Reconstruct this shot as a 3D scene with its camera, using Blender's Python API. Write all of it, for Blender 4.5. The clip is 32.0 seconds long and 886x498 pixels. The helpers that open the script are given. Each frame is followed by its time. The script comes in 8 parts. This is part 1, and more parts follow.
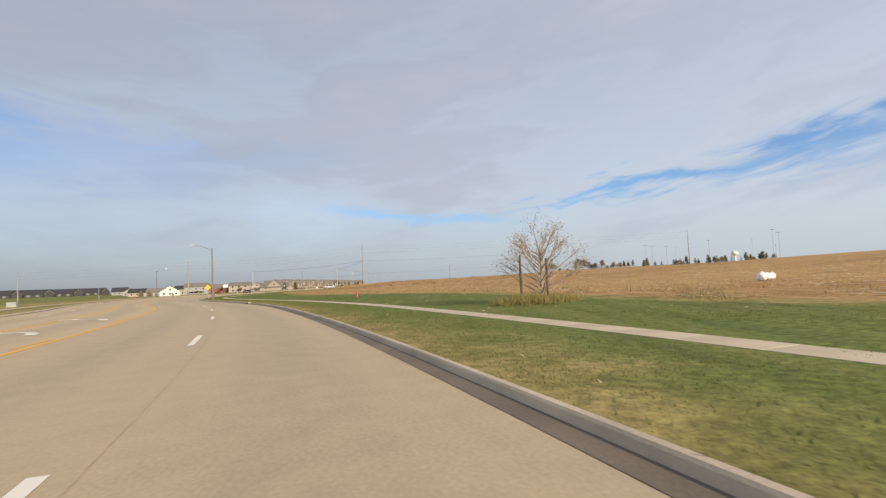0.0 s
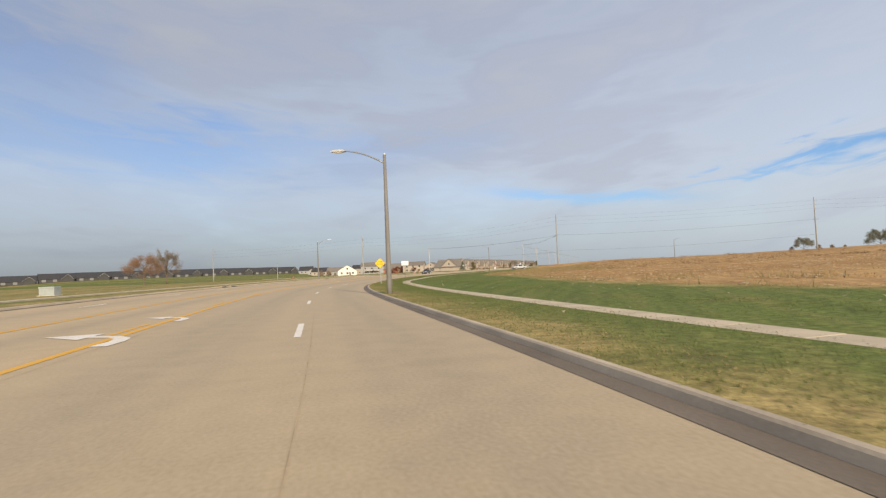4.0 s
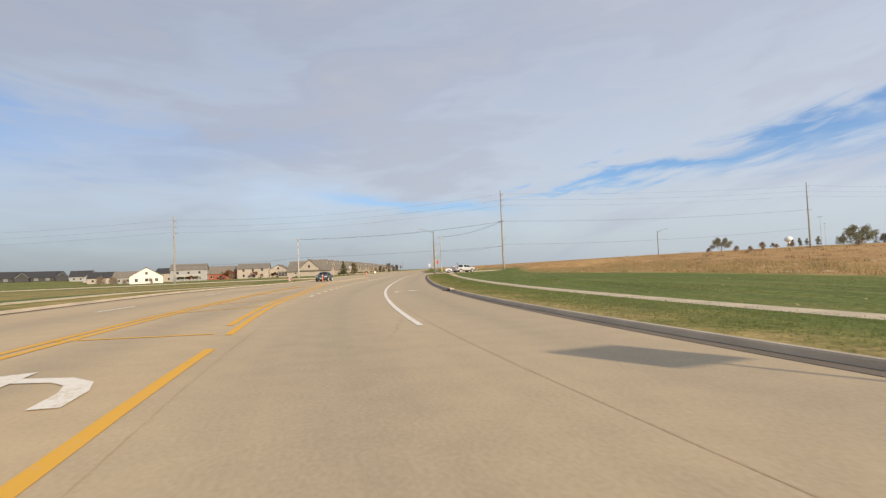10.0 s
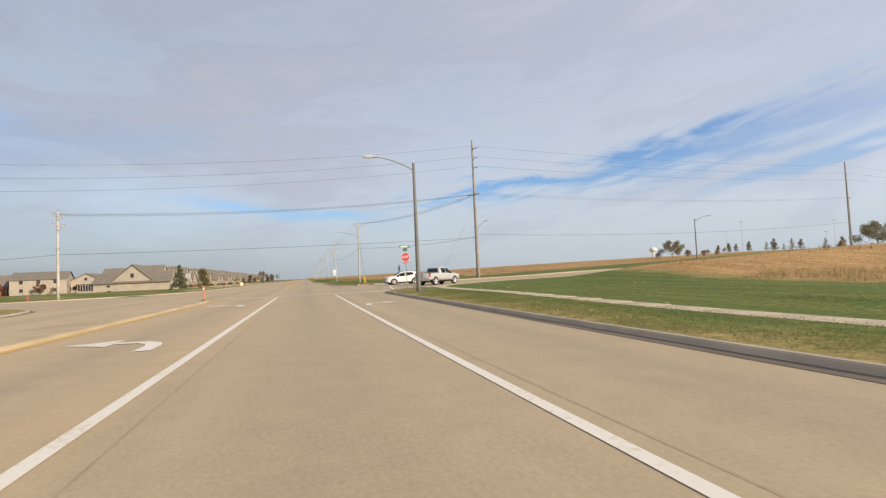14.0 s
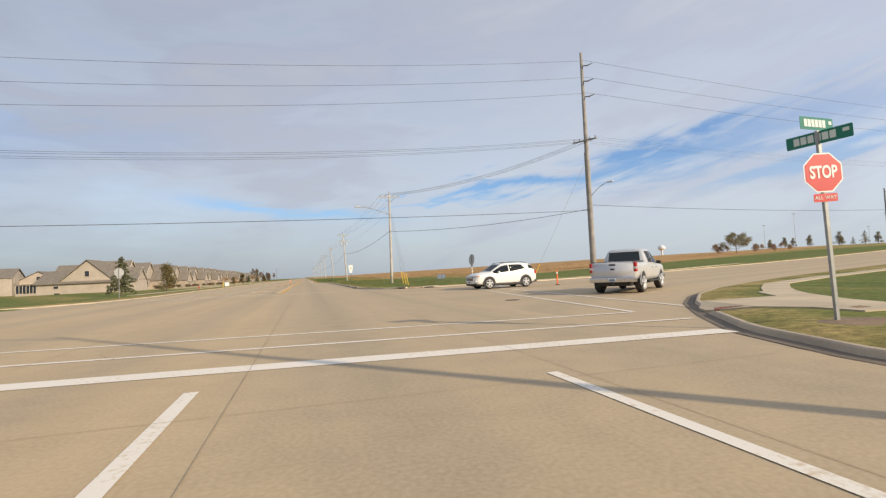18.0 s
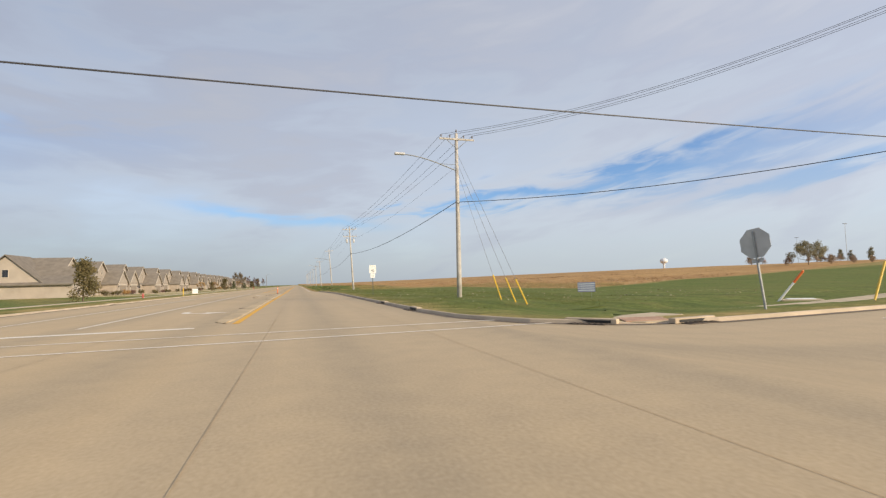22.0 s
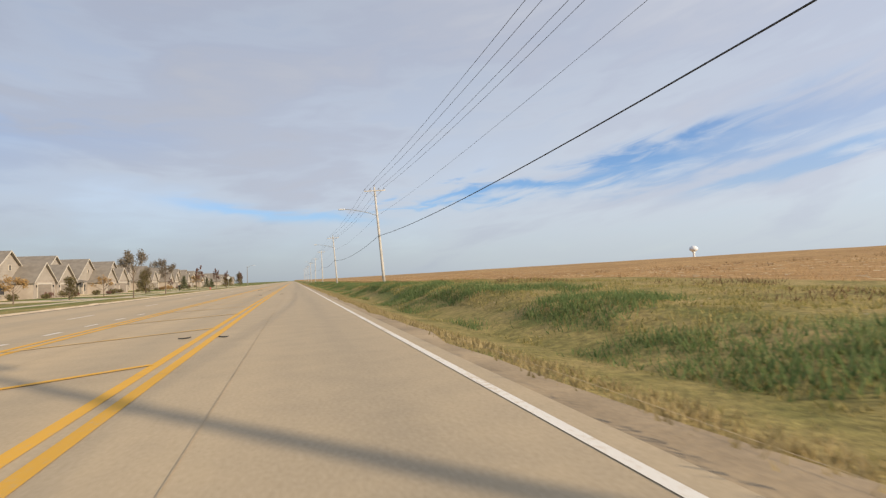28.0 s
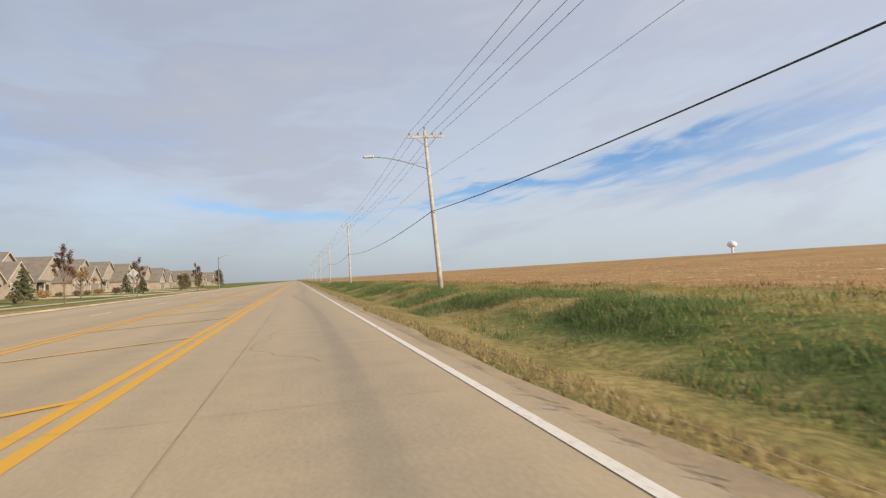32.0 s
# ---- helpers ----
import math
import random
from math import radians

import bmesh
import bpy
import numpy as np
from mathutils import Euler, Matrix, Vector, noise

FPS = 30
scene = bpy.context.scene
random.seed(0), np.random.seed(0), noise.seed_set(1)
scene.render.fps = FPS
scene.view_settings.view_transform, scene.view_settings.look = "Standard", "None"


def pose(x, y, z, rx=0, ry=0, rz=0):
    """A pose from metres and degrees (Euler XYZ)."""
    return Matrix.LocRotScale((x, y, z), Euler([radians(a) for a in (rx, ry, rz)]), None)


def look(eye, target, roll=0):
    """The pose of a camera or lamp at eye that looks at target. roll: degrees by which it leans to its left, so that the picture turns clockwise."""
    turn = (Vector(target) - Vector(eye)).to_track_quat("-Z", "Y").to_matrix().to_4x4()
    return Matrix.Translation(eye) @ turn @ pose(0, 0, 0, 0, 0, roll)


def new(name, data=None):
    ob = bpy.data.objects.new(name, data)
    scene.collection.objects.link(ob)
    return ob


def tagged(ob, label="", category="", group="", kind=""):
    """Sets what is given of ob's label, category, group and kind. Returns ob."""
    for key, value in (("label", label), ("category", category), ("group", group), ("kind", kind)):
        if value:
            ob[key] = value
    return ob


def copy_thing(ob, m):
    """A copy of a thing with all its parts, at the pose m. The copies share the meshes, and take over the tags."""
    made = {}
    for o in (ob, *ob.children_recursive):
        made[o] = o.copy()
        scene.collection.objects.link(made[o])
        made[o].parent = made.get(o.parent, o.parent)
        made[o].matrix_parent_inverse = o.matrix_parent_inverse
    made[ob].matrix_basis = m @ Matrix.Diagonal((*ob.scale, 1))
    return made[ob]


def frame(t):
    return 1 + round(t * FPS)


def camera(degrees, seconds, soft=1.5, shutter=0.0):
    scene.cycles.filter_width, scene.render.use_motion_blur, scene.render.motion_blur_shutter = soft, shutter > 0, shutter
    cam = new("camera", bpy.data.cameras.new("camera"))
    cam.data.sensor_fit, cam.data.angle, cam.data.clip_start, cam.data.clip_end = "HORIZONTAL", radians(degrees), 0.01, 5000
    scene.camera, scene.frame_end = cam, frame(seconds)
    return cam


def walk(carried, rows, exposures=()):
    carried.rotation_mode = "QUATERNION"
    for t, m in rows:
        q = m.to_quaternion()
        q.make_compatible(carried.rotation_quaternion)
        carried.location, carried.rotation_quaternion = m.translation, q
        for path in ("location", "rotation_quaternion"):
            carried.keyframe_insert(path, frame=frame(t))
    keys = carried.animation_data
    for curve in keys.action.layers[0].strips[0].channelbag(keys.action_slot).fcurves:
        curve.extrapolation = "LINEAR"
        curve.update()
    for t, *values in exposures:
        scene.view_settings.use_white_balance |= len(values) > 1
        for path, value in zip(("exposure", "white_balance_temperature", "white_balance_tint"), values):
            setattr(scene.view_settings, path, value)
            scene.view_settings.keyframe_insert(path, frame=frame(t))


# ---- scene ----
cam = camera(83.31, 32.0, soft=1.3, shutter=0.08)
PATH = [
    (0.0, pose(67.899, -232.650, 1.300, 93.62, 2.84, -0.57)),
    (0.5, pose(66.006, -226.432, 1.299, 93.54, 2.75, -0.17)),
    (1.0, pose(64.153, -220.656, 1.300, 93.39, 2.80, 0.88)),
    (1.5, pose(62.120, -215.098, 1.300, 93.21, 2.91, 2.62)),
    (2.0, pose(59.797, -209.324, 1.299, 92.92, 2.87, 4.55)),
    (2.5, pose(57.067, -203.280, 1.300, 92.91, 2.79, 7.50)),
    (3.0, pose(53.802, -196.941, 1.301, 92.77, 2.76, 11.03)),
    (3.5, pose(50.253, -190.959, 1.301, 92.48, 2.61, 14.33)),
    (4.0, pose(46.519, -185.209, 1.300, 92.34, 2.45, 17.85)),
    (4.5, pose(42.542, -179.645, 1.300, 92.25, 2.38, 19.87)),
    (5.0, pose(38.460, -174.152, 1.300, 92.12, 2.42, 19.99)),
    (5.5, pose(34.432, -168.629, 1.300, 91.96, 2.55, 18.99)),
    (6.0, pose(30.572, -162.978, 1.303, 91.94, 2.61, 18.78)),
    (6.5, pose(26.748, -157.175, 1.304, 91.69, 2.29, 17.27)),
    (7.0, pose(23.073, -150.994, 1.299, 91.61, 2.30, 14.29)),
    (7.5, pose(19.653, -144.424, 1.301, 91.56, 2.41, 10.97)),
    (8.0, pose(16.659, -137.525, 1.301, 91.57, 2.22, 8.17)),
    (8.5, pose(13.888, -130.099, 1.301, 91.73, 2.15, 5.53)),
    (9.0, pose(11.470, -122.747, 1.299, 91.81, 2.12, 3.31)),
    (9.5, pose(9.220, -115.346, 1.300, 92.14, 2.40, 0.98)),
    (10.0, pose(7.107, -107.742, 1.300, 92.18, 2.43, -1.40)),
    (10.5, pose(5.190, -99.809, 1.300, 92.38, 2.44, -3.94)),
    (11.0, pose(3.629, -91.614, 1.300, 92.55, 2.43, -6.49)),
    (11.5, pose(2.558, -83.266, 1.300, 92.65, 2.61, -8.81)),
    (12.0, pose(1.785, -74.884, 1.300, 92.57, 2.52, -10.86)),
    (12.5, pose(1.268, -66.553, 1.300, 92.80, 2.64, -12.64)),
    (13.0, pose(0.949, -58.259, 1.300, 92.90, 2.73, -14.06)),
    (13.5, pose(0.853, -50.334, 1.300, 92.91, 2.64, -15.12)),
    (14.0, pose(0.797, -42.885, 1.299, 92.71, 2.64, -15.33)),
    (14.5, pose(0.586, -35.998, 1.300, 92.65, 2.76, -15.48)),
    (15.0, pose(0.420, -29.834, 1.300, 92.58, 2.68, -14.71)),
    (15.5, pose(0.243, -24.418, 1.300, 92.48, 2.61, -14.37)),
    (16.0, pose(0.117, -19.778, 1.300, 92.36, 2.63, -14.77)),
    (16.5, pose(0.059, -15.933, 1.299, 92.28, 2.72, -15.47)),
    (17.0, pose(0.004, -12.889, 1.299, 92.33, 2.69, -15.46)),
    (17.5, pose(-0.015, -11.012, 1.301, 92.45, 2.64, -15.52)),
    (18.0, pose(-0.016, -9.790, 1.300, 92.59, 2.68, -15.49)),
    (18.5, pose(-0.020, -8.478, 1.300, 92.84, 2.76, -15.43)),
    (19.0, pose(-0.035, -6.435, 1.301, 93.04, 2.70, -15.50)),
    (19.5, pose(-0.021, -3.630, 1.300, 93.07, 2.74, -15.48)),
    (20.0, pose(-0.001, 0.000, 1.300, 93.09, 2.73, -15.52)),
    (20.5, pose(-0.040, 4.216, 1.300, 93.20, 2.48, -15.64)),
    (21.0, pose(-0.109, 8.909, 1.299, 93.24, 2.14, -15.76)),
    (21.5, pose(-0.079, 14.306, 1.300, 93.53, 1.85, -16.09)),
    (22.0, pose(-0.030, 20.179, 1.301, 93.65, 1.60, -16.25)),
    (22.5, pose(0.021, 26.575, 1.300, 93.64, 1.57, -16.52)),
    (23.0, pose(0.088, 33.279, 1.301, 93.76, 1.57, -16.63)),
    (23.5, pose(0.155, 40.231, 1.300, 93.53, 2.00, -16.85)),
    (24.0, pose(0.156, 47.463, 1.300, 93.26, 2.21, -16.93)),
    (24.5, pose(0.096, 55.133, 1.299, 93.25, 2.34, -17.24)),
    (25.0, pose(0.026, 63.263, 1.300, 93.12, 2.39, -17.22)),
    (25.5, pose(0.041, 71.754, 1.300, 92.96, 2.33, -17.28)),
    (26.0, pose(0.084, 80.542, 1.300, 92.86, 2.31, -16.41)),
    (26.5, pose(0.065, 89.623, 1.300, 92.82, 2.33, -15.89)),
    (27.0, pose(0.035, 98.986, 1.300, 92.82, 2.37, -16.12)),
    (27.5, pose(0.046, 108.621, 1.300, 92.85, 2.43, -16.76)),
    (28.0, pose(0.017, 118.521, 1.300, 92.92, 2.45, -16.67)),
    (28.5, pose(0.021, 128.601, 1.300, 92.90, 2.43, -16.70)),
    (29.0, pose(-0.001, 138.837, 1.300, 92.92, 2.41, -16.57)),
    (29.5, pose(-0.049, 149.143, 1.300, 92.99, 2.44, -16.45)),
    (30.0, pose(-0.019, 159.415, 1.300, 93.08, 2.54, -16.65)),
    (30.5, pose(0.049, 169.862, 1.300, 92.96, 2.64, -16.66)),
    (31.0, pose(0.099, 180.424, 1.300, 92.95, 2.68, -16.57)),
    (31.5, pose(0.145, 191.089, 1.300, 92.80, 2.66, -16.44)),
    (32.0, pose(0.179, 201.792, 1.300, 92.84, 2.58, -16.34)),
]
walk(cam, PATH)

# ---- light: low sun from behind on the right, thin broken cloud ----
SUN_EL, SUN_AZ = 21.0, 140.0          # degrees; azimuth clockwise from the road's direction (+y)


def node(tree, kind, **inputs):
    n = tree.nodes.new(kind)
    for key, value in inputs.items():
        n.inputs[int(key[1:]) if key[0] == "i" and key[1:].isdigit() else key].default_value = value
    return n


def maths(tree, op, a, b=None, c=None, clamp=False):
    n = tree.nodes.new("ShaderNodeMath")
    n.operation, n.use_clamp = op, clamp
    for k, v in enumerate((a, b, c)):
        if v is None:
            continue
        if isinstance(v, (int, float)):
            n.inputs[k].default_value = v
        else:
            tree.links.new(v, n.inputs[k])
    return n.outputs[0]


def ramp(tree, fac, stops, mode="LINEAR"):
    n = tree.nodes.new("ShaderNodeValToRGB")
    n.color_ramp.interpolation = mode
    while len(n.color_ramp.elements) < len(stops):
        n.color_ramp.elements.new(0.5)
    for e, (p, col) in zip(n.color_ramp.elements, stops):
        e.position, e.color = p, (*col, 1) if len(col) == 3 else col
    tree.links.new(fac, n.inputs[0])
    return n.outputs[0]


def mix(tree, fac, a, b, blend="MIX"):
    n = tree.nodes.new("ShaderNodeMix")
    n.data_type, n.blend_type = "RGBA", blend
    for sock, v in ((n.inputs[0], fac), (n.inputs[6], a), (n.inputs[7], b)):
        if isinstance(v, (int, float)):
            sock.default_value = v
        elif isinstance(v, tuple):
            sock.default_value = (*v, 1)
        else:
            tree.links.new(v, sock)
    return n.outputs[2]


def build_world():
    world = bpy.data.worlds.new("sky")
    scene.world = world
    world.use_nodes = True
    t = world.node_tree
    t.nodes.clear()
    L = t.links.new
    sky = t.nodes.new("ShaderNodeTexSky")
    sky.sky_type, sky.sun_disc = "NISHITA", False
    sky.sun_elevation, sky.sun_rotation = radians(SUN_EL), radians(SUN_AZ)
    sky.air_density, sky.dust_density, sky.ozone_density = 1.0, 0.6, 1.5
    geo = t.nodes.new("ShaderNodeTexCoord")
    sep = t.nodes.new("ShaderNodeSeparateXYZ")
    L(geo.outputs["Generated"], sep.inputs[0])
    x, y, z = sep.outputs
    el = maths(t, "MULTIPLY", maths(t, "ARCSINE", z), 57.3)
    az = maths(t, "MULTIPLY", maths(t, "ARCTAN2", x, y), 57.3)
    # cloud streaks: long flat shapes that climb gently away from a point low on the left
    bow = maths(t, "ADD", az, 15.0)
    level = maths(t, "SUBTRACT", el, maths(t, "MULTIPLY", maths(t, "MULTIPLY", bow, bow), 0.0016))

    def streaks(sx, sy, place, detail, rough, warp=0.3):
        com = t.nodes.new("ShaderNodeCombineXYZ")
        L(maths(t, "ADD", maths(t, "MULTIPLY", az, sx), place[0]), com.inputs[0])
        L(maths(t, "ADD", maths(t, "MULTIPLY", level, sy), place[1]), com.inputs[1])
        n = node(t, "ShaderNodeTexNoise", Scale=1.0, Detail=detail, Roughness=rough, Distortion=warp)
        L(com.outputs[0], n.inputs["Vector"])
        return maths(t, "SUBTRACT", n.outputs[0], 0.5)

    veil = streaks(0.022, 0.07, (2.3, 0.6), 2.0, 0.4)
    street = streaks(0.055, 0.19, (0.7, 4.1), 4.0, 0.48, 0.7)
    wisp = streaks(0.13, 0.62, (3.9, 1.2), 5.0, 0.55, 0.8)

    def gap(az0, el0, slope, length, width, widen=0.0, rag=4.0):
        """A thin place in the cloud along a slanting line."""
        along_gap = maths(t, "SUBTRACT", az, az0)
        line = maths(t, "ADD", maths(t, "MULTIPLY", along_gap, slope), el0)
        shift = maths(t, "ADD", maths(t, "MULTIPLY", wisp, rag), maths(t, "MULTIPLY", street, rag))
        wide = maths(t, "MAXIMUM", maths(t, "ADD", maths(t, "MULTIPLY", along_gap, widen), width), width * 0.4)
        across = maths(t, "DIVIDE", maths(t, "ADD", maths(t, "SUBTRACT", el, line), shift), wide)
        ends = maths(t, "DIVIDE", along_gap, length)
        d2 = maths(t, "ADD", maths(t, "MULTIPLY", across, across), maths(t, "POWER", maths(t, "ABSOLUTE", ends), 4.0))
        return maths(t, "EXPONENT", maths(t, "MULTIPLY", d2, -1.0))

    clear_sky = 0.0
    for amount, *shape in ((0.62, -1.0, 7.2, -0.09, 10.5, 0.62, 0.0, 2.2), (0.76, 30.0, 9.9, 0.105, 22.0, 1.1, 0.035, 6.0), (0.55, 52.0, 8.9, 0.17, 9.0, 0.6, 0.0, 3.0),
                           (0.30, 62.0, 14.0, 0.05, 14.0, 2.2, 0.0, 5.0), (0.34, -54.0, 13.6, -0.06, 16.0, 3.2, 0.0, 9.0), (0.18, -36.0, 13.2, -0.10, 14.0, 2.6, 0.0, 8.0),
                           (0.36, -62.0, 21.0, -0.1, 13.0, 3.5, 0.0, 8.0), (0.16, -20.0, 14.3, 0.02, 10.0, 1.6, 0.0, 5.0)):
        clear_sky = maths(t, "ADD", maths(t, "MULTIPLY", gap(*shape), amount), clear_sky)
    body = maths(t, "ADD", maths(t, "MULTIPLY", street, 0.75), maths(t, "ADD", maths(t, "MULTIPLY", wisp, 0.28), maths(t, "MULTIPLY", veil, 0.55)))
    cover = maths(t, "SUBTRACT", maths(t, "ADD", 0.80, maths(t, "MULTIPLY", body, 0.80)), clear_sky)
    cover = maths(t, "MINIMUM", maths(t, "MAXIMUM", cover, 0.03), 0.96)
    # thick parts are grey-lilac from below, thin parts white; the whole sheet pales towards the horizon
    high = maths(t, "MULTIPLY", maths(t, "SUBTRACT", el, 11.0), 0.075, clamp=True)
    tone = maths(t, "ADD", maths(t, "SUBTRACT", 0.34, maths(t, "MULTIPLY", body, 1.6)), maths(t, "MULTIPLY", high, -0.24), clamp=True)
    shade = ramp(t, maths(t, "ADD", tone, 0.25), [(0.0, (0.495, 0.52, 0.61)), (0.35, (0.57, 0.60, 0.68)), (0.62, (0.675, 0.705, 0.75)), (1.0, (0.80, 0.815, 0.82))], "EASE")
    haze = maths(t, "POWER", maths(t, "MULTIPLY", maths(t, "SUBTRACT", 9.0, el), 0.111, clamp=True), 1.6)
    clear = node(t, "ShaderNodeMix")
    clear.data_type, clear.blend_type = "RGBA", "MULTIPLY"
    clear.inputs[0].default_value = 1.0
    L(sky.outputs[0], clear.inputs[6])
    clear.inputs[7].default_value = (SKY * 0.66, SKY * 0.83, SKY * 1.10, 1)
    col = mix(t, cover, clear.outputs[2], shade)
    col = mix(t, maths(t, "MULTIPLY", haze, 0.75), col, (0.47, 0.535, 0.60))
    # thinner, brighter sheet on the sun's side
    turned = maths(t, "SINE", maths(t, "DIVIDE", maths(t, "SUBTRACT", az, 20.0), 57.3))
    low = maths(t, "MULTIPLY", maths(t, "MULTIPLY", maths(t, "MINIMUM", turned, 0.0), haze), 0.24)
    side = maths(t, "ADD", maths(t, "ADD", 0.96, maths(t, "MULTIPLY", turned, 0.17)), low)
    bright = t.nodes.new("ShaderNodeCombineColor")
    for k in range(3):
        L(side, bright.inputs[k])
    col = mix(t, 1.0, col, bright.outputs[0], "MULTIPLY")
    bg = t.nodes.new("ShaderNodeBackground")
    out = t.nodes.new("ShaderNodeOutputWorld")
    L(col, bg.inputs[0])
    bg.inputs[1].default_value = 1.0
    L(bg.outputs[0], out.inputs[0])


SKY = 0.145
build_world()
sun = bpy.data.lights.new("sun", "SUN")
sun.energy, sun.angle, sun.color = 4.8, radians(0.9), (1.0, 0.82, 0.58)
sa, se = radians(SUN_AZ), radians(SUN_EL)
sun_ob = new("sun", sun)
sun_ob.matrix_basis = look((math.sin(sa) * math.cos(se) * 100, math.cos(sa) * math.cos(se) * 100, math.sin(se) * 100), (0, 0, 0))
scene.view_settings.exposure = 0.0

# ---- materials ----
def material(name, base, rough=0.8, metal=0.0, scale=3.0, amount=0.25, bump=0.0, fine=40.0, coords="Object", second=None, spec=0.5, emission=None):
    """Base colour broken by noise at two scales, with a fine bump."""
    m = bpy.data.materials.new(name)
    m.use_nodes = True
    t = m.node_tree
    b = t.nodes["Principled BSDF"]
    co = t.nodes.new("ShaderNodeTexCoord").outputs[coords]
    n1 = node(t, "ShaderNodeTexNoise", Scale=scale, Detail=4.0)
    n2 = node(t, "ShaderNodeTexNoise", Scale=fine, Detail=3.0)
    for n in (n1, n2):
        t.links.new(co, n.inputs["Vector"])
    dark = tuple(v * (1 - amount) for v in base)
    light = tuple(min(1, v * (1 + amount)) for v in base)
    if second:
        dark = second
    col = ramp(t, n1.outputs[0], [(0.3, dark), (0.7, light)])
    col = mix(t, amount, col, ramp(t, n2.outputs[0], [(0.3, dark), (0.7, light)]))
    t.links.new(col, b.inputs["Base Color"])
    b.inputs["Roughness"].default_value, b.inputs["Metallic"].default_value = rough, metal
    b.inputs["Specular IOR Level"].default_value = spec
    if bump:
        bp = node(t, "ShaderNodeBump", Strength=bump, Distance=0.02)
        t.links.new(n2.outputs[0], bp.inputs["Height"])
        t.links.new(bp.outputs[0], b.inputs["Normal"])
    if emission:
        b.inputs["Emission Color"].default_value, b.inputs["Emission Strength"].default_value = (*emission, 1), 1.0
    return m


def concrete_road():
    """Buff concrete: aggregate grain, stained wheel paths along the lanes, cross stains."""
    m = bpy.data.materials.new("road_concrete")
    m.use_nodes = True
    t = m.node_tree
    b = t.nodes["Principled BSDF"]
    uv = t.nodes.new("ShaderNodeUVMap").outputs[0]           # u across in metres, v along
    sep = t.nodes.new("ShaderNodeSeparateXYZ")
    t.links.new(uv, sep.inputs[0])
    n1 = node(t, "ShaderNodeTexNoise", Scale=0.16, Detail=5.0)
    n2 = node(t, "ShaderNodeTexNoise", Scale=22.0, Detail=3.0)
    n3 = node(t, "ShaderNodeTexNoise", Scale=1.7, Detail=5.0)
    st = t.nodes.new("ShaderNodeMapping")
    st.inputs["Scale"].default_value = (1.2, 0.03, 1)
    t.links.new(uv, st.inputs[0])
    n4 = node(t, "ShaderNodeTexNoise", Scale=1.0, Detail=3.0)
    t.links.new(st.outputs[0], n4.inputs["Vector"])
    for n in (n1, n2, n3):
        t.links.new(uv, n.inputs["Vector"])
    # tyre tracks and the oil strip in the middle of each 4 m lane
    lane = maths(t, "PINGPONG", maths(t, "ADD", sep.outputs[0], 400.0), 2.0)
    oil = maths(t, "MULTIPLY", maths(t, "SUBTRACT", lane, 0.85), 0.95, clamp=True)
    base = ramp(t, n1.outputs[0], [(0.3, (0.55, 0.402, 0.218)), (0.7, (0.64, 0.472, 0.268))])
    # the northbound lanes are greyed by traffic; the middle and the far lanes stay sandy
    place = t.nodes.new("ShaderNodeSeparateXYZ")
    t.links.new(t.nodes.new("ShaderNodeNewGeometry").outputs["Position"], place.inputs[0])
    past = maths(t, "MULTIPLY", maths(t, "SUBTRACT", place.outputs[1], 5.0), 0.05, clamp=True)
    driven = maths(t, "MULTIPLY", maths(t, "ADD", maths(t, "ADD", sep.outputs[0], 4.1), maths(t, "MULTIPLY", past, 0.9)), 2.0, clamp=True)
    base = mix(t, maths(t, "MULTIPLY", driven, 0.42), base, (0.385, 0.318, 0.222))
    base = mix(t, maths(t, "MULTIPLY", oil, 0.55), base, (0.291, 0.240, 0.163))
    base = mix(t, 0.30, base, ramp(t, n4.outputs[0], [(0.3, (0.337, 0.260, 0.158)), (0.7, (0.561, 0.420, 0.237))]))
    base = mix(t, 0.22, base, ramp(t, n3.outputs[0], [(0.3, (0.306, 0.240, 0.153)), (0.7, (0.581, 0.440, 0.256))]))
    base = mix(t, 0.20, base, ramp(t, n2.outputs[0], [(0.3, (0.22, 0.19, 0.15)), (0.7, (0.58, 0.50, 0.40))]))
    t.links.new(base, b.inputs["Base Color"])
    b.inputs["Roughness"].default_value = 0.85
    bp = node(t, "ShaderNodeBump", Strength=0.25, Distance=0.01)
    t.links.new(n2.outputs[0], bp.inputs["Height"])
    t.links.new(bp.outputs[0], b.inputs["Normal"])
    return m


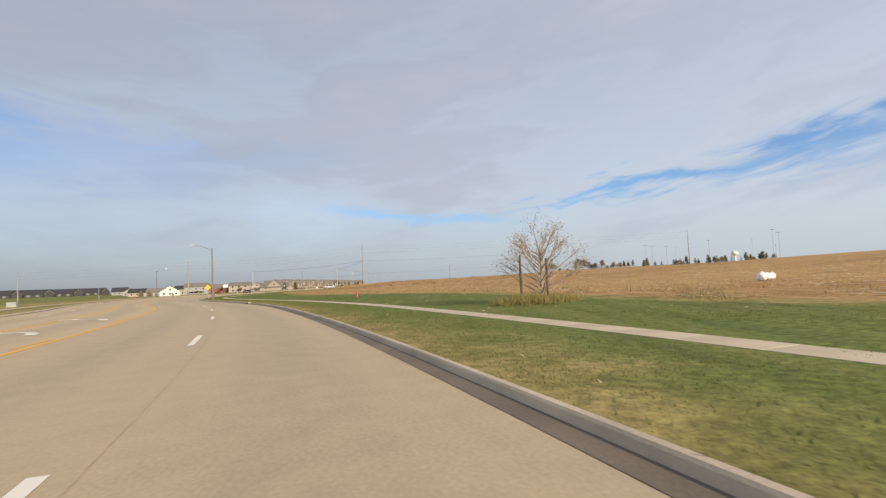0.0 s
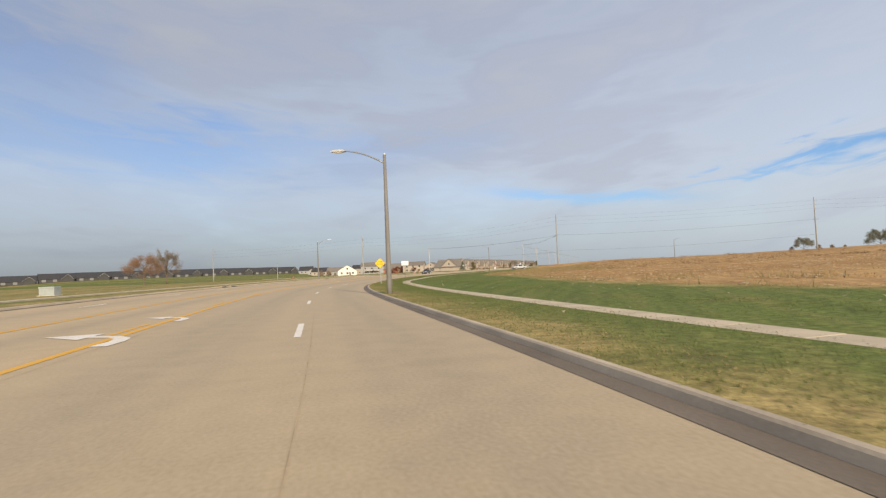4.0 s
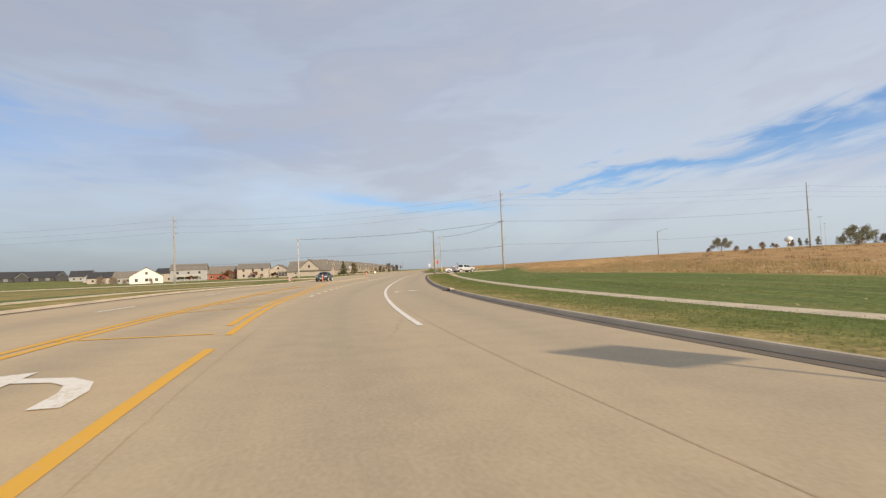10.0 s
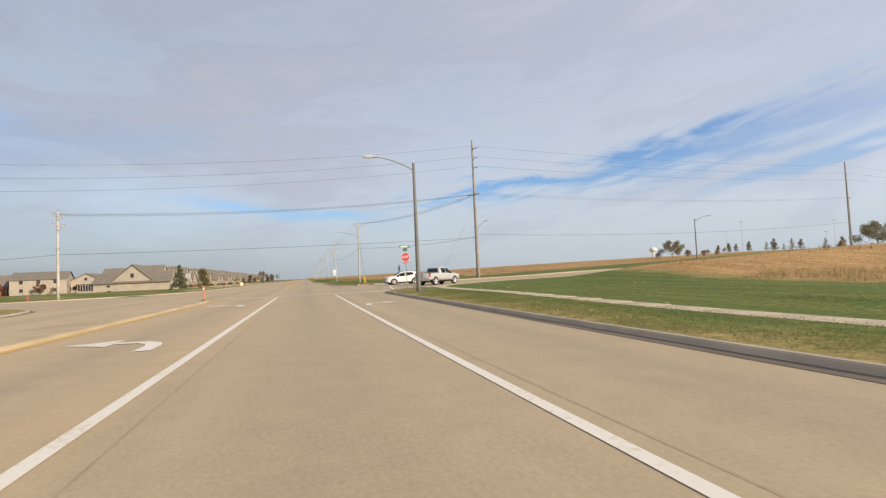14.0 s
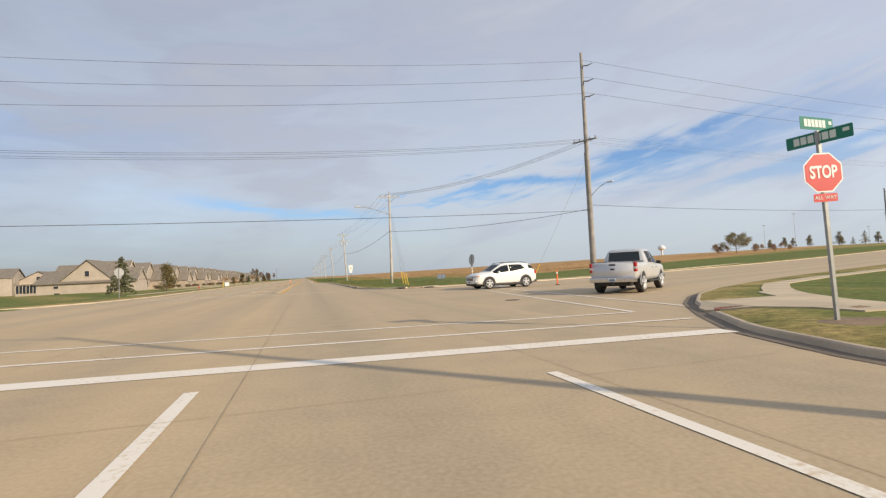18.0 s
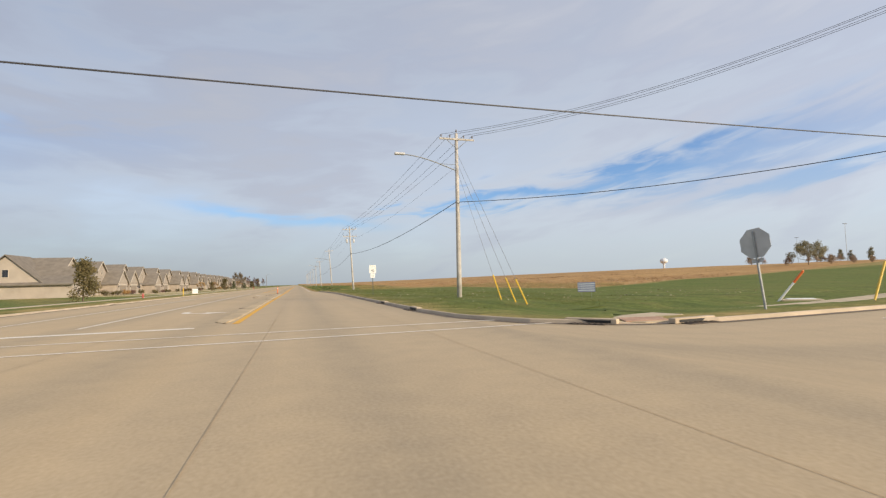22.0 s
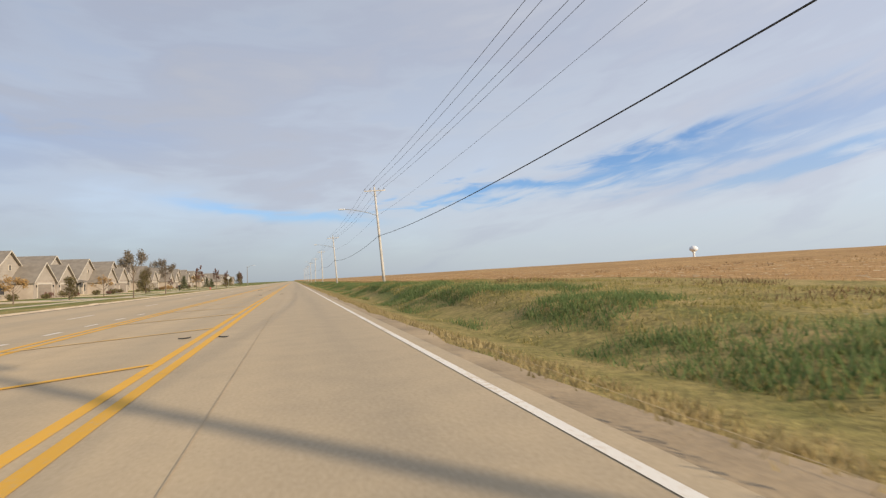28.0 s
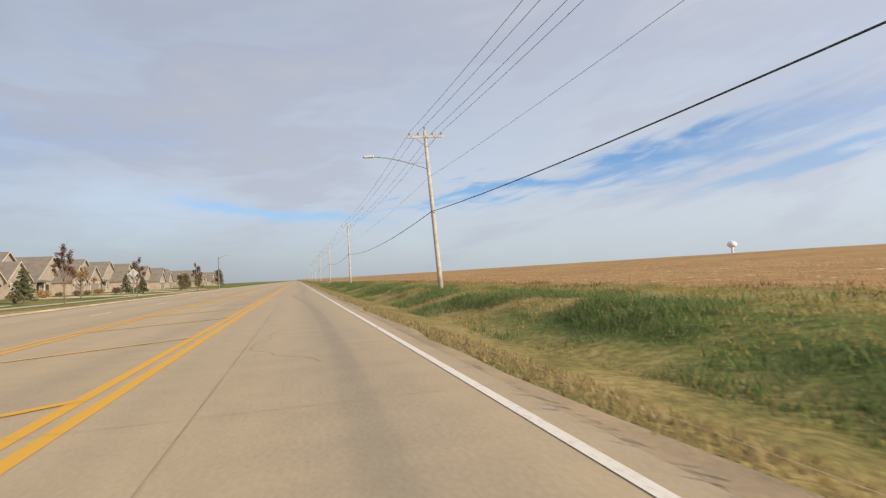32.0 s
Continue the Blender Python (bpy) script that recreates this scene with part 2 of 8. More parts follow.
def land():
    """Grass, rough grass and corn stubble, told apart by the land-use layer 'cover' (0 lawn, 0.5 rough grass, 1 stubble)."""
    m = bpy.data.materials.new("land")
    m.use_nodes = True
    t = m.node_tree
    b = t.nodes["Principled BSDF"]
    at = t.nodes.new("ShaderNodeAttribute")
    at.attribute_name = "cover"
    pos = t.nodes.new("ShaderNodeNewGeometry").outputs["Position"]
    ns = {}
    for key, sc, de in (("a", 0.035, 3.0), ("b", 0.45, 5.0), ("c", 5.0, 4.0), ("d", 30.0, 3.0)):
        ns[key] = node(t, "ShaderNodeTexNoise", Scale=sc, Detail=de)
        t.links.new(pos, ns[key].inputs["Vector"])
    row = t.nodes.new("ShaderNodeMapping")
    row.inputs["Rotation"].default_value = (0, 0, radians(14))
    row.inputs["Scale"].default_value = (1.7, 0.22, 1)
    t.links.new(pos, row.inputs[0])
    rows = node(t, "ShaderNodeTexNoise", Scale=1.0, Detail=4.0)
    t.links.new(row.outputs[0], rows.inputs["Vector"])
    mown = t.nodes.new("ShaderNodeMapping")              # mowing lines beside the road
    mown.inputs["Scale"].default_value = (1.1, 0.10, 1)
    t.links.new(pos, mown.inputs[0])
    swath = node(t, "ShaderNodeTexNoise", Scale=1.0, Detail=5.0, Roughness=0.6)
    t.links.new(mown.outputs[0], swath.inputs["Vector"])
    lawn = ramp(t, ns["b"].outputs[0], [(0.30, (0.235, 0.20, 0.08)), (0.42, (0.155, 0.18, 0.05)), (0.70, (0.135, 0.19, 0.046))])
    lawn = mix(t, 0.30, lawn, ramp(t, ns["a"].outputs[0], [(0.35, (0.23, 0.205, 0.08)), (0.6, (0.13, 0.18, 0.042))]))
    lawn = mix(t, 0.45, lawn, ramp(t, swath.outputs[0], [(0.34, (0.07, 0.10, 0.034)), (0.52, (0.145, 0.185, 0.05)), (0.68, (0.25, 0.22, 0.09))]))
    rough = ramp(t, ns["b"].outputs[0], [(0.3, (0.19, 0.175, 0.06)), (0.48, (0.31, 0.25, 0.097)), (0.70, (0.42, 0.315, 0.14))])
    stub = ramp(t, ns["b"].outputs[0], [(0.25, (0.34, 0.205, 0.095)), (0.5, (0.515, 0.32, 0.15)), (0.75, (0.61, 0.41, 0.215))])
    stub = mix(t, 0.50, stub, ramp(t, rows.outputs[0], [(0.32, (0.15, 0.085, 0.04)), (0.50, (0.42, 0.245, 0.105)), (0.66, (0.66, 0.44, 0.21))]))
    stub = mix(t, 0.35, stub, ramp(t, ns["a"].outputs[0], [(0.35, (0.29, 0.165, 0.075)), (0.65, (0.54, 0.35, 0.16))]))
    edge = maths(t, "ADD", at.outputs["Fac"], maths(t, "MULTIPLY", maths(t, "SUBTRACT", ns["b"].outputs[0], 0.5), 0.35))
    col = mix(t, maths(t, "MULTIPLY", maths(t, "SUBTRACT", edge, 0.15), 5.0, clamp=True), lawn, rough)
    col = mix(t, maths(t, "MULTIPLY", maths(t, "SUBTRACT", edge, 0.65), 5.0, clamp=True), col, stub)
    col = mix(t, 0.55, col, mix(t, 1.0, col, ramp(t, ns["c"].outputs[0], [(0.3, (0.36, 0.38, 0.38)), (0.7, (1.42, 1.42, 1.35))]), "MULTIPLY"))
    col = mix(t, 0.40, col, mix(t, 1.0, col, ramp(t, ns["d"].outputs[0], [(0.3, (0.4, 0.4, 0.4)), (0.7, (1.5, 1.5, 1.4))]), "MULTIPLY"))
    t.links.new(col, b.inputs["Base Color"])
    b.inputs["Roughness"].default_value = 0.95
    b.inputs["Specular IOR Level"].default_value = 0.1
    bp = node(t, "ShaderNodeBump", Strength=0.6, Distance=0.06)
    t.links.new(ns["c"].outputs[0], bp.inputs["Height"])
    t.links.new(bp.outputs[0], b.inputs["Normal"])
    return m


def varied(name, a, b2, rough=0.9, island=False, spec=0.3):
    """A colour that differs from piece to piece (Random per object, or per island of a joined mesh)."""
    m = bpy.data.materials.new(name)
    m.use_nodes = True
    t = m.node_tree
    b = t.nodes["Principled BSDF"]
    if island:
        fac = t.nodes.new("ShaderNodeNewGeometry").outputs["Random Per Island"]
    else:
        fac = t.nodes.new("ShaderNodeObjectInfo").outputs["Random"]
    col = ramp(t, fac, [(0.0, a), (1.0, b2)])
    t.links.new(col, b.inputs["Base Color"])
    b.inputs["Roughness"].default_value = rough
    b.inputs["Specular IOR Level"].default_value = spec
    if island:                                            # thin leaves and blades let light through
        through_light = t.nodes.new("ShaderNodeBsdfTranslucent")
        t.links.new(col, through_light.inputs[0])
        both = t.nodes.new("ShaderNodeMixShader")
        both.inputs[0].default_value = 0.5
        t.links.new(b.outputs[0], both.inputs[1])
        t.links.new(through_light.outputs[0], both.inputs[2])
        t.links.new(both.outputs[0], t.nodes["Material Output"].inputs[0])
    return m


def road_paint(name, base, wear):
    """Road paint rubbed through to the concrete in flakes and streaks."""
    m = bpy.data.materials.new(name)
    m.use_nodes = True
    t = m.node_tree
    b = t.nodes["Principled BSDF"]
    pos = t.nodes.new("ShaderNodeNewGeometry").outputs["Position"]
    n1 = node(t, "ShaderNodeTexNoise", Scale=14.0, Detail=6.0, Roughness=0.65)
    n2 = node(t, "ShaderNodeTexNoise", Scale=0.7, Detail=3.0)
    for n in (n1, n2):
        t.links.new(pos, n.inputs["Vector"])
    f = maths(t, "ADD", n1.outputs[0], maths(t, "MULTIPLY", maths(t, "SUBTRACT", n2.outputs[0], 0.5), 0.55))
    gone = maths(t, "MULTIPLY", maths(t, "SUBTRACT", f, 0.62 - wear), 5.0, clamp=True)
    t.links.new(mix(t, maths(t, "MULTIPLY", gone, 0.8), base, (0.56, 0.42, 0.245)), b.inputs["Base Color"])
    b.inputs["Roughness"].default_value = 0.85
    return m


def shingles():
    return material("shingle_roof", (0.200, 0.175, 0.146), 0.95, scale=1.2, amount=0.2, bump=0.4, fine=14.0)


M = {
    "road": concrete_road(),
    "land": land(),
    "road_edge": material("dusty_concrete", (0.48, 0.375, 0.235), 0.9, scale=0.5, amount=0.2, bump=0.3, fine=24),
    "curb": material("curb_concrete", (0.50, 0.41, 0.30), 0.9, scale=0.6, amount=0.25, bump=0.3, fine=30),
    "gutter": material("dark_gutter_concrete", (0.160, 0.128, 0.096), 0.9, scale=0.5, amount=0.35, bump=0.3, fine=25),
    "walk": material("sidewalk_concrete", (0.52, 0.43, 0.30), 0.9, scale=0.7, amount=0.18, bump=0.2, fine=30),
    "white_paint": road_paint("worn_white_road_paint", (0.80, 0.75, 0.66), 0.09),
    "yellow_paint": road_paint("worn_yellow_road_paint", (0.74, 0.40, 0.045), 0.04),
    "yellow_worn": road_paint("faded_yellow_road_paint", (0.68, 0.44, 0.15), 0.16),
    "seal": material("joint_sealant", (0.43, 0.335, 0.215), 0.9, scale=2.0, amount=0.3),
    "iron": material("cast_iron", (0.09, 0.07, 0.055), 0.75, metal=0.3, scale=6, amount=0.3, bump=0.2),
    "pole_wood": material("weathered_pole_wood", (0.48, 0.455, 0.42), 0.9, scale=2.0, amount=0.3, bump=0.5, fine=26),
    "pole_grey": material("weathered_grey_pole_wood", (0.30, 0.285, 0.265), 0.9, scale=2.0, amount=0.3, bump=0.5, fine=26),
    "twig": material("pale_twigs", (0.36, 0.295, 0.24), 0.9, scale=5, amount=0.25),
    "pole_concrete": material("grey_lamp_pole", (0.185, 0.178, 0.168), 0.8, scale=1.5, amount=0.15, bump=0.1),
    "galv": material("galvanised_steel", (0.33, 0.34, 0.335), 0.5, metal=0.55, scale=5, amount=0.15),
    "post_dark": material("green_grey_sign_post", (0.12, 0.135, 0.115), 0.6, metal=0.2, scale=5, amount=0.2),
    "lamp_grey": material("lamp_head_grey", (0.52, 0.53, 0.54), 0.5, metal=0.2, scale=5, amount=0.1),
    "lamp_dark": material("dark_lamp_housing", (0.12, 0.12, 0.125), 0.6, scale=4, amount=0.15),
    "lens": material("lamp_lens", (0.75, 0.75, 0.72), 0.2, scale=5, amount=0.05),
    "wire": material("dark_cable", (0.045, 0.045, 0.05), 0.6, scale=5, amount=0.1),
    "ceramic": material("insulator_grey", (0.22, 0.20, 0.20), 0.3, scale=8, amount=0.1),
    "sign_white": material("sign_sheet_white", (0.86, 0.86, 0.84), 0.4, scale=2, amount=0.04),
    "sign_yellow": material("sign_sheet_yellow", (0.90, 0.52, 0.02), 0.4, scale=2, amount=0.05),
    "sign_red": material("sign_sheet_red", (0.62, 0.06, 0.06), 0.4, scale=2, amount=0.06),
    "sign_green": material("sign_sheet_green", (0.01, 0.17, 0.12), 0.4, scale=2, amount=0.06),
    "sign_back": material("sign_back_aluminium", (0.50, 0.51, 0.51), 0.55, metal=0.25, scale=3, amount=0.1),
    "black": material("black_paint", (0.02, 0.02, 0.02), 0.5, scale=3, amount=0.1),
    "faded_black": material("faded_black_print", (0.38, 0.39, 0.39), 0.5, scale=3, amount=0.1),
    "bars": material("pale_lettering", (0.62, 0.70, 0.68), 0.5, scale=3, amount=0.05),
    "hydrant": material("faded_red_paint", (0.46, 0.10, 0.09), 0.6, scale=6, amount=0.2, bump=0.1),
    "orange": material("orange_plastic", (0.85, 0.17, 0.03), 0.5, scale=6, amount=0.1),
    "yellow_plastic": material("yellow_plastic", (0.75, 0.48, 0.04), 0.5, scale=6, amount=0.12),
    "shingle": shingles(),
    "shingle_dark": material("dark_shingle_roof", (0.045, 0.045, 0.05), 0.95, scale=1.0, amount=0.3, bump=0.4, fine=14),
    "brick": material("buff_brick", (0.385, 0.325, 0.272), 0.9, scale=0.8, amount=0.22, bump=0.4, fine=9),
    "siding": material("tan_siding", (0.42, 0.365, 0.308), 0.85, scale=0.7, amount=0.1, bump=0.2, fine=7),
    "siding_white": material("white_siding", (0.72, 0.70, 0.66), 0.85, scale=0.7, amount=0.08),
    "siding_grey": material("grey_siding", (0.33, 0.33, 0.33), 0.85, scale=0.7, amount=0.1),
    "brick_red": material("red_brick", (0.30, 0.10, 0.065), 0.9, scale=0.8, amount=0.2),
    "trim": material("white_trim", (0.56, 0.50, 0.42), 0.7, scale=2, amount=0.05),
    "garage": material("garage_door_tan", (0.30, 0.25, 0.20), 0.7, scale=1.5, amount=0.1),
    "glass_dark": material("window_glass", (0.03, 0.035, 0.045), 0.08, scale=1.0, amount=0.1),
    "bark": material("bark", (0.16, 0.12, 0.09), 0.95, scale=3, amount=0.3, bump=0.5, fine=20),
    "leaf_fir": varied("fir_needles", (0.10, 0.112, 0.062), (0.22, 0.22, 0.125), island=True),
    "leaf_olive": varied("olive_leaves", (0.13, 0.12, 0.055), (0.30, 0.24, 0.12), island=True),
    "leaf_dull": varied("dull_leaves", (0.20, 0.195, 0.13), (0.40, 0.37, 0.25), island=True),
    "leaf_brown": varied("brown_leaves", (0.29, 0.215, 0.155), (0.50, 0.385, 0.27), island=True),
    "leaf_grey": varied("faded_brown_leaves", (0.19, 0.145, 0.105), (0.36, 0.285, 0.20), island=True),
    "wall_dark": material("dark_siding", (0.06, 0.06, 0.062), 0.85, scale=0.7, amount=0.15),
    "leaf_copper": varied("copper_leaves", (0.26, 0.155, 0.09), (0.44, 0.28, 0.17), island=True),
    "leaf_dusk": varied("dusky_leaves", (0.155, 0.135, 0.10), (0.31, 0.26, 0.195), island=True),
    "leaf_rust": varied("rust_leaves", (0.16, 0.06, 0.03), (0.36, 0.17, 0.08), island=True),
    "leaf_gold": varied("gold_leaves", (0.38, 0.23, 0.095), (0.56, 0.39, 0.19), island=True),
    "leaf_plum": varied("plum_leaves", (0.16, 0.085, 0.07), (0.33, 0.20, 0.16), island=True),
    "blade": varied("grass_blades", (0.21, 0.20, 0.06), (0.52, 0.42, 0.18), island=True),
    "blade_dry": varied("dry_grass_blades", (0.30, 0.24, 0.11), (0.50, 0.39, 0.20), island=True),
    "blade_brown": varied("brown_weeds", (0.10, 0.065, 0.04), (0.30, 0.19, 0.10), island=True),
    "blade_green": varied("green_grass_blades", (0.125, 0.15, 0.042), (0.255, 0.27, 0.095), island=True),
    "blade_lush": varied("lush_grass_blades", (0.105, 0.165, 0.055), (0.25, 0.31, 0.125), island=True),
    "straw": varied("corn_straw", (0.33, 0.19, 0.085), (0.66, 0.46, 0.24), island=True),
    "husk": varied("pale_husks", (0.52, 0.40, 0.24), (0.80, 0.70, 0.52), island=True),
    "litter": varied("fallen_leaf", (0.32, 0.25, 0.14), (0.62, 0.54, 0.38), island=True),
    "tactile": material("brick_red_tactile_paving", (0.25, 0.10, 0.07), 0.85, scale=3, amount=0.3, bump=0.2),
    "tactile_faded": material("faded_pink_tactile_paving", (0.42, 0.27, 0.19), 0.9, scale=2, amount=0.3, bump=0.2),
    "door_pale": material("pale_grey_door", (0.20, 0.20, 0.20), 0.7, scale=2, amount=0.08),
    "tyre": material("tyre_rubber", (0.022, 0.022, 0.023), 0.85, scale=8, amount=0.2),
    "rim": material("alloy_rim", (0.75, 0.76, 0.77), 0.38, metal=0.6, scale=6, amount=0.1),
    "chrome": material("chrome", (0.7, 0.7, 0.72), 0.15, metal=1.0, scale=6, amount=0.05),
    "car_glass": material("tinted_car_glass", (0.03, 0.038, 0.043), 0.06, scale=1, amount=0.1),
    "silver": material("silver_car_paint", (0.60, 0.61, 0.62), 0.30, metal=0.35, scale=2, amount=0.05),
    "white_car": material("white_car_paint", (0.78, 0.78, 0.77), 0.28, scale=2, amount=0.03),
    "grey_car": material("graphite_car_paint", (0.075, 0.08, 0.09), 0.28, metal=0.4, scale=2, amount=0.06),
    "car_black": material("black_car_plastic", (0.025, 0.025, 0.027), 0.6, scale=5, amount=0.15),
    "lamp_red": material("red_tail_lens", (0.42, 0.015, 0.015), 0.2, scale=6, amount=0.1),
    "lamp_clear": material("headlamp_lens", (0.60, 0.62, 0.64), 0.12, metal=0.3, scale=6, amount=0.1),
    "plate": material("plate_white", (0.62, 0.68, 0.74), 0.5, scale=4, amount=0.05),
    "box_green": material("pale_utility_paint", (0.34, 0.37, 0.36), 0.6, scale=3, amount=0.1),
    "dirt": material("pale_dirt", (0.36, 0.27, 0.165), 0.95, scale=0.9, amount=0.3, bump=0.5, fine=14),
    "soil": material("bare_soil", (0.23, 0.16, 0.10), 0.95, scale=2.0, amount=0.35, bump=0.5, fine=14),
    "tower_white": material("white_tank_paint", (0.78, 0.79, 0.80), 0.5, scale=0.3, amount=0.05),
}

# ---- mesh helpers ----
def part(name, bm, mat, parent=None, label="", smooth=False):
    """Links a bmesh (or ready mesh) as ONE mesh object, under parent where one is given."""
    if isinstance(bm, bpy.types.Mesh):
        me = bm
    else:
        me = bpy.data.meshes.new(name)
        bm.normal_update()
        bm.to_mesh(me)
        bm.free()
    if mat and not me.materials:
        me.materials.append(M[mat] if isinstance(mat, str) else mat)
    if smooth:
        for p in me.polygons:
            p.use_smooth = True
    ob = new(name, me)
    ob.parent = parent
    if label:
        ob["label"] = label
    return ob


def empty(name, m, label, category, group="", kind=""):
    ob = new(name)
    ob.matrix_basis = m
    return tagged(ob, label, category, group, kind)


def box(bm, x0, y0, z0, x1, y1, z1, m=None, bevel=0.0):
    r = bmesh.ops.create_cube(bm, size=1.0)
    vs = r["verts"]
    for v in vs:
        v.co = Vector(((x0 + x1) / 2 + v.co.x * (x1 - x0), (y0 + y1) / 2 + v.co.y * (y1 - y0), (z0 + z1) / 2 + v.co.z * (z1 - z0)))
        if m is not None:
            v.co = m @ v.co
    if bevel:
        es = list({e for v in vs for e in v.link_edges})
        bmesh.ops.bevel(bm, geom=es, offset=bevel, segments=2, affect="EDGES", profile=0.5)
    return bm


def tube(bm, pts, radii, sides=10, cap=True):
    """A round tube through pts."""
    pts = [Vector(p) for p in pts]
    if isinstance(radii, (int, float)):
        radii = [radii] * len(pts)
    rings = []
    for i, p in enumerate(pts):
        d = (pts[min(i + 1, len(pts) - 1)] - pts[max(i - 1, 0)]).normalized()
        a = d.cross(Vector((0, 0, 1)) if abs(d.z) < 0.9 else Vector((1, 0, 0))).normalized()
        b = d.cross(a)
        rings.append([bm.verts.new(p + (a * math.cos(2 * math.pi * k / sides) + b * math.sin(2 * math.pi * k / sides)) * radii[i]) for k in range(sides)])
    for r0, r1 in zip(rings, rings[1:]):
        for k in range(sides):
            bm.faces.new((r0[k], r0[(k + 1) % sides], r1[(k + 1) % sides], r1[k]))
    if cap and sides > 2:
        bm.faces.new(rings[0][::-1])
        bm.faces.new(rings[-1])
    return bm


def prism(bm, outline, y0, y1, m=None):
    """An outline in x, z carried from y0 to y1."""
    a = [bm.verts.new((x, y0, z)) for x, z in outline]
    b = [bm.verts.new((x, y1, z)) for x, z in outline]
    n = len(a)
    fs = [bm.faces.new(a), bm.faces.new(b[::-1])]
    for k in range(n):
        fs.append(bm.faces.new((a[k], b[k], b[(k + 1) % n], a[(k + 1) % n])))
    if m is not None:
        for v in a + b:
            v.co = m @ v.co
    bmesh.ops.recalc_face_normals(bm, faces=fs)
    return bm


def fresh():
    return bmesh.new()


# ---- the plan: a line between the two lanes of this side, from behind the start to the far end ----
CONTROL = [(112, -385), (96, -330), (78.5, -272), (61.8, -220.1), (46.55, -186.1), (41.3, -177.7), (27.3, -155), (21.2, -143), (17.1, -133), (9.3, -107.5), (6.7, -97),
           (5.5, -89), (4.35, -80), (3.7, -70), (3.3, -57), (2.97, -45), (2.87, -30), (2.87, 0), (2.87, 60)]


def spline(points, step=2.0):
    """Chord-length Catmull-Rom through points, then evenly sampled and lightly smoothed."""
    p = [np.array(q, float) for q in points]
    p = [2 * p[0] - p[1]] + p + [2 * p[-1] - p[-2]]
    out = []
    for i in range(1, len(p) - 2):
        t0 = 0.0
        t1 = t0 + np.linalg.norm(p[i] - p[i - 1]) ** 0.5
        t2 = t1 + np.linalg.norm(p[i + 1] - p[i]) ** 0.5
        t3 = t2 + np.linalg.norm(p[i + 2] - p[i + 1]) ** 0.5
        for t in np.linspace(t1, t2, 24, endpoint=False):
            a1 = (t1 - t) / (t1 - t0) * p[i - 1] + (t - t0) / (t1 - t0) * p[i]
            a2 = (t2 - t) / (t2 - t1) * p[i] + (t - t1) / (t2 - t1) * p[i + 1]
            a3 = (t3 - t) / (t3 - t2) * p[i + 1] + (t - t2) / (t3 - t2) * p[i + 2]
            b1 = (t2 - t) / (t2 - t0) * a1 + (t - t0) / (t2 - t0) * a2
            b2 = (t3 - t) / (t3 - t1) * a2 + (t - t1) / (t3 - t1) * a3
            out.append((t2 - t) / (t2 - t1) * b1 + (t - t1) / (t2 - t1) * b2)
    out.append(p[-2])
    return even(np.array(out), step)


def even(q, step):
    q = np.array(q, float)
    s = np.concatenate([[0], np.cumsum(np.linalg.norm(np.diff(q, axis=0), axis=1))])
    n = max(2, int(s[-1] / step) + 1)
    u = np.linspace(0, s[-1], n)
    return np.stack([np.interp(u, s, q[:, 0]), np.interp(u, s, q[:, 1])], 1)


REF = spline(CONTROL)
for _ in range(30):
    REF[1:-1] = 0.25 * REF[:-2] + 0.5 * REF[1:-1] + 0.25 * REF[2:]
REF = np.concatenate([REF, np.stack([np.full(60, 2.87), 60 + np.arange(1, 61) * 10.0], 1), np.array([(2.87, y) for y in (760, 900, 1100, 1400, 1800, 2400)], float)])


def normals(q):
    d = np.gradient(q, axis=0)
    d /= np.linalg.norm(d, axis=1)[:, None] + 1e-9
    return np.stack([d[:, 1], -d[:, 0]], 1)              # to the right of travel


REF_N = normals(REF)
REF_S = np.concatenate([[0], np.cumsum(np.linalg.norm(np.diff(REF, axis=0), axis=1))])


def along(y0, y1, off, step=2.0):
    """The line at that offset from the reference, between two y of the reference line."""
    q = REF + REF_N * (off if np.isscalar(off) else np.interp(REF[:, 1], [o[0] for o in off], [o[1] for o in off])[:, None])
    keep = (REF[:, 1] >= y0 - 0.01) & (REF[:, 1] <= y1 + 0.01)
    q = q[keep]
    return even(q, step) if len(q) > 1 else q


def at_ref(y, off):
    """A place at that offset beside the reference line where it passes y, and the heading there in degrees (0 is +y, left positive)."""
    p = np.array([np.interp(y, REF[:, 1], REF[:, k]) for k in (0, 1)])
    n = np.array([np.interp(y, REF[:, 1], REF_N[:, k]) for k in (0, 1)])
    return (*(p + n * off), math.degrees(math.atan2(n[1], n[0])))


RIGHT_EDGE = [(-400, 4.1), (-196, 4.1), (-186, 3.75), (-60, 3.65), (0, 3.65), (38, 2.25), (80, 2.2), (92, 2.05), (103, 1.3), (112, 0.45), (118, -0.4), (3000, -0.4)]
LEFT_EDGE = [(-400, -12.9), (-170, -12.9), (-100, -13.0), (-70, -14.2), (-35, -16.6), (0, -17.6), (45, -18.4), (3000, -18.4)]
BANK = [(-400, 0.03), (-75, 0.03), (-35, 0.0), (3000, 0.0)]      # cross fall of the curve

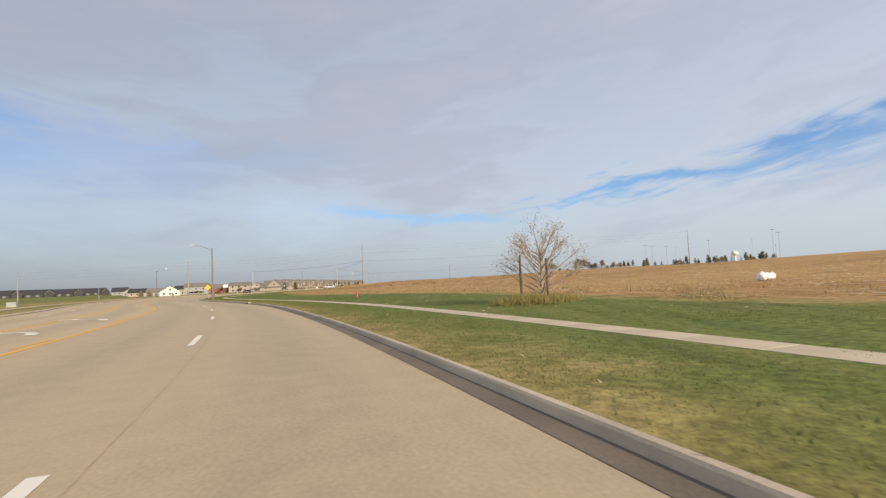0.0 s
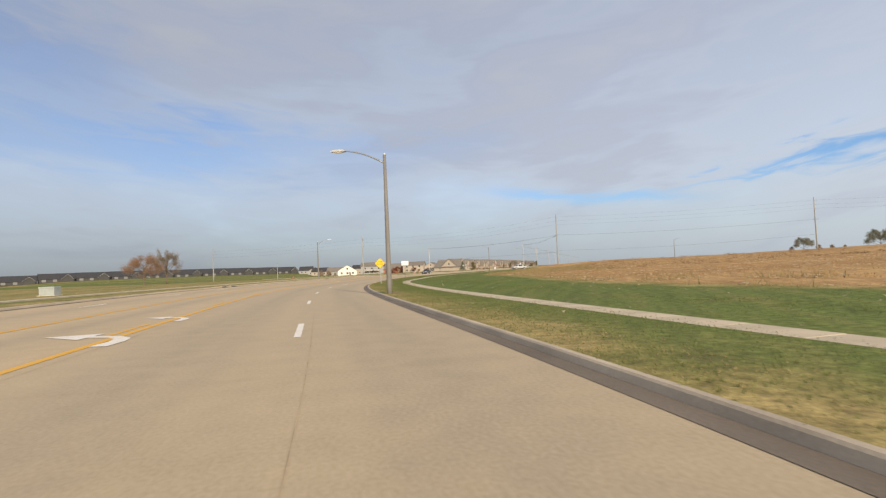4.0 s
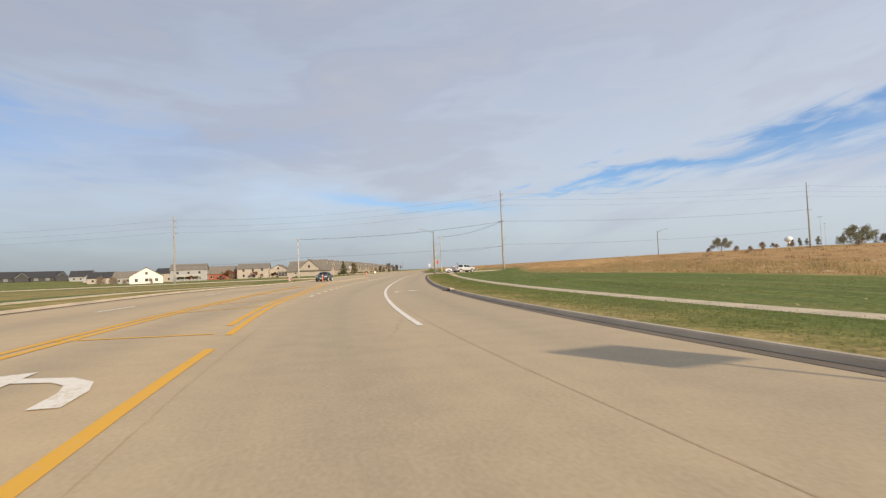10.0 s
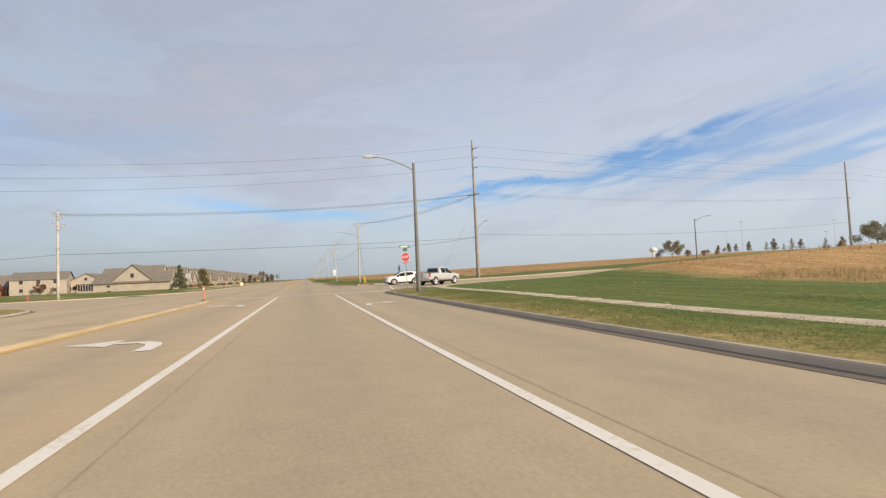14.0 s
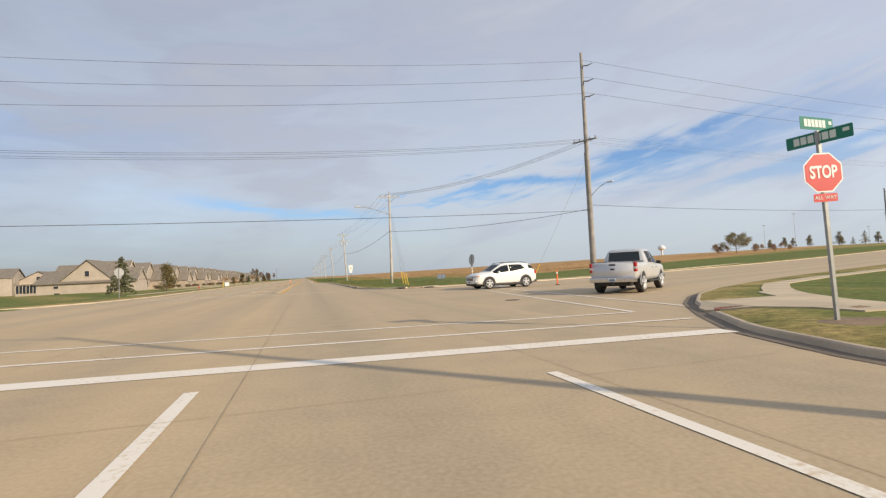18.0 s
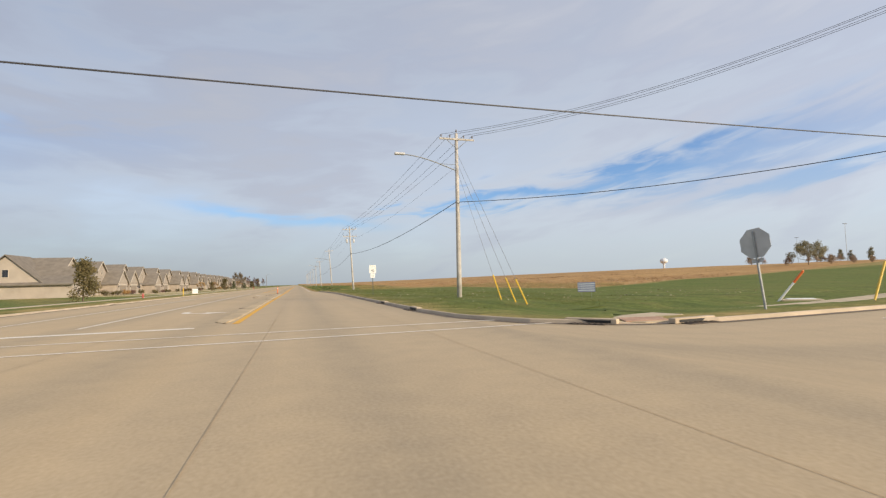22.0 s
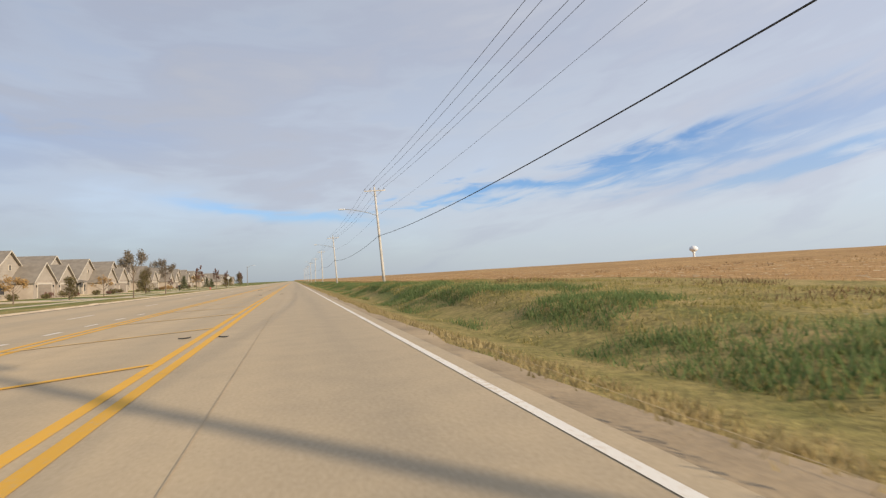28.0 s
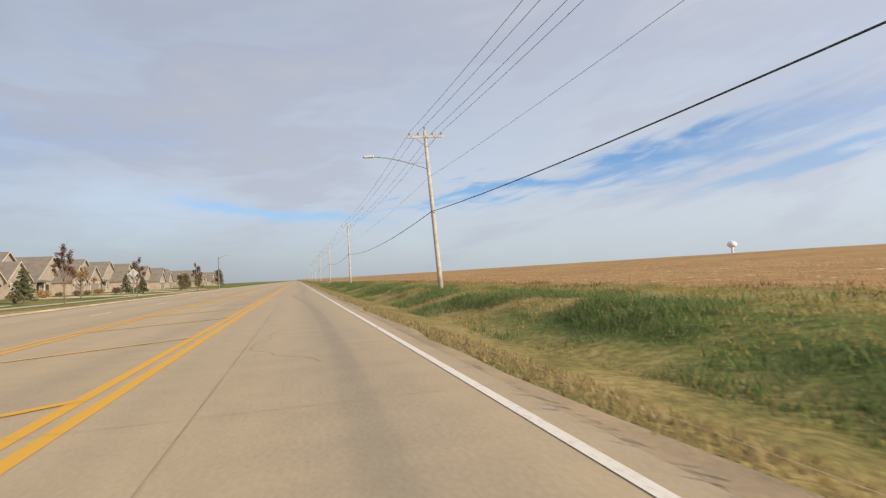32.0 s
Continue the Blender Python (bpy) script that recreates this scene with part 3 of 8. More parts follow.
CURB_SE = np.concatenate([along(-385, -9, RIGHT_EDGE), np.array([(6.6, -5.4), (7.5, -2.7), (9.1, -0.2), (11.1, 2.5), (13.4, 4.9), (16.2, 7.0), (20, 9.2), (27, 12.6), (41.5, 18.0), (60, 24.6), (100, 38.5), (160, 59), (300, 104)], float)])
CURB_NE = np.concatenate([np.array([(300, 124), (160, 78), (100, 58), (60, 44.6), (41, 38.0), (31, 34.6), (22, 32.2), (14.3, 31.4), (10.9, 31.1), (8.3, 31.8), (6.5, 33.8), (5.4, 37), (5.1, 41)], float), along(44, 118, RIGHT_EDGE)])
CURB_SW = np.concatenate([along(-385, -16, LEFT_EDGE), np.array([(-14.9, -10), (-16.2, -5), (-19, -1), (-24, 1.8), (-32, 3), (-60, 3), (-90, 3), (-118, 3)], float)])
CURB_NW = np.concatenate([np.array([(-118, 27), (-90, 27), (-60, 27), (-30, 27.6), (-23, 30), (-18.6, 34), (-16.4, 39), (-15.55, 45)], float), along(50, 700, LEFT_EDGE, 4)])
CROSS = np.array([(-118, 15), (-30, 15), (0, 15.5), (12, 18), (28, 23), (60, 34.6), (100, 48), (160, 68.5), (300, 114)], float)


def line_distance(px, py, q):
    """Distance of many places from a polyline, and the side (right positive)."""
    best, side = np.full(px.shape, 1e9), np.zeros(px.shape)
    for a, b in zip(q[:-1], q[1:]):
        d = b - a
        u = np.clip(((px - a[0]) * d[0] + (py - a[1]) * d[1]) / (d @ d), 0, 1)
        dist = np.hypot(px - a[0] - u * d[0], py - a[1] - u * d[1])
        s = (px - a[0]) * d[1] - (py - a[1]) * d[0]
        near = dist < best
        best, side = np.where(near, dist, best), np.where(near, np.sign(s), side)
    return best, side


REF_COARSE = np.concatenate([REF[::5], REF[-1:]])


def lay(px, py):
    """Offset from the reference line, and distance from the nearest pavement edge (negative on the pavement)."""
    d, s = line_distance(px, py, REF_COARSE)
    off = d * s
    re = np.interp(py, [o[0] for o in RIGHT_EDGE], [o[1] for o in RIGHT_EDGE])
    le = np.interp(py, [o[0] for o in LEFT_EDGE], [o[1] for o in LEFT_EDGE])
    d_main = np.maximum(off - re, le - off)
    dc, _ = line_distance(px, py, CROSS)
    return off, np.minimum(d_main, dc - 10.5)


def smooth_step(a, b, x):
    u = np.clip((x - a) / (b - a), 0, 1)
    return u * u * (3 - 2 * u)


def rise_of(off, py):
    """The long low rise to the right of the road."""
    right = np.clip(off - 14, 0, None)
    rise = 3.6 * smooth_step(0, 230, right) + 2.4 * smooth_step(20, 170, right) * smooth_step(-40, -190, py) + 1.4 * smooth_step(20, 160, right) * smooth_step(60, 250, py)
    return rise * (1 - 0.75 * smooth_step(300, 1200, right))


def road_z(px, py):
    """Height of the pavement: the far side of the curve is raised, and the side street climbs with the land."""
    d, s = line_distance(px, py, REF_COARSE)
    return np.interp(py, [b[0] for b in BANK], [b[1] for b in BANK]) * np.clip(-d * s - 2.0, 0, 13.0) + rise_of(d * s, py)


def fall_of(py):
    """Where the grass on the right falls away from the kerb: beside the curve, and at the corner past the side street."""
    return np.maximum(smooth_step(-16, -34, py), smooth_step(24, 30, py) * smooth_step(46, 40, py))


def terrain(px, py):
    """Height of the land: level by the road, a rise to the right, a ditch beside the last stretch."""
    off, d = lay(px, py)
    level = -0.16 + 0.28 * smooth_step(2.0, 6.0, d)
    fallen = -0.20 + 0.32 * smooth_step(4.6, 8.6, d)      # beside the curve the grass falls from the kerb to the walk
    z = level + (fallen - level) * (off > 0) * fall_of(py)
    north = smooth_step(108, 135, py) * smooth_step(900, 600, py)
    z = z - north * (off > 0) * (0.45 * smooth_step(0.8, 2.6, d) * smooth_step(6.5, 3.8, d))
    z = z + (off > 0) * smooth_step(2.6, 5.5, off) * smooth_step(118, 150, py) * (0.10 + 0.36 * smooth_step(192, 168, py)) * smooth_step(900, 600, py)
    lump = np.sin(px * 1.9 + 1.3 * np.sin(py * 0.8)) * np.sin(py * 1.05 + 0.9 * np.sin(px * 1.3)) + 0.6 * np.sin(px * 0.9 + py * 0.53)
    z = z + 0.09 * lump * north * smooth_step(1.4, 3.2, off) * smooth_step(20, 13, off)
    dc, side = line_distance(px, py, CROSS)
    z = z + 1.3 * (side > 0) * smooth_step(13, 34, dc) * smooth_step(110, 50, dc) * smooth_step(30, 60, px) * smooth_step(200, 130, px)
    z = z + 1.25 * smooth_step(15, 29, px) * np.exp(-((px - 36) / 22) ** 2 - ((py + 10) / 9) ** 2)     # swell in the field before the side street
    left = np.clip(-off - 17, 0, None)
    z = z + 4.0 * smooth_step(130, 270, left) * smooth_step(0, 90, py) * smooth_step(420, 260, py)
    z = z + 0.9 * smooth_step(8, 60, left) * smooth_step(190, 320, py) + 1.0 * smooth_step(20, 110, left) * smooth_step(-30, -190, py)
    bumps = np.sin(px * 0.11 + np.sin(py * 0.07)) * np.cos(py * 0.09) * 0.12 * smooth_step(8, 40, d)
    return z + bumps + road_z(px, py)


VERGE_D = (0.11, 0.6, 2.0, 3.4, 5.1, 7.8, 9.0)
VERGE_LEVEL = (0.106, 0.15, 0.15, 0.15, 0.155, 0.16, -0.05)
VERGE_FALLEN = (0.106, 0.115, 0.065, 0.025, -0.02, 0.06, -0.05)


def surface(px, py):
    """Top of the ground: the land, or the verge that lies on it behind the kerbs."""
    off, d = lay(px, py)
    fall = fall_of(py) * (off > 0)
    v = np.interp(d, VERGE_D, VERGE_LEVEL) * (1 - fall) + np.interp(d, VERGE_D, VERGE_FALLEN) * fall + road_z(px, py)
    z = terrain(px, py)
    return np.where((d > 0.11) & (d < 8.0) & ((off < 0) | (py < 106)), np.maximum(z, v), z)


def ground_z(x, y):
    return float(surface(np.array([float(x)]), np.array([float(y)]))[0])


def cover_of(px, py):
    off, d = lay(px, py)
    wig = 2.5 * np.sin(px * 0.05 + py * 0.031) + 1.5 * np.sin(py * 0.11)
    lim = np.interp(py, [-400, -230, -190, -150, -115, -90, -60, -42, -20, -10, -3, 20, 60, 110, 150, 900], [18, 18, 17, 16.8, 17, 19, 21, 20.5, 21, 22, 27, 35, 25, 20, 15, 14])
    c = smooth_step(-2.0, 2.0, off - lim + wig)
    lush = smooth_step(2.0, 3.6, off) * smooth_step(9.5, 7.0, off) * smooth_step(-1.3, 0.1, np.sin(py * 0.13) + np.sin(py * 0.31 + off) - 0.5)
    rough = (0.47 - 0.34 * lush) * smooth_step(96, 116, py) * (off > 0)
    left_field = 0.50 * smooth_step(0, 7, -off - 14 + wig) * smooth_step(10, -20, py) * (0.82 + 0.18 * np.sin(off * 0.33 + 0.02 * py))
    far = 1.0 * smooth_step(150, 260, -off) * (np.sin(px * 0.011) > 0.2)
    dc, side = line_distance(px, py, CROSS)
    bank = smooth_step(0, 4, dc - 14 - 0.32 * np.clip(px - 25, 0, 120) * (py > 20) + wig)
    meadow = smooth_step(0, 5, dc - np.interp(px, [10, 17, 29.5, 59, 167, 400], [28, 31, 37, 46, 52, 60]) + wig)
    c = c * np.where((px > 10) & (py > 18) & (dc < 140), np.where(side < 0, meadow, bank), 1.0)
    dry_lawn = 0.24 * smooth_step(12, 18, -off) * smooth_step(30, 40, py) * (0.8 + 0.4 * np.sin(py * 0.21 + px * 0.4))
    return np.maximum.reduce([c, np.minimum(rough, 0.5), left_field * 0.85, far * 0.6, dry_lawn])


def sheet(name, xs, ys, z_fn, mat, parent=None):
    gx, gy = np.meshgrid(xs, ys)
    gz = z_fn(gx.ravel(), gy.ravel())
    nx, ny = len(xs), len(ys)
    idx = np.arange(nx * ny).reshape(ny, nx)
    faces = np.stack([idx[:-1, :-1], idx[:-1, 1:], idx[1:, 1:], idx[1:, :-1]], -1).reshape(-1, 4)
    me = bpy.data.meshes.new(name)
    me.from_pydata(np.stack([gx.ravel(), gy.ravel(), gz], 1).tolist(), [], faces.tolist())
    a = me.attributes.new("cover", "FLOAT", "POINT")
    a.data.foreach_set("value", cover_of(gx.ravel(), gy.ravel()).astype(np.float32))
    return part(name, me, mat, parent, smooth=True)


def spread(parts):
    """Grid lines: (from, to, step) stretches end to end."""
    out = []
    for a, b, st in parts:
        out += list(np.arange(a, b - 1e-6, st))
    return np.array(out + [parts[-1][1]])


xs = spread([(-4800, -1200, 600), (-1200, -300, 100), (-300, -60, 12), (-60, 100, 1.6), (100, 320, 8), (320, 1200, 80), (1200, 4800, 600)])
ys = spread([(-4800, -1200, 600), (-1200, -400, 100), (-400, -260, 10), (-260, 330, 1.8), (330, 700, 10), (700, 1600, 90), (1600, 4800, 400)])
tagged(sheet("ground", xs, ys, terrain, "land"), "wide flat land of mown grass and corn stubble", "ground", kind="structure")


def strip(name, left, right, z0, z1, mat):
    """A ribbon between two lines of equal length; u is metres across, v metres along."""
    n = len(left)
    me = bpy.data.meshes.new(name)
    vs, fs = [], []
    for i in range(n):
        for a, z in ((left[i], z0), (right[i], z1)):
            vs.append((a[0], a[1], z))
    for i in range(n - 1):
        fs.append((2 * i, 2 * i + 1, 2 * i + 3, 2 * i + 2))
    me.from_pydata(vs, [], fs)
    s = np.concatenate([[0], np.cumsum(np.linalg.norm(np.diff(np.array(left), axis=0), axis=1))])
    uv = me.uv_layers.new(name="UVMap")
    w = np.linalg.norm(np.array(right) - np.array(left), axis=1)
    for p in me.polygons:
        for li in p.loop_indices:
            v = me.loops[li].vertex_index
            uv.data[li].uv = (w[v // 2] if v % 2 else 0.0, s[v // 2])
    return part(name, me, mat)


def offset_line(q, d):
    return q + normals(q) * d


# ---- pavement: this road, the street across, and the rounded corners ----
yy = REF[:, 1]
def road_sheet():
    n, c = len(REF), 9
    vs, uvs = [], []
    le = np.interp(yy, [o[0] for o in LEFT_EDGE], [o[1] for o in LEFT_EDGE])
    re = np.interp(yy, [o[0] for o in RIGHT_EDGE], [o[1] for o in RIGHT_EDGE])
    for i in range(n):
        for off in list(np.linspace(le[i], -2.0, 7)) + list(np.linspace(-2.0, re[i], 3))[1:]:
            p = REF[i] + REF_N[i] * off
            vs.append((p[0], p[1], float(np.interp(yy[i], [k[0] for k in BANK], [k[1] for k in BANK])) * max(0.0, -off - 2.0)))
            uvs.append((off, REF_S[i]))
    fs = [(i * c + k, i * c + k + 1, (i + 1) * c + k + 1, (i + 1) * c + k) for i in range(n - 1) for k in range(c - 1)]
    me = bpy.data.meshes.new("road")
    me.from_pydata(vs, [], fs)
    lay_uv = me.uv_layers.new(name="UVMap")
    for lp in me.loops:
        lay_uv.data[lp.index].uv = uvs[lp.vertex_index]
    return part("road", me, "road")


road = tagged(road_sheet(), "buff concrete road with worn paint and stains", "road", kind="structure")


def fan(name, outline, z, mat, parent=None):
    me = bpy.data.meshes.new(name)
    bm = fresh()
    f = bm.faces.new([bm.verts.new((x, y, z)) for x, y in outline])
    bmesh.ops.triangulate(bm, faces=[f])
    bmesh.ops.recalc_face_normals(bm, faces=bm.faces[:])
    if bm.faces[:][0].normal.z < 0:
        bmesh.ops.reverse_faces(bm, faces=bm.faces[:])
    uv = bm.loops.layers.uv.new("UVMap")
    for fc in bm.faces:
        for lp in fc.loops:
            lp[uv].uv = (lp.vert.co.y, lp.vert.co.x)
    bm.to_mesh(me)
    bm.free()
    return part(name, me, mat, parent)


def street_sheet(name, a, b, cols=10, step=2.5):
    """A sheet between two kerb lines that follows the land."""
    n = int(np.sum(np.linalg.norm(np.diff(a, axis=0), axis=1)) / step) + 2
    fit = lambda q: np.stack([np.interp(np.linspace(0, 1, n), np.linspace(0, 1, len(r)), r[:, k]) for r in (even(q, 1.0),) for k in (0, 1)], 1)
    a, b = fit(a), fit(b)
    vs, fs, uvs = [], [], []
    for i in range(n):
        row = np.stack([a[i] * (1 - u) + b[i] * u for u in np.linspace(0, 1, cols)])
        zz = road_z(row[:, 0], row[:, 1]) - 0.004
        vs += [(p[0], p[1], h) for p, h in zip(row, zz)]
        uvs += [(u * 20.0 + 2.0, i * step) for u in np.linspace(0, 1, cols)]
    for i in range(n - 1):
        fs += [(i * cols + k, i * cols + k + 1, (i + 1) * cols + k + 1, (i + 1) * cols + k) for k in range(cols - 1)]
    me = bpy.data.meshes.new(name)
    me.from_pydata(vs, [], fs)
    lay_uv = me.uv_layers.new(name="UVMap")
    for lp in me.loops:
        lay_uv.data[lp.index].uv = uvs[lp.vertex_index]
    me.flip_normals() if me.polygons[0].normal.z < 0 else None
    return part(name, me, "road")


tagged(street_sheet("cross_street_east", np.concatenate([[(3.2, -9.0)], CURB_SE[-13:]]), np.concatenate([CURB_NE[:13], [(3.2, 42.0)]])[::-1]), "buff concrete side street with turn lanes", "road", kind="structure")
west = [tuple(p) for p in CURB_SW[-8:][::-1]] + [(-14.0, -12), (-10, -12), (-10, 46), (-15.5, 46)] + [tuple(p) for p in CURB_NW[:8][::-1]]
tagged(fan("cross_street_west", west, -0.004, "road"), "buff concrete side street beyond the crossing", "road", kind="structure")


# ---- curbs with their gutters ----
def ramp_dip(x, y):
    """1 along a full kerb, down to 0.12 where the walk ramps to the street."""
    d = min(math.hypot(x - 9.5, y - 0.5), math.hypot(x - 9.05, y - 31.75))
    return 0.12 + 0.88 * float(smooth_step(0.55, 1.05, d))


def curb(name, q, sign, step=3.0):
    """A rounded kerb and a gutter pan along q; sign +1: the grass lies to the right of the line."""
    q = even(q, step)
    n = normals(q) * sign
    prof = [(-0.34, 0.006), (-0.03, 0.003), (0.0, 0.085), (0.025, 0.108), (0.10, 0.112), (0.115, 0.105), (0.115, -0.1)]
    bm = fresh()
    rz = road_z(q[:, 0], q[:, 1])
    rows = [[bm.verts.new((*(p + m * o), (z * ramp_dip(*p) if z > 0.01 else z) + h)) for o, z in prof] for p, m, h in zip(q, n, rz)]
    for a, b in zip(rows, rows[1:]):
        for k in range(len(prof) - 1):
            f = bm.faces.new((a[k], a[k + 1], b[k + 1], b[k]))
            # the pan takes a darker concrete than the kerb
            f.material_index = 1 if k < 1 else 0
    bmesh.ops.recalc_face_normals(bm, faces=bm.faces[:])
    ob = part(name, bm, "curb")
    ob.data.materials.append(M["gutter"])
    return tagged(ob, "low concrete kerb with a dark gutter pan", "kerb", kind="structure")


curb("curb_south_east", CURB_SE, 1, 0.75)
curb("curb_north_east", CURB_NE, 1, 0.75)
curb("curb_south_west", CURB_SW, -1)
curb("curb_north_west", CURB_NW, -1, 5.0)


# ---- grass verges behind the kerbs, with the walks in them ----
def verge(name, q, sign, reach, step=2.5, dry=1.0):
    q = even(q, step)
    n = normals(q) * sign
    far = [reach - 1.2, reach]
    dist = list(VERGE_D[:5]) + far
    vs, fs = [], []
    rz = road_z(q[:, 0], q[:, 1])
    for p, m, h in zip(q, n, rz):
        fall = float(fall_of(p[1])) if sign > 0 else 0.0
        room = reach                                # on the inner side of a corner the strip ends where its two arms meet
        for o in np.arange(0.5, reach, 0.25):
            if np.min(np.hypot(*(q - p - m * o).T)) < o - 0.1:
                room = o
                break
        shape = [za * (1 - fall) + zb * fall for za, zb in zip(VERGE_LEVEL, VERGE_FALLEN)]
        for o in dist:
            o = min(o, room)
            w, z = p + m * o, float(np.interp(o, dist, shape))
            vs.append((w[0], w[1], (z * ramp_dip(*w) if z > 0 else z) + h))
    c = len(dist)
    for i in range(len(q) - 1):
        for k in range(c - 1):
            fs.append((i * c + k, i * c + k + 1, (i + 1) * c + k + 1, (i + 1) * c + k))
    me = bpy.data.meshes.new(name)
    me.from_pydata(vs, [], fs)
    a = me.attributes.new("cover", "FLOAT", "POINT")
    w = np.array(vs)
    a.data.foreach_set("value", np.maximum(cover_of(w[:, 0], w[:, 1]) * 0.4, dry * np.tile([0.48, 0.42, 0.26, 0.18, 0.06, 0.0, 0.0], len(q))).astype(np.float32))
    return tagged(part(name, me, "land", smooth=True), "strip of short grass along the kerb", "grass", kind="structure")


verge("verge_south_east", CURB_SE, 1, 9.0, 0.75, 0.75)
verge("verge_north_east", CURB_NE, 1, 8.0, 0.75, 0.7)
verge("verge_south_west", CURB_SW, -1, 8.0)
verge("verge_north_west", CURB_NW, -1, 8.0, 5.0)


def sidewalk(name, q, width, slab=1.8):
    """A walk of single slabs with open joints."""
    top = empty(name, Matrix(), "narrow walk of pale concrete slabs in the grass", "walk", kind="structure")
    base = even(q, slab)
    shared = None
    for i in range(len(base) - 1):
        a, b = base[i], base[i + 1]
        ln = np.linalg.norm(b - a)
        if shared is None:
            bm = fresh()
            box(bm, -width / 2, -ln / 2 + 0.008, -0.1, width / 2, ln / 2 - 0.008, 0.0, bevel=0.008)
            shared = bpy.data.meshes.new("slab")
            bm.to_mesh(shared)
            bm.free()
            shared.materials.append(M["walk"])
        ob = new("slab", shared)
        ob.parent = top
        mid = (a + b) / 2
        zz = ground_z(*mid) + 0.02
        ob.matrix_basis = pose(mid[0], mid[1], zz, 0, 0, math.degrees(math.atan2(b[1] - a[1], b[0] - a[0])) - 90)
        if i > 250:
            break
    return top


walk_line = np.concatenate([along(-262, -20, [(-400, 9.2), (-205, 9.2), (-194, 8.7), (-178, 8.0), (-148, 8.0), (-143, 7.8), (-137, 7.4), (-128, 7.4), (-110, 8.2), (-92, 8.3), (-60, 7.9), (0, 7.9)]), np.array([(10.7, -14), (10.8, -8), (11.2, -3.5), (12.7, 0.4), (15.2, 3.4), (18.8, 6.5), (24, 8.7), (35, 12.3), (60, 20.6)], float)])


def apron(name, outline, label, high=0.135):
    """Poured slab of the corner ramp, falling to the street."""
    bm = fresh()
    up = [bm.verts.new((x, y, 0.045 + high * ramp_dip(x, y))) for x, y in outline]
    dn = [bm.verts.new((x, y, -0.05)) for x, y in outline]
    f = bm.faces.new(up)
    for k in range(len(up)):
        bm.faces.new((up[k], dn[k], dn[(k + 1) % len(up)], up[(k + 1) % len(up)]))
    bmesh.ops.triangulate(bm, faces=[f])
    bmesh.ops.recalc_face_normals(bm, faces=bm.faces[:])
    tagged(part(name, bm, "walk"), label, "walk", kind="structure")


apron("corner_ramp", [(9.35, 0.25), (9.75, 0.9), (10.35, 1.4), (12.8, 1.3), (13.9, 2.9), (14.9, 3.4), (14.2, 1.6), (12.9, -0.4), (12.1, -1.8), (11.6, -2.9), (10.3, -2.7), (10.4, -1.6), (9.85, -0.7)], "pale concrete corner ramp from the walk to the street")
apron("corner_ramp_north", [(8.45, 32.05), (8.95, 31.62), (9.65, 31.5), (9.9, 32.2), (11.2, 32.75), (11.0, 33.9), (9.6, 33.5), (8.9, 33.0)], "pale concrete corner ramp on the far side of the street", 0.045)
SIDEWALKS = [("sidewalk_north", np.array([(10.9, 33.3), (13.5, 33.85), (17, 34.3), (21, 35.1), (28, 37.2), (40, 41.2), (62, 48.8)], float), 1.15), ("sidewalk_right", walk_line, 0.9)]
LEFT_WALK = along(60, 330, -23.4)
WEST_WALK = along(-205, -50, -17.0)


def shoulder():
    """Bare dirt and grit where the pavement ends without a kerb."""
    a = along(112, 640, [(112, 0.43), (118, -0.42), (3000, -0.42)])
    w = np.interp(a[:, 1], [112, 118, 126, 140, 640], [0.45, 0.75, 0.6, 0.42, 0.38])
    w = w * (1 + 0.35 * np.sin(a[:, 1] * 0.9) * np.sin(a[:, 1] * 0.37 + 1))
    b = a + normals(a) * w[:, None]
    ob = strip("dirt_shoulder", a, b, -0.006, -0.05, "dirt")
    tagged(ob, "strip of pale dirt and grit beside the pavement", "dirt", kind="structure")


shoulder()


# ---- paint ----
paint_z = 0.007


def stripe(bm, q, width, z=paint_z):
    l, r = offset_line(q, -width / 2), offset_line(q, width / 2)
    zl, zr = road_z(l[:, 0], l[:, 1]), road_z(r[:, 0], r[:, 1])
    a = [bm.verts.new((*p, z + h)) for p, h in zip(l, zl)]
    b = [bm.verts.new((*p, z + h)) for p, h in zip(r, zr)]
    for i in range(len(q) - 1):
        bm.faces.new((a[i], b[i], b[i + 1], a[i + 1]))


def paint(name, lines, width, mat, label, parent=None, lift=0.0):
    bm = fresh()
    for q in lines:
        stripe(bm, q, width, paint_z + lift)
    return part(name, bm, mat, road if parent is None else parent, label)


def dashes(name, off, y0, y1, length, period, width, anchor=None, label="worn white dash"):
    """Broken line; anchor: the y of the middle of one dash."""
    q = along(y0, y1, off, 0.25)
    n, k = int(length / 0.25), int(round(period / 0.25))
    i0 = 0
    if anchor is not None:
        i0 = (int(np.argmin(abs(q[:, 1] - anchor))) - n // 2) % k
    for i in range(i0, len(q) - n, k):
        bm = fresh()
        stripe(bm, q[i:i + n + 1:2] if n % 2 == 0 else q[i:i + n + 1], width)
        part(name, bm, "white_paint", road, label)


def straight(x0, y0, x1, y1, n=12):
    return np.stack([np.linspace(x0, x1, n), np.linspace(y0, y1, n)], 1)


# this side: broken lane line to the turn lanes, then two solid lines to the stop bar
dashes("lane_dash", 0.0, -380, -99, 3.0, 12.25, 0.15, -142.9)
paint("solid_white_line", [along(-98, -3.2, 0.0)], 0.15, "white_paint", "solid white turn lane line")
paint("solid_white_line", [straight(-1.22, -50.5, -1.36, -3.2)], 0.17, "white_paint", "solid white turn lane line")
dashes("lane_dash", [(-400, -3.9), (-90, -3.9), (-80, -4.0), (-50, -4.2)], -81, -51, 1.0, 3.0, 0.2)
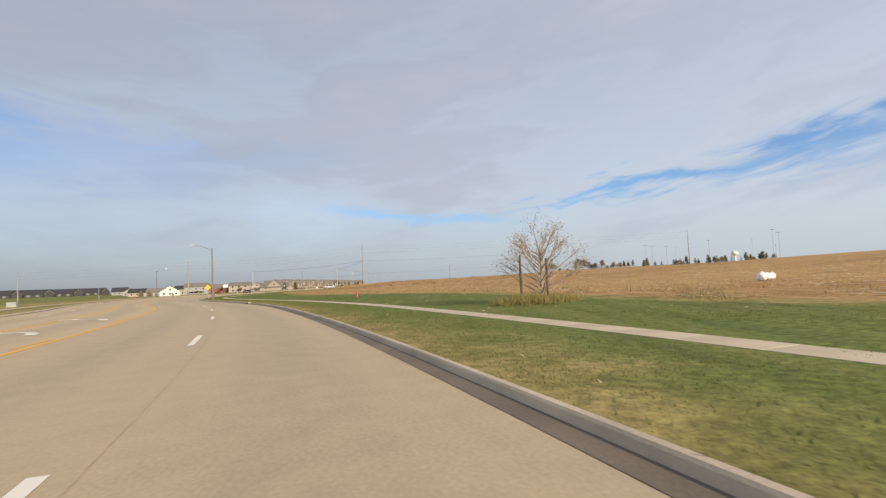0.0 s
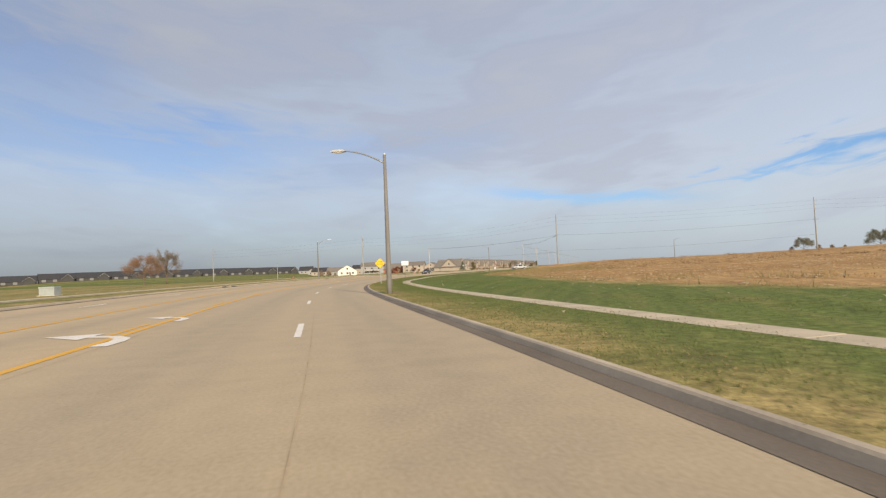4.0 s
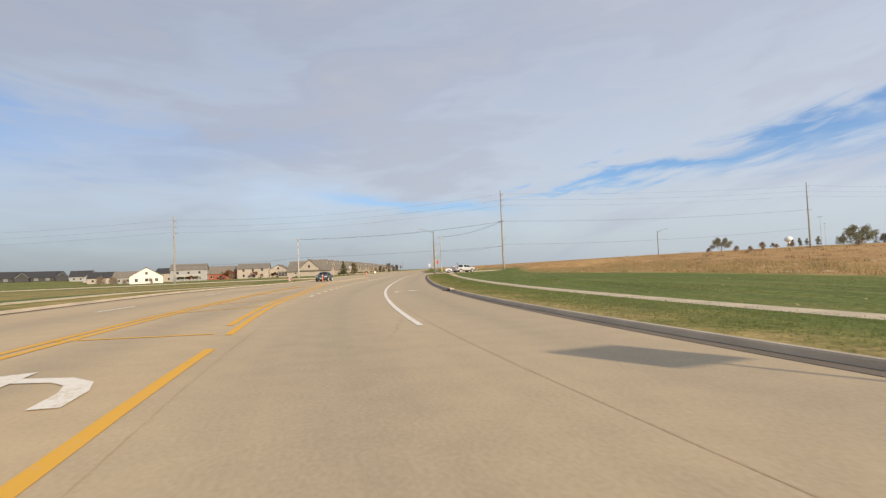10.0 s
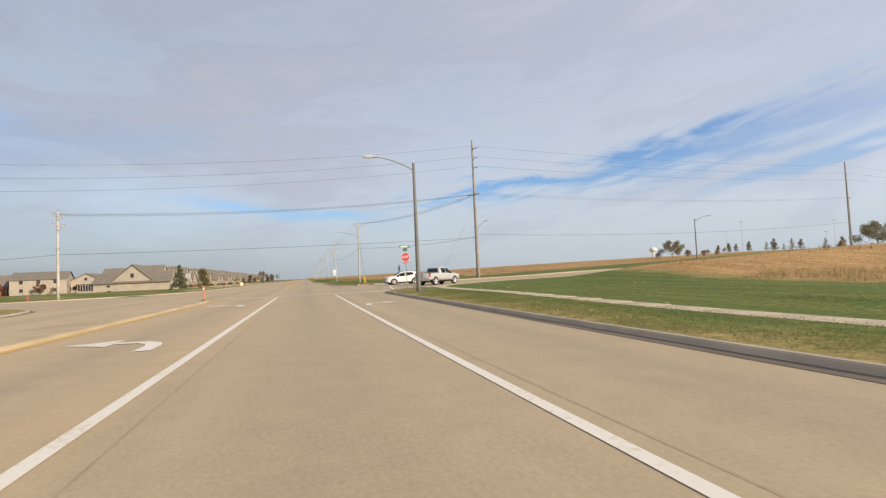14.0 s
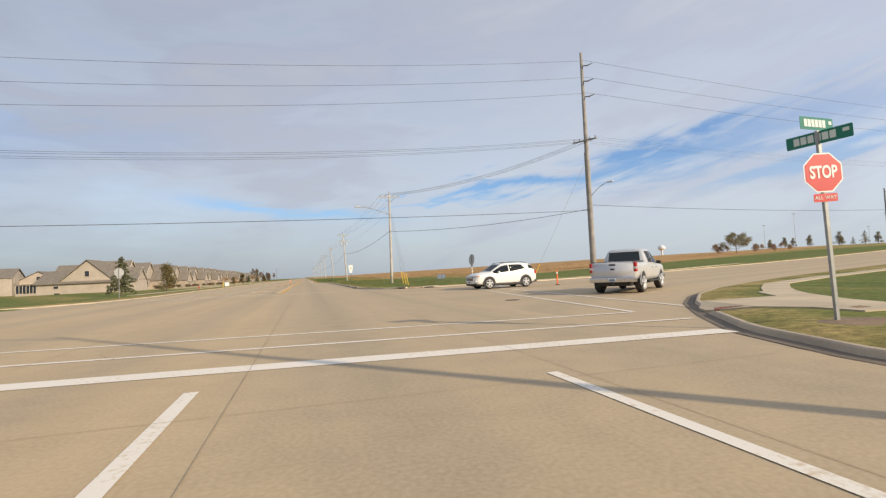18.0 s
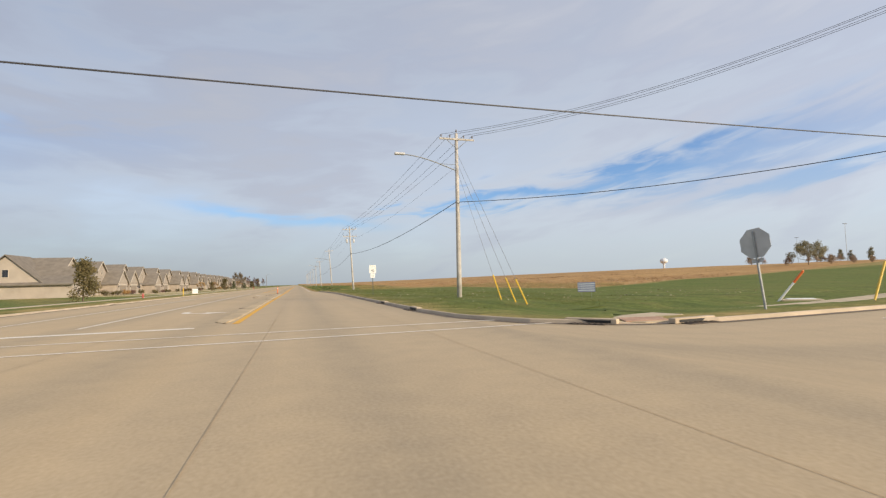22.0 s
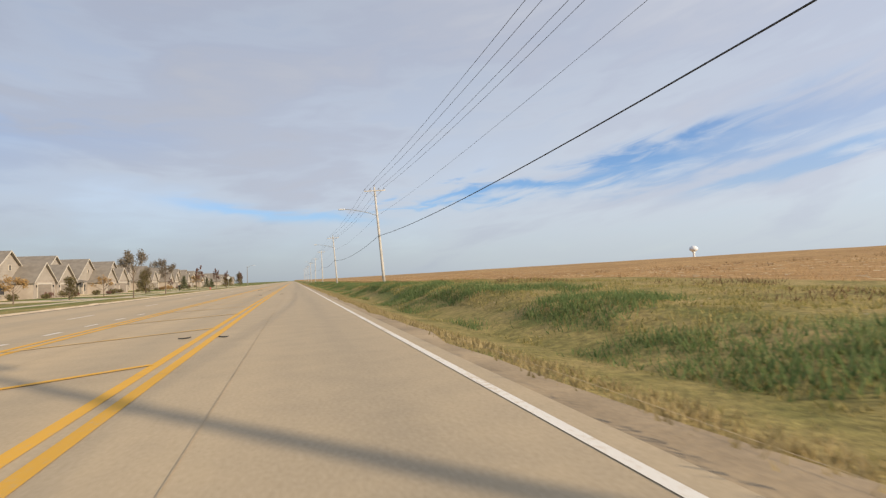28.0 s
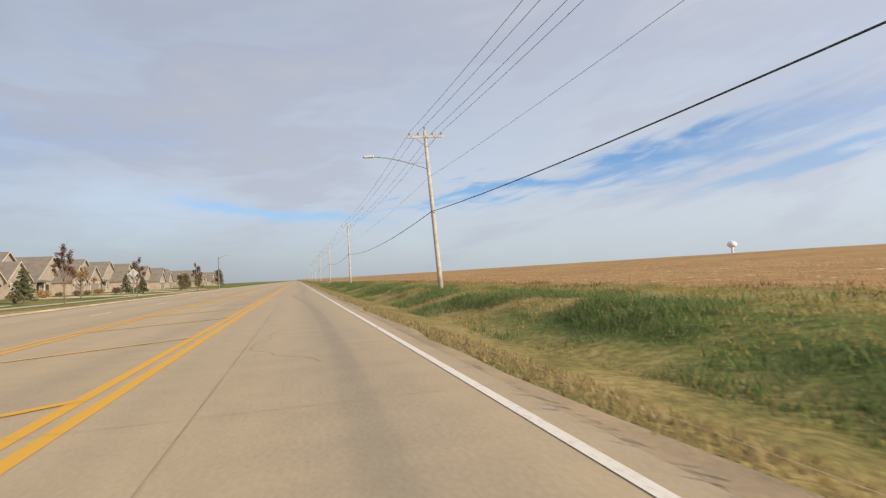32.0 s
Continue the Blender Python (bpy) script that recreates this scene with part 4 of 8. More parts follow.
# yellow lines each side of the middle lane, with broken inner lines
paint("yellow_line", [along(-385, -98, -4.05)], 0.17, "yellow_paint", "solid yellow line")
paint("yellow_line", [along(-98, -40, [(-98, -4.05), (-90, -4.45), (-84, -4.75), (-76, -4.95), (-65, -6.0), (-58, -6.9), (-48, -7.8), (-40, -8.3)])], 0.17, "yellow_paint", "solid yellow line")
paint("yellow_line", [along(-96, -54, [(-96, -4.45), (-90, -4.75), (-84, -5.05), (-76, -5.3), (-65, -6.4), (-54, -7.6)])], 0.17, "yellow_paint", "solid yellow line")
paint("yellow_line", [along(-385, -48, [(-400, -7.3), (-96, -7.45), (-81, -7.7), (-68, -8.3), (-58, -8.8), (-48, -9.1)]), along(-108, -62, [(-108, -7.05), (-96, -7.15), (-81, -7.4), (-62, -8.3)])], 0.17, "yellow_paint", "solid yellow line")
q = along(-250, -99, -4.35, 0.5)
i0 = (int(np.argmin(abs(q[:, 1] + 144.0))) - 3) % 24
for i in range(i0, len(q) - 8, 24):
    paint("yellow_dash", [q[i:i + 7]], 0.12, "yellow_paint", "short yellow dash")
dashes("lane_dash", [(-400, -10.1), (-80, -10.4), (-40, -12.3), (0, -12.8)], -380, -20, 3.0, 12.0, 0.15)
# hatching where the middle lane closes
for yl, yr, ol, o2 in ((-96.2, -95.9, -7.4, -4.5), (-89.9, -87.0, -7.4, -4.9), (-86.0, -82.4, -7.5, -5.1), (-77.4, -74.9, -7.7, -5.4), (-66.0, -62.1, -8.2, -6.6)):
    a, b = at_ref(yl, ol), at_ref(yr, o2)
    paint("yellow_hatch", [straight(a[0], a[1], b[0], b[1], 4)], 0.15, "yellow_paint", "yellow hatch")
# crossing: stop bar and the two lines of the footway, on three sides
paint("stop_bar", [straight(-4.9, -1.5, 7.3, -2.45, 8)], 0.52, "white_paint", "wide worn stop bar")
paint("crosswalk_line", [straight(-7.4, 0.95, 8.3, -0.5, 8)], 0.16, "white_paint", "thin white crossing line")
paint("crosswalk_line", [straight(-7.4, 3.2, 8.2, 1.55, 8)], 0.16, "white_paint", "thin white crossing line")
paint("crosswalk_line", [straight(8.3, 1.6, 11.1, 21.7, 8)], 0.15, "white_paint", "thin white crossing line")
paint("crosswalk_line", [straight(10.4, 2.2, 12.6, 21.5, 8)], 0.15, "white_paint", "thin white crossing line")
paint("stop_bar", [straight(13.6, 21.3, 14.9, 29.6, 6)], 0.45, "white_paint", "wide worn stop bar")
paint("crosswalk_line", [straight(-14.9, 32.0, 7.0, 33.2, 8)], 0.15, "white_paint", "thin white crossing line")
paint("crosswalk_line", [straight(-14.9, 34.6, 6.0, 35.1, 8)], 0.15, "white_paint", "thin white crossing line")
paint("stop_bar", [straight(-13.9, 37.4, -3.2, 37.8, 6)], 0.45, "white_paint", "wide worn stop bar")
# lanes of the street across
paint("side_street_line", [np.array([(14, 20.6), (28, 25.2), (60, 36.6), (100, 50)], float)], 0.13, "yellow_worn", "faded yellow line")
paint("side_street_line", [np.array([(15.5, 25.4), (28, 29.0), (60, 40.4), (100, 54)], float)], 0.13, "white_paint", "solid white line")
# beyond the crossing
paint("yellow_line", [straight(-2.1, 103, -2.15, 115), straight(-2.15, 115, -2.3, 150), straight(-2.3, 150, -2.3, 640, 40)], 0.17, "yellow_paint", "solid yellow line")
paint("yellow_line", [straight(-1.78, 104, -1.98, 150), straight(-1.98, 150, -1.98, 640, 40)], 0.17, "yellow_paint", "solid yellow line")
paint("yellow_line", [straight(-5.9, 112, -6.2, 640, 40), straight(-3.4, 104, -5.9, 120, 6)], 0.17, "yellow_paint", "solid yellow line")
paint("yellow_line", [straight(-6.25, 125, -6.55, 640, 40)], 0.17, "yellow_paint", "solid yellow line")
paint("solid_white_line", [straight(-7.2, 40, -7.5, 108, 12)], 0.15, "white_paint", "solid white turn lane line")
paint("edge_line", [straight(2.12, 117, 2.12, 640, 40)], 0.12, "white_paint", "white edge line")
for y in range(5):
    paint("short_dash", [straight(-7.02, 132.9 + 3.05 * y, -6.98, 133.9 + 3.05 * y, 3)], 0.15, "white_paint", "short worn white dash")
dashes("lane_dash", -12.55, 112, 420, 3.0, 12.25, 0.15, 183.0)
for k in range(30):
    y = 121.2 + 6.73 * k
    paint("yellow_hatch", [straight(-6.1, y - 2.85, -2.28, y, 5)], 0.17, "yellow_paint" if k % 6 == 1 else "yellow_worn", "worn yellow hatch", lift=0.005)
paint("solid_white_line", [straight(-10.9, 40, -11.5, 108, 12)], 0.13, "white_paint", "solid white lane line")
paint("yellow_line", [straight(-2.12, 39, -2.12, 60), straight(-2.12, 60, -2.0, 104)], 0.22, "yellow_paint", "solid yellow line")


def arrow(px, py, heading, bend, size=1.0):
    """A painted turn arrow: shaft, bend and head. bend -1 left, +1 right."""
    c, sn = math.cos(radians(heading)) * size, math.sin(radians(heading)) * size
    mid = [(0, -1.3), (0.0, -0.5), (0.12 * bend, 0.02), (0.42 * bend, 0.36), (1.06 * bend, 0.52)]
    head = ((1.0 * bend, -0.08), (1.35 * bend, 0.17), (2.05 * bend, 0.62), (1.35 * bend, 0.97), (1.0 * bend, 1.14))
    bm = fresh()

    def spot(x, y, lift=0.0):
        wx, wy = px + c * x - sn * y, py + sn * x + c * y
        return bm.verts.new((wx, wy, paint_z + 0.004 + lift + float(road_z(np.array([wx]), np.array([wy]))[0])))

    q = np.array(mid, float)
    n = normals(q) * 0.16
    a = [spot(*p) for p in q + n]
    b = [spot(*p) for p in q - n]
    fs = [bm.faces.new((a[k], a[k + 1], b[k + 1], b[k])) for k in range(len(q) - 1)]
    fs.append(bm.faces.new([spot(x, y, 0.002) for x, y in head]))
    bm.normal_update()
    for f in fs:
        if f.normal.z < 0:
            f.normal_flip()
    part("turn_arrow", bm, "white_paint", road, "worn white turn arrow")


arrow(52.9, -213.9, 32, -1, 1.1), arrow(49.5, -204.9, 31, -1, 1.2), arrow(36.3, -176.7, 27, -1, 1.0), arrow(33.5, -172.2, 26, -1, 0.75), arrow(5.65, -113.3, 20, -1, 0.95), arrow(2.95, -101.6, 16, -1, 0.92)
arrow(-2.35, -44.9, 0, -1, 1.12), arrow(-2.45, -30.2, 0, -1, 1.05), arrow(-2.65, -13.2, 0, -1, 1.05)
arrow(3.45, -46.2, 0, 1, 0.82), arrow(3.5, -19.4, 0, 1, 0.82), arrow(4.95, -77.9, 6, 1, 0.82)
arrow(-5.6, 48.2, 180, -1, 1.1), arrow(-5.3, 92, 180, -1, 1.1)


# ---- joints, cracks and iron in the pavement ----
def joints():
    bm = fresh()
    for off in (0.3, -3.7, -7.6, -11.2):
        stripe(bm, along(-380, 640, off, 3.0), 0.009, 0.009)
    for y in np.arange(-260, 330, 7.3):
        if -4 < y < 38:
            continue
        l, r = at_ref(y, -12.5 if y < 40 else -18), at_ref(y, 3.3 if y < 0 else (2.0 if y < 95 else -0.5))
        stripe(bm, straight(l[0], l[1], r[0], r[1], 6), 0.008, 0.009)
    part("pavement_joint", bm, "seal", road, "dark sealed joints between slabs")


def crack(x, y, heading, length, seed):
    rnd = random.Random(seed)
    bm = fresh()
    q = [np.array((x, y))]
    h = radians(heading)
    for _ in range(int(length / 0.22)):
        h = radians(heading) + 0.7 * (h - radians(heading)) + rnd.uniform(-0.45, 0.45)
        q.append(q[-1] + 0.22 * np.array((-math.sin(h), math.cos(h))))
    stripe(bm, np.array(q), 0.011, 0.0095)
    part("pavement_crack", bm, "seal", road, "wandering dark crack")


joints()
for k, (x, y, h, n) in enumerate([(46.3, -187, 31, 7), (27.8, -157, 28, 6), (21.9, -145.5, 25, 5), (1.6, 66, 8, 9), (0.9, 75, -6, 8), (0.5, 210, 3, 9), (0.6, 168, 2, 7), (-3.4, 5, 200, 5), (3.2, 40, 4, 6), (6.3, -98, 10, 4)]):
    crack(x, y, h, n, k)


def manhole(x, y, r=0.32):
    bm = fresh()
    tube(bm, [(0, 0, -0.02), (0, 0, 0.006)], r, 24)
    for k in range(-2, 3):
        box(bm, -r * 0.7, k * r * 0.3 - 0.02, 0.005, r * 0.7, k * r * 0.3 + 0.02, 0.011)
    ob = part("manhole_cover", bm, "iron", road, "rusty round iron cover")
    ob.location = (x, y, 0)


for x, y in ((8.15, 9.22), (-3.2, 52), (-3.2, 171.6), (-1.2, 172.0), (-2.9, 62)):
    manhole(x, y, 0.3 if x > 0 else 0.19)


def storm_inlet(x, y, heading):
    top = empty("storm_inlet", pose(x, y, float(road_z(np.array([x]), np.array([y]))[0]), 0, 0, heading), "dark storm inlet in the kerb", "drain", "storm inlets", "structure")
    bm = fresh()
    box(bm, -0.35, -0.55, 0.0, 0.02, 0.55, 0.022, bevel=0.006)
    part("grate_frame", bm, "iron", top)
    for k in range(6):
        bm = fresh()
        box(bm, -0.31, -0.48 + k * 0.17, 0.02, -0.03, -0.42 + k * 0.17, 0.034)
        part("grate_bar", bm, "iron", top)
    bm = fresh()
    box(bm, -0.015, -0.75, 0.0, 0.22, 0.75, 0.145, bevel=0.02)
    part("kerb_box", bm, "curb", top)
    # no slot is cut: a black block paints the shade inside the opening
    bm = fresh()
    box(bm, -0.03, -0.6, 0.035, 0.02, 0.6, 0.105)
    part("inlet_mouth_shade", bm, "black", top, "black block as the shade inside the mouth")


storm_inlet(7.75, 32.42, 35), storm_inlet(10.2, 31.2, 97)
for y, off in ((-133, 3.7), (-79.6, 3.6), (42.7, 2.2), (51.2, 2.2), (-186, 3.7)):
    a = at_ref(y, off)
    storm_inlet(a[0], a[1], a[2])
for y, off in ((-135.0, -12.85), (-132.6, -12.85), (-95, -13.2), (70, -18.5), (166, -18.5)):
    a = at_ref(y, off)
    storm_inlet(a[0], a[1], a[2] + 180)

# ---- street furniture ----
def lamp_post(x, y, arm_heading, height=7.9, reach=2.5, label="grey street lamp with a tapered pole and a curved arm", z=None):
    """arm_heading: degrees, 0 is +y, left positive."""
    z = ground_z(x, y) if z is None else z
    top = empty("street_lamp", pose(x, y, z, 0, 0, arm_heading), label, "street lamp", "street lamps")
    bm = fresh()
    tube(bm, [(0, 0, -0.2), (0, 0, 0.5), (0, 0, height * 0.5), (0, 0, height - 0.3)], [0.15, 0.145, 0.115, 0.085], 12)
    part("pole", bm, "pole_concrete", top, smooth=True)
    bm = fresh()
    tube(bm, [(0, 0, height - 0.3), (0, 0, height - 0.2)], [0.095, 0.05], 12)
    part("pole_cap", bm, "lamp_grey", top)
    bm = fresh()
    box(bm, -0.09, -0.155, 0.45, 0.09, -0.13, 0.75, bevel=0.01)
    part("hand_hole_cover", bm, "pole_concrete", top)
    bm = fresh()
    pts = [(0, 0.05 + reach * u, height - 0.75 + 0.85 * math.sin(u * math.pi / 2) ** 0.9) for u in np.linspace(0, 0.92, 9)]
    tube(bm, pts, [0.045 - 0.012 * k / 8 for k in range(9)], 8)
    part("arm", bm, "galv", top, smooth=True)
    bm = fresh()
    hy, hz = reach * 0.92, height + 0.1
    prof = [(-0.10, 0.0), (0.0, 0.07), (0.30, 0.11), (0.62, 0.09), (0.78, 0.03), (0.78, -0.01), (0.60, -0.05), (0.05, -0.05), (-0.10, -0.03)]
    rings = []
    for w, sc in ((-0.15, 0.6), (-0.13, 0.9), (0.0, 1.0), (0.13, 0.9), (0.15, 0.6)):
        rings.append([bm.verts.new((w, hy + py, hz + pz * sc)) for py, pz in prof])
    for a, b in zip(rings, rings[1:]):
        for k in range(len(prof)):
            bm.faces.new((a[k], a[(k + 1) % len(prof)], b[(k + 1) % len(prof)], b[k]))
    bm.faces.new(rings[0][::-1]), bm.faces.new(rings[-1])
    bmesh.ops.recalc_face_normals(bm, faces=bm.faces[:])
    part("lamp_head", bm, "lamp_grey", top, "grey cobra lamp head")
    bm = fresh()
    box(bm, -0.10, hy + 0.15, hz - 0.085, 0.10, hy + 0.6, hz - 0.045, bevel=0.015)
    part("lens", bm, "lens", top, "pale lamp lens")
    return top


lamp_post(35.4, -160.3, 28 + 90 - 20)
lamp_post(-5.8, -101.1, 14 - 90 + 12, 7.45, 2.1, z=0.45)
lamp_post(7.85, -11.0, 88, 8.75, 2.75)
lamp_post(74.5, 37.8, -125, 9.5, 2.4)
lamp_post(-17.5, 330, -90)


def insulator(bm, x, y, z, h=0.24, r=0.06):
    tube(bm, [(x, y, z), (x, y, z + h * 0.4), (x, y, z + h * 0.45), (x, y, z + h * 0.7), (x, y, z + h * 0.75), (x, y, z + h)], [r * 0.4, r * 0.4, r, r * 0.7, r, r * 0.4], 8)


ARM_X = (-1.12, -0.5, 0.5, 1.12)


def utility_pole(x, y, height, lean=(0, 0), extra="", heading=0.0):
    """Wooden line pole with a cross-arm, pin insulators and braces; extra: 'lamp', 'transformer', 'double'."""
    z = ground_z(x, y)
    top = empty("utility_pole", pose(x, y, z, lean[0], lean[1], heading), "weathered wooden utility pole with a cross-arm", "utility pole", "utility poles")
    bm = fresh()
    tube(bm, [(0, 0, -0.6), (0, 0, 2), (0, 0, height * 0.55), (0, 0, height)], [0.175, 0.165, 0.14, 0.105], 12)
    part("pole", bm, "pole_wood", top, smooth=True)
    arms = [height - 0.45] + ([height - 1.75] if "double" in extra else [])
    for az in arms:
        bm = fresh()
        box(bm, -1.25, -0.17, az - 0.06, 1.25, -0.075, az + 0.06, bevel=0.01)
        part("cross_arm", bm, "pole_wood", top)
        for s in (-1, 1):
            bm = fresh()
            tube(bm, [(0, -0.14, az - 0.7), (s * 0.75, -0.15, az - 0.05)], 0.018, 6)
            part("brace", bm, "galv", top)
        for ax in ARM_X:
            bm = fresh()
            insulator(bm, ax, -0.12, az + 0.06)
            part("insulator", bm, "ceramic", top)
    bm = fresh()
    insulator(bm, 0, 0, height, 0.28, 0.06)
    part("insulator", bm, "ceramic", top)
    bm = fresh()
    box(bm, -0.10, -0.2, height * (0.575 if y < 150 else 0.49) - 0.1, 0.10, 0.2, height * (0.575 if y < 150 else 0.49) + 0.1, bevel=0.03)
    part("cable_clamp", bm, "galv", top)
    if "transformer" in extra:
        for s in (-1, 1):
            bm = fresh()
            tube(bm, [(s * 0.62, -0.1, height - 2.9), (s * 0.62, -0.1, height - 2.85), (s * 0.62, -0.1, height - 2.25), (s * 0.62, -0.1, height - 2.2)], [0.14, 0.17, 0.17, 0.12], 12)
            insulator(bm, s * 0.62, -0.1, height - 2.2, 0.2, 0.05)
            part("switch_can", bm, "lamp_grey", top, "grey cylindrical line switch")
    if "lamp" in extra:
        bm = fresh()
        ah = height - (3.3 if "low" in extra else 2.6)
        pts = [(-0.1 - 4.0 * u, 0, ah + 0.95 * math.sin(u * math.pi / 2)) for u in np.linspace(0, 0.9, 8)]
        tube(bm, pts, 0.035, 8)
        tube(bm, [(-0.1, 0, ah - 0.02), (-0.1, 0, ah + 0.4), (-1.2, 0, ah + 0.42)], 0.014, 6)
        part("lamp_arm", bm, "galv", top, "bright steel lamp arm")
        bm = fresh()
        box(bm, -4.35, -0.13, ah + 0.88, -3.65, 0.13, ah + 1.04, bevel=0.05)
        part("lamp_head", bm, "lamp_grey", top, "grey cobra lamp head")
    return top


def arm_points(x, y, height, lean, heading=0.0, down=0.45):
    m = pose(x, y, ground_z(x, y), lean[0], lean[1], heading)
    return [m @ Vector((ax, -0.12, height - down + 0.3)) for ax in ARM_X]


def low_point(x, y, height, lean):
    return pose(x, y, ground_z(x, y), lean[0], lean[1]) @ Vector((-0.12, 0, height * (0.575 if y < 150 else 0.49)))


def wire(name, a, b, sag, radius, parent=None, label=""):
    a, b = Vector(a), Vector(b)
    bm = fresh()
    n = 18
    pts = [a.lerp(b, k / n) - Vector((0, 0, sag * 4 * (k / n) * (1 - k / n))) for k in range(n + 1)]
    tube(bm, pts, radius, 5, cap=False)
    return part(name, bm, "wire", parent, label)


LINE = [(10.5, 52.4, 11.3, (0, 0.5), "lamp"), (9.7, 111.6, 11.45, (0, -3.0), "transformer double"), (10.05, 175.8, 11.24, (0, -4.0), "lamp low"), (9.5, 234.2, 10.9, (0, -3.6), "lamp"),
        (9.5, 293, 10.9, (0, -1.0), ""), (9.5, 352, 10.9, (0, 0.8), "lamp"), (9.5, 411, 10.9, (0, -0.5), ""), (9.5, 470, 10.9, (0, 0), ""), (9.5, 530, 10.9, (0, 0), ""), (9.5, 590, 10.9, (0, 0), "")]
for x, y, h, lean, extra in LINE:
    utility_pole(x, y, h, lean, extra)
overhead = empty("overhead_lines", Matrix(), "thin dark power lines and a heavier cable slung between poles", "power line")
for a, b in zip(LINE, LINE[1:]):
    for p, q in zip(arm_points(*a[:4]), arm_points(*b[:4])):
        wire("power_line", p, q, 0.7, 0.011, overhead)
    wire("telephone_cable", low_point(*a[:4]), low_point(*b[:4]), 0.8, 0.024, overhead, "heavy black telephone cable")
    c, d = low_point(*a[:4]), low_point(*b[:4])
    wire("neutral_line", c + Vector((0, 0, 2.4)), d + Vector((0, 0, 2.4)), 0.6, 0.007, overhead)


def guy(base, anchor, top_z):
    top = empty("guy_wire", pose(*anchor, ground_z(*anchor)), "slanting steel guy wire with a yellow plastic guard", "guy wire", "guy wires")
    a = Vector((0, 0, 0))
    b = Vector((base[0] - anchor[0], base[1] - anchor[1], top_z))
    bm = fresh()
    tube(bm, [a - b.normalized() * 0.3, b], 0.012, 6)
    part("cable", bm, "galv", top)
    bm = fresh()
    tube(bm, [a + b.normalized() * 0.05, a + b.normalized() * 1.75], 0.04, 8)
    part("guard", bm, "yellow_plastic", top, "yellow plastic guard")


guy((10.5, 52.4), (10.65, 45.5), 9.0), guy((10.5, 52.4), (10.5, 43.3), 9.6), guy((10.5, 52.4), (10.5, 42.0), 10.3), guy((28.0, 34.5), (20.85, 33.75), 12.0)


def plain_pole(x, y, height):
    top = empty("plain_pole", pose(x, y, ground_z(x, y)), "slim pale pole standing alone beyond the field", "pole")
    bm = fresh()
    tube(bm, [(0, 0, -0.4), (0, 0, height * 0.5), (0, 0, height)], [0.16, 0.14, 0.11], 9)
    part("shaft", bm, "pole_grey", top)
    bm = fresh()
    tube(bm, [(0, 0, height - 0.02), (0, 0, height + 0.1), (0, 0, height + 0.16)], [0.14, 0.14, 0.03], 9)
    part("cap", bm, "galv", top)
    for zz in (0.35, 0.62):
        bm = fresh()
        tube(bm, [(0, 0, height * zz), (0, 0, height * zz + 0.08)], 0.165, 9)
        part("band", bm, "galv", top)


def transmission_pole(x, y, height, heading=0.0, lamp=False, low_arm=True):
    z = ground_z(x, y)
    top = empty("transmission_pole", pose(x, y, z, 0, 0, heading), "tall grey wooden transmission pole with side insulators", "utility pole", "transmission poles")
    bm = fresh()
    tube(bm, [(0, 0, -0.8), (0, 0, 3), (0, 0, height * 0.5), (0, 0, height)], [0.31, 0.29, 0.23, 0.14], 14)
    part("pole", bm, "pole_grey", top, smooth=True)
    for k, zz in enumerate((height - 1.4, height - 3.0, height - 4.6)):
        for s in ((1,) if k != 1 else (1,)):
            bm = fresh()
            tube(bm, [(s * 0.12, 0, zz), (s * 0.6, 0, zz - 0.12), (s * 1.25, 0, zz - 0.05)], [0.06, 0.07, 0.03], 8)
            part("standoff_insulator", bm, "ceramic", top)
    if low_arm:
        bm = fresh()
        box(bm, -1.3, -0.34, height * 0.6 - 0.07, 1.3, -0.22, height * 0.6 + 0.07, bevel=0.01)
        part("cross_arm", bm, "pole_grey", top)
        for ax in (-1.15, -0.55, 0.55, 1.15):
            bm = fresh()
            insulator(bm, ax, -0.28, height * 0.6 + 0.07)
            part("insulator", bm, "ceramic", top)
    bm = fresh()
    for k in range(12):
        box(bm, -0.30, -0.03, 0.6 + k * 0.5, -0.25, 0.03, 0.68 + k * 0.5)
    tube(bm, [(-0.29, 0, -0.2), (-0.27, 0, height * 0.55)], 0.035, 6)
    part("riser_pipe", bm, "galv", top)
    if lamp:
        bm = fresh()
        ah = height * 0.345
        pts = [(2.2 * u, 0, ah + 1.3 * math.sin(u * math.pi / 2)) for u in np.linspace(0.1, 1, 7)]
        tube(bm, pts, 0.03, 6)
        part("lamp_arm", bm, "galv", top)
        bm = fresh()
        box(bm, 2.0, -0.12, ah + 1.24, 2.6, 0.12, ah + 1.36, bevel=0.04)
        part("lamp_head", bm, "lamp_grey", top)
    return top


TRANS = [(28.0, 34.5, 22.9), (126.8, 46.0, 22.0), (-62, 28.6, 18.3), (220, 66, 21), (-152, 31, 17.2)]
transmission_pole(*TRANS[0], -60, lamp=True)
transmission_pole(*TRANS[1], 20)
transmission_pole(*TRANS[2], 70, low_arm=False)
transmission_pole(*TRANS[3], 20)
transmission_pole(*TRANS[4], 70, low_arm=False)
plain_pole(-88, -1.5, 6.6)
for a, b in ((0, 1), (1, 3), (0, 2), (2, 4)):
    A, B = TRANS[a], TRANS[b]
    for dz in (1.2, 2.9, 4.5):
        wire("power_line", (A[0], A[1] - 0.9, ground_z(*A[:2]) + A[2] - dz), (B[0], B[1] - 0.9, ground_z(*B[:2]) + B[2] - dz), 2.0 if b == 2 else 0.9, 0.013, overhead)
utility_pole(-29.2, 30.2, 11.0, (0, 0), "double", 80)
PX, PL = (28.0, 34.5), (-29.2, 30.2)
gz = ground_z(*PX)
